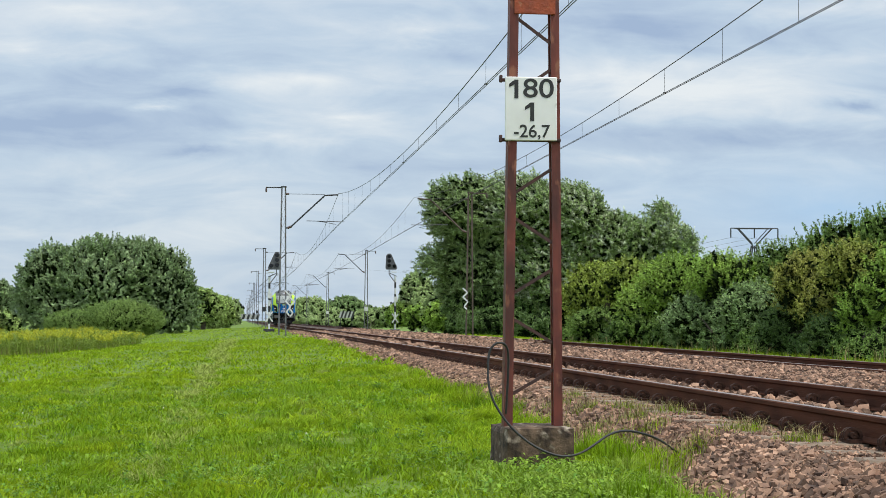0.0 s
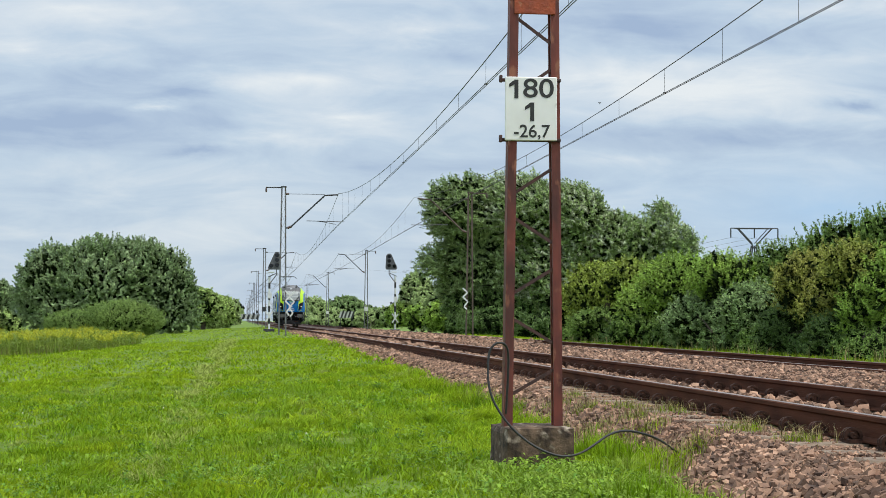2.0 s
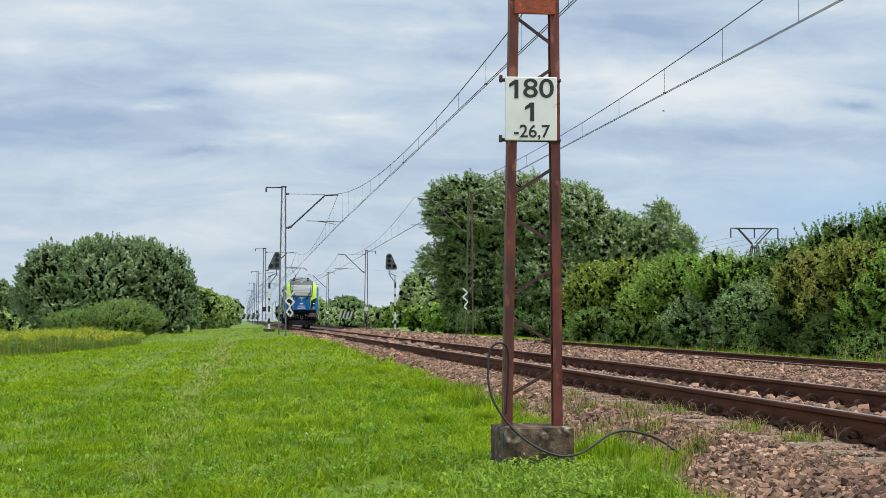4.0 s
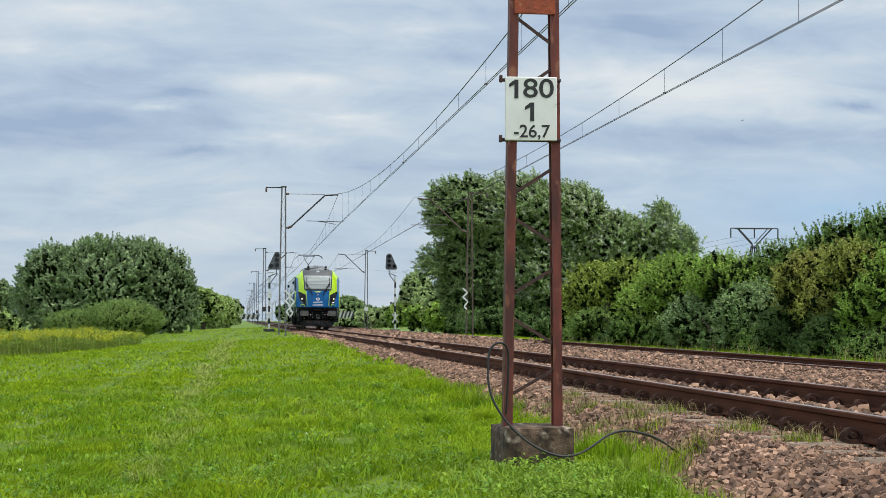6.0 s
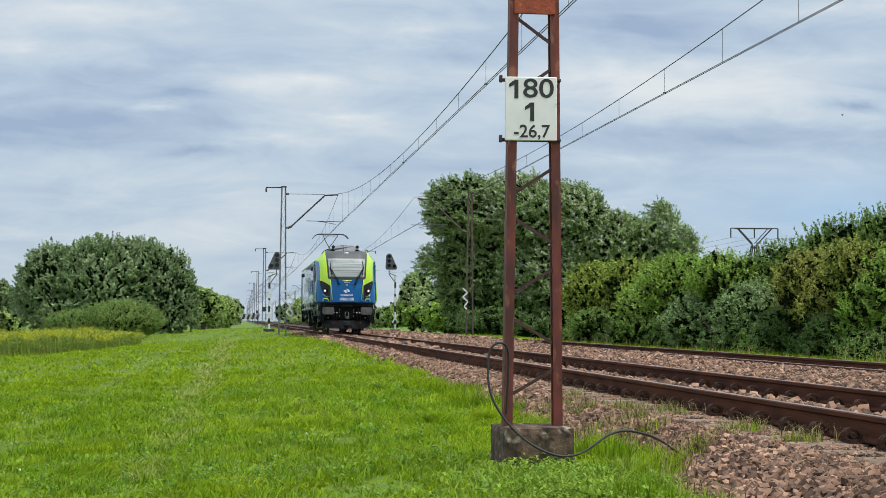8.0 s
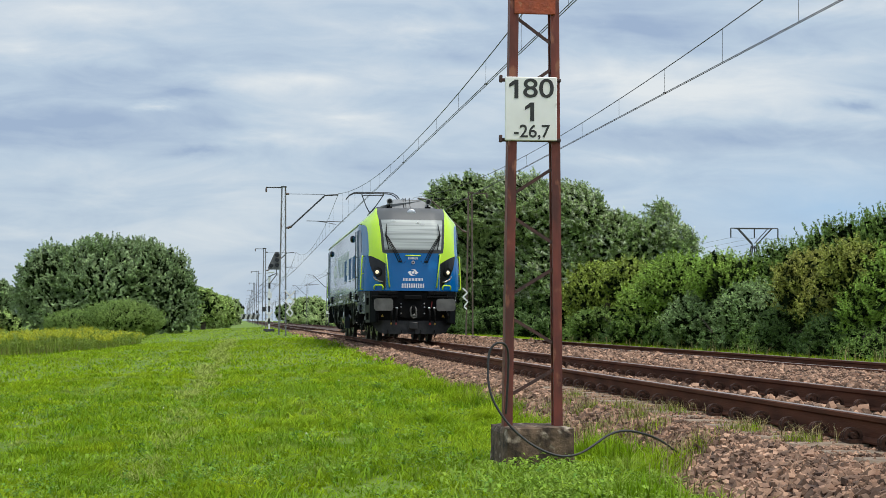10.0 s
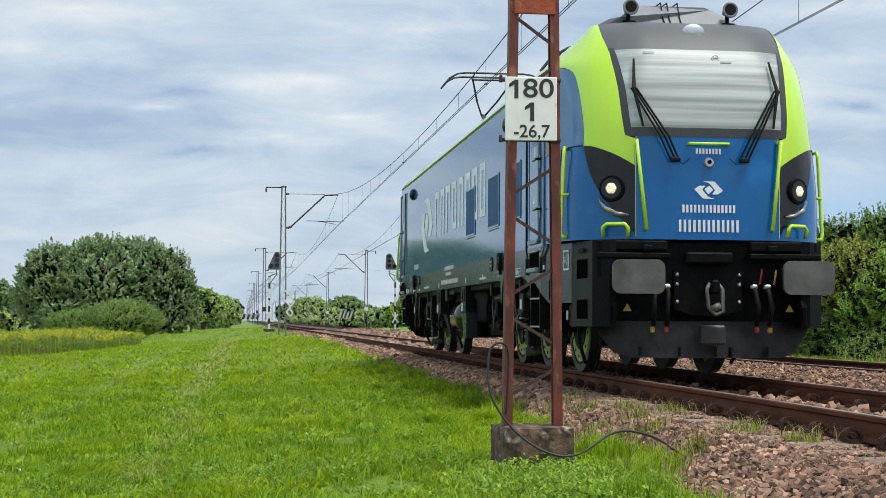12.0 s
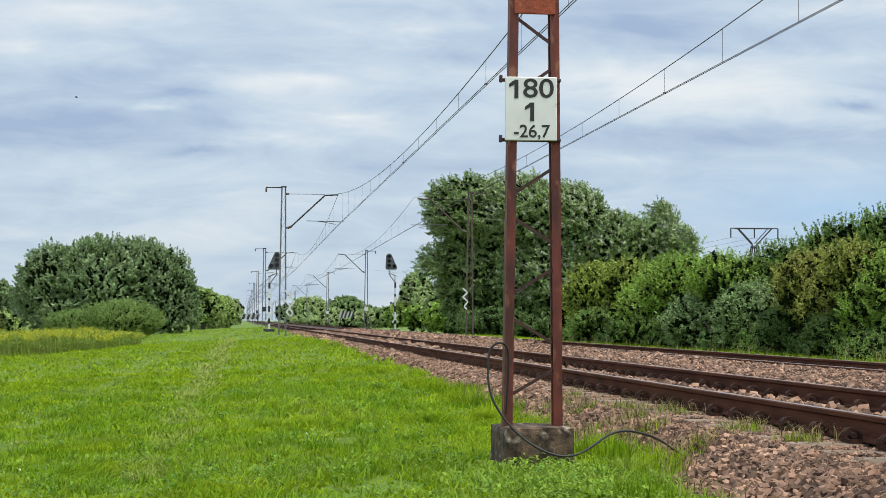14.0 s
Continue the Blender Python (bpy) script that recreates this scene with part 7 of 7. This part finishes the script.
    # hangers of the skirt above the middle axles
    for u in (5.04, LENGTH - 5.04):
        bm = bmesh.new(); prism(bm, [(u - 0.15, 1.12), (u + 0.15, 1.12), (u + 0.075, 1.02), (u + 0.04, 0.82), (u - 0.04, 0.82), (u - 0.075, 1.02)], X * 0.965, X * 0.998, axis=0); part("skirt_hanger", bm, M["grey"], skirt)
    # the operator's name in plain strokes, and its emblem
    for i in range(8):
        u_mid = 12.32 - 0.759 * (i + 0.5) if s < 0 else 14.1 - 0.759 * (7 - i + 0.5)
        # one full bar and one shorter bar for each sign
        high = (2.43, 2.05, 2.43, 2.05, 2.05, 2.43, 2.05, 2.05)[i]
        for off, z0 in ((0.20 if s < 0 else -0.20, 2.05), (-0.16 if s < 0 else 0.16, high)):
            bm = bmesh.new()
            q = [(u_mid + off + e * 0.070, z) for e, z in ((1, z0), (-1, z0), (-1, 2.81), (1, 2.81))]
            prism(bm, q, X + s * 0.001, X + s * 0.006, axis=0)
            part("name_stroke", bm, M["letter"], wall, "white name stroke as plain bar")
        for z0 in ((2.70, 2.05) if i in (3, 6, 7) else (2.70,)):
            a, b = sorted((u_mid + (0.20 if s < 0 else -0.20) - (0.068 if s < 0 else -0.068), u_mid - (0.16 if s < 0 else -0.16) + (0.068 if s < 0 else -0.068)))
            bm = bmesh.new()
            prism(bm, [(a, z0), (b, z0), (b, z0 + 0.11), (a, z0 + 0.11)], X + s * 0.001, X + s * 0.006, axis=0)
            part("name_stroke", bm, M["letter"], wall, "white name stroke as plain bar")
    hook = [(0.217, 0.238), (0.6, 0.239), (0.922, 0.036), (0.384, -0.467), (0.224, -0.49), (-0.302, -0.485), (-0.326, -0.451), (-0.133, -0.439), (0.067, -0.356), (0.418, 0.017)]
    blade = [(-0.03, 0.24), (-0.25, 0.054), (-0.25, -0.02), (0.03, -0.24), (0.05, -0.22), (0.25, 0.02), (0.25, 0.07)]
    for pl, sg in ((hook, 1), (hook, -1), (blade, 1)):
        bm = bmesh.new()
        mid = 13.51 if s < 0 else LENGTH - 13.51
        q = [(mid + sg * a * (1.0 if s < 0 else -1.0), 2.335 + sg * b) for a, b in pl]
        prism(bm, q, X + s * 0.001, X + s * 0.006, axis=0)
        part("emblem_piece", bm, M["letter"], wall, "white emblem piece as plain shape")


def wheelset(loco, u):
    base = new("wheelset")
    base.parent = loco
    base.location = (0, u, 0.625)
    bm = bmesh.new()
    tube(bm, [(-0.7, 0, 0), (0.7, 0, 0)], 0.09, 12)
    part("axle", bm, M["black_gear"], base)
    for s in (-1, 1):
        def ring(r0, r1, x0, x1, seg=40):
            bm = bmesh.new()
            vs = []
            for i in range(seg):
                a = 2 * math.pi * i / seg
                vs.append([bm.verts.new((s * x, r * math.cos(a), r * math.sin(a))) for r, x in ((r0, x0), (r1, x0), (r1, x1), (r0, x1))])
            for i in range(seg):
                a, b = vs[i], vs[(i + 1) % seg]
                for k in range(4):
                    bm.faces.new((a[k], a[(k + 1) % 4], b[(k + 1) % 4], b[k]))
            bmesh.ops.recalc_face_normals(bm, faces=bm.faces[:])
            return bm
        bm = ring(0.54, 0.625, 0.69, 0.815)
        part("tyre", bm, M["tyre"], base, "worn steel wheel tyre")
        part("flange", ring(0.50, 0.652, 0.68, 0.708), M["tyre"], base)
        part("dark_ring", ring(0.505, 0.545, 0.70, 0.806), M["black_gear"], base)
        part("brake_disc", ring(0.355, 0.506, 0.72, 0.812), M["green_disc"], base, "olive green brake disc")
        part("hub", ring(0.05, 0.36, 0.66, 0.822), M["black_gear"], base)
        # black dots on the face stand in for shaded holes
        bm = bmesh.new()
        for i in range(14):
            a = 2 * math.pi * i / 14
            d = bmesh.ops.create_cone(bm, cap_ends=True, segments=8, radius1=0.019, radius2=0.019, depth=0.012)["verts"]
            bmesh.ops.transform(bm, matrix=Matrix.Translation((s * 0.813, 0.445 * math.cos(a), 0.445 * math.sin(a))) @ Matrix.Rotation(radians(90), 4, "Y"), verts=d)
        part("disc_holes", bm, M["rubber"], base)
    return base


AXLES = [3.07, 5.02, 6.97, 13.37, 15.32, 17.27]


def bogie(loco, mid):
    base = new("bogie")
    base.parent = loco
    base.location = (0, mid, 0)
    for s in (-1, 1):
        bm = bmesh.new()
        prism(bm, [(-2.75, 0.80), (-2.6, 0.98), (2.6, 0.98), (2.75, 0.80), (2.5, 0.62), (1.5, 0.58), (1.1, 0.72), (-1.1, 0.72), (-1.5, 0.58), (-2.5, 0.62)], s * 1.02, s * 1.14, axis=0)
        part("side_frame", bm, M["black_gear"], base, "black bogie side frame")
        for u in (-1.95, 0, 1.95):
            bm = bmesh.new()
            box(bm, (s * 1.02, u, 0.62), (0.34, 0.30, 0.30), 0.03)
            part("axle_box", bm, M["black_gear"], base)
            for o in (-0.36, 0.36):
                bm = bmesh.new()
                pts = [(s * 1.12 + 0.075 * math.cos(a), u + o + 0.075 * math.sin(a), 0.56 + 0.30 * a / (2 * math.pi * 5)) for a in np.linspace(0, 2 * math.pi * 5, 41)]
                tube(bm, pts, 0.014, 4)
                part("coil_spring", bm, M["black_gear"], base)
                bm = bmesh.new(); box(bm, (s * 1.12, u + o, 0.52), (0.2, 0.2, 0.06), 0.015); part("spring_seat", bm, M["black_gear"], base)
            bm = bmesh.new(); box(bm, (s * 0.90, u + 0.44, 0.60), (0.12, 0.20, 0.34), 0.03); part("brake_caliper", bm, M["black_gear"], base)
            bm = bmesh.new()
            prism(bm, [(u - 0.70, 0.98), (u - 0.68, 0.66), (u - 0.56, 0.54), (u - 0.30, 0.50), (u + 0.10, 0.52), (u + 0.40, 0.56), (u + 0.56, 0.70), (u + 0.58, 0.98)], s * 0.825, s * 0.90, axis=0)
            part("brake_unit", bm, M["black_gear"], base, "black brake unit")
            bm = bmesh.new(); tube(bm, [(s * 0.97, u - 0.30, 0.62), (s * 0.97, u + 0.26, 0.58)], 0.055, 8); part("brake_cylinder", bm, M["gear_grey"], base)
            for o in (-0.16, 0.16):
                bm = bmesh.new(); tube(bm, [(s * 1.0, u + o, 0.90), (s * 1.0, u + o * 1.3, 0.60), (s * 0.97, u + o, 0.40)], 0.016, 5); part("brake_link", bm, M["gear_grey"], base)
            bm = bmesh.new(); box(bm, (s * 1.22, u - 0.50, 0.78), (0.12, 0.17, 0.26), 0.02); part("junction_box", bm, M["gear_grey"] if u == 0 else M["black_gear"], base)
            bm = bmesh.new(); tube(bm, [(s * 1.24, u - 0.5, 0.95), (s * 1.27, u - 0.35, 0.70), (s * 1.26, u - 0.22, 0.50), (s * 1.22, u + 0.05, 0.46), (s * 1.2, u + 0.2, 0.60), (s * 1.2, u + 0.3, 0.92)], 0.013, 6); part("cable", bm, M["cable"], base, "", True)
            bm = bmesh.new(); tube(bm, [(s * 1.2, u + 0.62, 1.02), (s * 1.24, u + 0.60, 0.80), (s * 1.25, u + 0.46, 0.58)], 0.02, 6); part("air_pipe", bm, M["rubber"], base, "", True)
            bm = bmesh.new(); d = bmesh.ops.create_cone(bm, cap_ends=True, segments=14, radius1=0.05, radius2=0.04, depth=0.05)["verts"]
            bmesh.ops.transform(bm, matrix=Matrix.Translation((s * 1.20, u, 0.625)) @ Matrix.Rotation(radians(90), 4, "Y"), verts=d); part("axle_cap", bm, M["gear_grey"], base)
        bm = bmesh.new(); box(bm, (s * 1.10, -0.24, 0.46), (0.10, 0.26, 0.34), 0.015)
        unit = part("lubricator_box", bm, M["gear_grey"], base, "dark grey lubricator box")
        for z in (0.40, 0.48, 0.56):
            for o in (-0.30, -0.18):
                bm = bmesh.new(); tube(bm, [(s * 1.15, o, z), (s * 1.165, o, z)], 0.014, 6); part("bolt", bm, M["chrome"], unit)
        bm = bmesh.new(); tube(bm, [(s * 1.02, -0.30, 0.63), (s * 1.22, -0.30, 0.63), (s * 1.22, 0.02, 0.63), (s * 1.02, 0.02, 0.63)], 0.014, 6); part("unit_bar", bm, M["chrome"], unit)
        bm = bmesh.new(); tube(bm, [(s * 0.93, -0.10, 0.20), (s * 1.02, -0.10, 0.20), (s * 1.14, -0.10, 0.20)], [0.035, 0.055, 0.055], 12); box(bm, (s * 1.0, -0.02, 0.21), (0.10, 0.16, 0.12), 0.02); part("spray_nozzle", bm, M["buffer"], unit, "pale steel spray nozzle")
        for u0, u1 in ((-1.55, -0.45), (0.45, 1.55)):
            bm = bmesh.new(); tube(bm, [(s * 1.24, u0, 0.93), (s * 1.24, (u0 + u1) / 2, 0.915)], 0.07, 12); tube(bm, [(s * 1.24, (u0 + u1) / 2, 0.915), (s * 1.24, u1, 0.90)], 0.045, 10); part("yaw_damper", bm, M["gear_grey"], base, "dark grey horizontal yaw damper")
            bm = bmesh.new(); prism(bm, [(u0 - 0.16, 1.06), (u0 + 0.12, 1.06), (u0 + 0.04, 0.84), (u0 + 0.02, 0.62), (u0 - 0.08, 0.62)], s * 1.27, s * 1.33, axis=0); part("damper_bracket", bm, M["gear_grey"], base, "dark grey tapered bracket")
            bm = bmesh.new(); pts = [(s * 1.28, u0 - 0.05, 0.95), (s * 1.30, u0 - 0.02, 0.62), (s * 1.30, u0 + 0.12, 0.50), (s * 1.28, u0 + 0.34, 0.50), (s * 1.24, u0 + 0.44, 0.60)]; tube(bm, pts, 0.012, 6); part("cable_loop", bm, M["cable"], base, "pale grey cable loop", True)
        bm = bmesh.new(); tube(bm, [(s * 0.98, -2.62, 0.66), (s * 0.96, -2.60, 0.35), (s * 0.86, -2.45, 0.12)], 0.022, 6); part("sand_pipe", bm, M["gear_grey"], base)
        bm = bmesh.new(); tube(bm, [(s * 0.98, 2.62, 0.66), (s * 0.96, 2.60, 0.35), (s * 0.86, 2.45, 0.12)], 0.022, 6); part("sand_pipe", bm, M["gear_grey"], base)
        bm = bmesh.new(); prism(bm, [(0.55, 0.72), (0.75, 0.72), (0.70, 0.33), (0.6, 0.33)], s * 0.99, s * 1.05, axis=0); part("brake_hanger", bm, M["gear_grey"], base)
    bm = bmesh.new()
    box(bm, (0, 0, 0.80), (1.9, 5.2, 0.32), 0.03)
    for u in (-1.0, 1.0):
        box(bm, (0, u, 0.55), (1.2, 0.9, 0.5), 0.05)
    part("traction_block", bm, M["black_gear"], base)
    return base


def build_loco():
    loco = empty("electric_locomotive", pose(AXIS_1, 100, 0), "blue and lime green six-axle electric locomotive on the track", "locomotive")
    end_parts(loco, Matrix())
    end_parts(loco, Matrix.Translation((0, LENGTH, 0)) @ Matrix.Rotation(math.pi, 4, "Z"))
    for s in (-1, 1):
        side_parts(loco, s)
    # floor, roof and inner darkness
    bm = bmesh.new(); box(bm, (0, LENGTH / 2, 1.22), (2.70, LENGTH - 4.7, 0.36), 0.02); part("underframe", bm, M["black_gear"], loco, "black underframe")
    bm = bmesh.new()
    prism(bm, [(-0.93, 3.79), (0.93, 3.79), (0.88, 3.835), (-0.88, 3.835)], 2.15, LENGTH - 2.15)
    part("roof", bm, M["grey_roof"], loco, "grey roof deck")
    for u, w, h in ((5.2, 1.6, 0.16), (7.6, 1.9, 0.12), (10.2, 1.7, 0.2), (12.6, 1.5, 0.12)):
        bm = bmesh.new(); box(bm, (0, u, 3.83 + h / 2), (1.3, w, h), 0.03); part("roof_hatch", bm, M["grey_roof"], loco, "grey roof hatch")
    # raised rear pantograph and folded front one
    for u0, up in ((15.1, True), (5.2, False)):
        pan = new("pantograph"); pan.parent = loco; pan.location = (0, u0, 0)
        base_z = 4.06 if up else 3.93
        bm = bmesh.new()
        for a, b in (((-0.55, -0.9), (-0.55, 0.7)), ((0.55, -0.9), (0.55, 0.7)), ((-0.55, -0.9), (0.55, -0.9)), ((-0.55, 0.7), (0.55, 0.7))):
            tube(bm, [(a[0], a[1], base_z), (b[0], b[1], base_z)], 0.03, 6)
        part("base_frame", bm, M["dark_steel"], pan)
        for x, y in ((-0.55, -0.9), (0.55, -0.9), (-0.55, 0.7), (0.55, 0.7)):
            bm = bmesh.new(); tube(bm, [(x, y, 3.82)] + [(x, y, 3.84 + 0.02 * i) for i in range(10)] + [(x, y, base_z)], [0.05] + [0.075 if i % 2 else 0.045 for i in range(10)] + [0.04], 10); part("insulator", bm, M["red_paint"], pan, "red ribbed insulator")
        knee = (0, 1.15, 4.72) if up else (0, 1.3, 3.99)
        head = (0, -0.1, WIRE_Z - 0.10) if up else (0, -0.7, 3.97)
        bm = bmesh.new(); tube(bm, [(0, -0.6, base_z + 0.03), knee], 0.045, 8); part("lower_arm", bm, M["dark_steel"], pan)
        bm = bmesh.new(); tube(bm, [(0, -0.35, base_z + 0.03), (0, 1.25, knee[2] - 0.08)], 0.018, 6); part("coupling_rod", bm, M["dark_steel"], pan)
        bm = bmesh.new()
        for x in (-0.28, 0.28):
            tube(bm, [(0.1 * x, knee[1], knee[2]), (x * 0.7, knee[1] * 0.6 + head[1] * 0.4, knee[2] * 0.6 + head[2] * 0.4), (x * 1.4, head[1], head[2])], 0.02, 6)
        tube(bm, [(-0.4, head[1], head[2]), (0.4, head[1], head[2])], 0.018, 6)
        part("upper_arm", bm, M["dark_steel"], pan)
        for o in (-0.27, 0.27):
            bm = bmesh.new()
            z = head[2] + 0.09
            tube(bm, [(-0.98, o + head[1], z - 0.24), (-0.88, o + head[1], z - 0.11), (-0.72, o + head[1], z - 0.02), (-0.55, o + head[1], z), (0.55, o + head[1], z), (0.72, o + head[1], z - 0.02), (0.88, o + head[1], z - 0.11), (0.98, o + head[1], z - 0.24)], 0.02, 6)
            part("collector_strip", bm, M["dark_steel"], pan, "curved collector strip")
        bm = bmesh.new()
        for x in (-0.4, 0.4):
            tube(bm, [(x, head[1] - 0.27, head[2] + 0.08), (x, head[1], head[2]), (x, head[1] + 0.27, head[2] + 0.08)], 0.014, 5)
        part("head_frame", bm, M["dark_steel"], pan)
    # gear between the bogies
    bm = bmesh.new(); box(bm, (0, 10.17, 0.82), (2.2, 3.6, 0.50), 0.03); box(bm, (0.2, 10.17, 0.5), (1.5, 3.0, 0.35), 0.04); part("transformer_box", bm, M["black_gear"], loco, "black underfloor equipment box")
    for s in (-1, 1):
        f = (lambda u: u) if s < 0 else (lambda u: LENGTH - u)
        bm = bmesh.new(); d = bmesh.ops.create_cone(bm, cap_ends=True, segments=32, radius1=0.29, radius2=0.29, depth=1.3)["verts"]
        es = [e for e in bm.edges if any(len(fc.verts) > 4 for fc in e.link_faces)]
        bmesh.ops.bevel(bm, geom=es, offset=0.07, segments=3, affect="EDGES")
        bmesh.ops.transform(bm, matrix=Matrix.Translation((s * 1.08, f(10.17), 0.66)) @ Matrix.Rotation(radians(90), 4, "X"), verts=bm.verts[:])
        part("air_tank", bm, M["tank"], loco, "satin black cylindrical air tank", True)
        for u0, w in ((11.57, 0.56), (8.50, 0.56)):
            a, b = sorted((f(u0), f(u0 + w)))
            bm = bmesh.new(); box(bm, (s * 1.35, (a + b) / 2, 0.92), (0.14, b - a, 0.42), 0.01)
            fr = part("equipment_bracket", bm, M["charcoal"], loco, "charcoal equipment bracket")
            # thin black plate stands in for the shade of a recess
            bm = bmesh.new(); box(bm, (s * 1.425, (a + b) / 2, 0.99), (0.01, (b - a) * 0.72, 0.20), 0.004); part("socket_recess", bm, M["rubber"], fr)
            bm = bmesh.new(); box(bm, (s * 1.432, (a + b) / 2, 0.99), (0.02, 0.1, 0.12), 0.02); part("socket", bm, M["gear_grey"], fr)
            bm = bmesh.new(); pts = [(s * 1.435, (a + b) / 2 + 0.05 * math.cos(t), 0.80 + 0.06 * math.sin(t)) for t in np.linspace(0, 2 * math.pi, 13)[:-1]]; tube(bm, pts, 0.008, 5, True); part("label_ring", bm, M["letter"], fr)
        bm = bmesh.new(); prism(bm, [(f(11.6), 0.74), (f(12.1), 0.74), (f(11.1), 0.36), (f(10.9), 0.36)], s * 1.26, s * 1.32, axis=0); part("brace", bm, M["black_gear"], loco)
        bm = bmesh.new(); box(bm, (s * 1.32, f(11.15), 1.02), (0.12, 0.30, 0.20), 0.01); part("valve_box", bm, M["gear_grey"], loco, "grey valve box")
        bm = bmesh.new(); box(bm, (s * 1.32, f(10.4), 1.05), (0.12, 0.62, 0.06), 0.01); part("cable_tray", bm, M["gear_grey"], loco)
        bm = bmesh.new(); prism(bm, [(f(8.50), 0.72), (f(9.06), 0.72), (f(8.92), 0.52), (f(8.84), 0.34), (f(8.52), 0.34)], s * 1.24, s * 1.405, axis=0); part("battery_cover", bm, M["grey"], loco, "charcoal side cover")
        for u in (4.05, 16.35):
            bm = bmesh.new(); box(bm, (s * 1.30, f(u), 0.82), (0.10, 0.28, 0.24), 0.015); bx = part("sensor_box", bm, M["gear_grey"], loco, "dark grey sensor box")
            bm = bmesh.new(); box(bm, (s * 1.352, f(u), 0.80), (0.006, 0.11, 0.12), 0.001); part("box_label", bm, M["letter"], bx, "white box label")
        for u in (4.0, 4.6, 6.3, 13.9, 15.9, 16.5):
            bm = bmesh.new(); box(bm, (s * 1.34, f(u), 1.02), (0.08, 0.10, 0.16), 0.01); part("hanger", bm, M["gear_grey"], loco)
    for mid in (5.02, 15.32):
        bogie(loco, mid)
    sets = [wheelset(loco, u) for u in AXLES]
    return loco, sets


locomotive, wheelsets = build_loco()


# ---- a bird over the hedge and a fly before the trees ----
def build_bird(name, size, label, mat):
    base = empty(name, pose(0, 0, 50), label, name)
    bm = bmesh.new()
    d = bmesh.ops.create_uvsphere(bm, u_segments=10, v_segments=8, radius=1.0)["verts"]
    bmesh.ops.scale(bm, vec=(0.5 * size, 0.13 * size, 0.13 * size), verts=d)
    tube(bm, [(-0.4 * size, 0, 0), (-0.8 * size, 0, 0.02 * size)], [0.1 * size, 0.16 * size], 6)
    part("body", bm, mat, base)
    wings = []
    for s in (-1, 1):
        bm = bmesh.new()
        prism(bm, [(0.25 * size, 0), (-0.2 * size, 0), (-0.28 * size, s * 0.6 * size), (-0.1 * size, s * 1.0 * size), (0.2 * size, s * 0.5 * size)], -0.015 * size, 0.015 * size, axis=2)
        wings.append(part("wing", bm, mat, base))
    return base, wings


bird, bird_wings = build_bird("bird", 0.17, "small dark bird flying under the clouds", M["black_paint"])
fly, fly_wings = build_bird("fly", 0.006, "tiny dark fly crossing before the meadow", M["black_paint"])


# ---- what moves ----
RUN = [(0.0, 187.3), (5.3, 111.66), (8.0, 73.11), (10.6, 35.62), (11.8, 18.33), (12.1, 13.95), (12.3, 11.01), (12.5, 8.07), (13.0, 0.73), (13.3, -3.62), (14.0, -13.85)]


BIRD = [(0, 15.87, 117.84, 16.61), (1.2, 20.21, 117.29, 16.72), (2, 22.48, 116.99, 17.08), (3.2, 25.35, 116.64, 16.97), (5.3, 30.80, 116.01, 15.68), (6, 33.16, 115.71, 15.82), (6.5, 35.06, 115.47, 15.83), (7, 36.87, 115.24, 16.06), (7.5, 38.81, 114.99, 16.07), (8.2, 41.29, 114.66, 16.46), (9.2, 45.16, 114.15, 17.08), (14, 64.11, 111.71, 18.67)]
FLY = [(0, 0.440, 3.460, 0.990), (12, -0.120, 3.530, 0.990), (13.2, -2.300, 3.800, 1.030), (13.6, -3.420, 3.940, 1.060), (13.7, -3.700, 3.970, 1.080), (13.8, -3.980, 4.010, 1.130), (14, -4.430, 4.060, 1.140)]


def motions():
    walk(locomotive, [(t, pose(AXIS_1, y, 0)) for t, y in RUN])
    ts, ys = [r[0] for r in RUN], [r[1] for r in RUN]
    for w, u in zip(wheelsets, AXLES):
        rows = []
        for i in range(421):
            t = i / FPS
            rolled = ys[0] - float(np.interp(t, ts, ys))
            rows.append((t, Matrix.Translation((0, u, 0.625)) @ Matrix.Rotation(rolled / 0.625, 4, "X")))
        walk(w, rows)
    for flyer, wings, path, beat in ((bird, bird_wings, BIRD, 0.7), (fly, fly_wings, FLY, 1.2)):
        walk(flyer, [(t, pose(x, y, z, rz=-8 if flyer == bird else 172)) for t, x, y, z in path])
        for k, wing in enumerate(wings):
            walk(wing, [(i * 0.1, pose(0, 0, 0, rx=(1 if k else -1) * 45 * math.sin(i * beat * 2.1))) for i in range(141)])


motions()
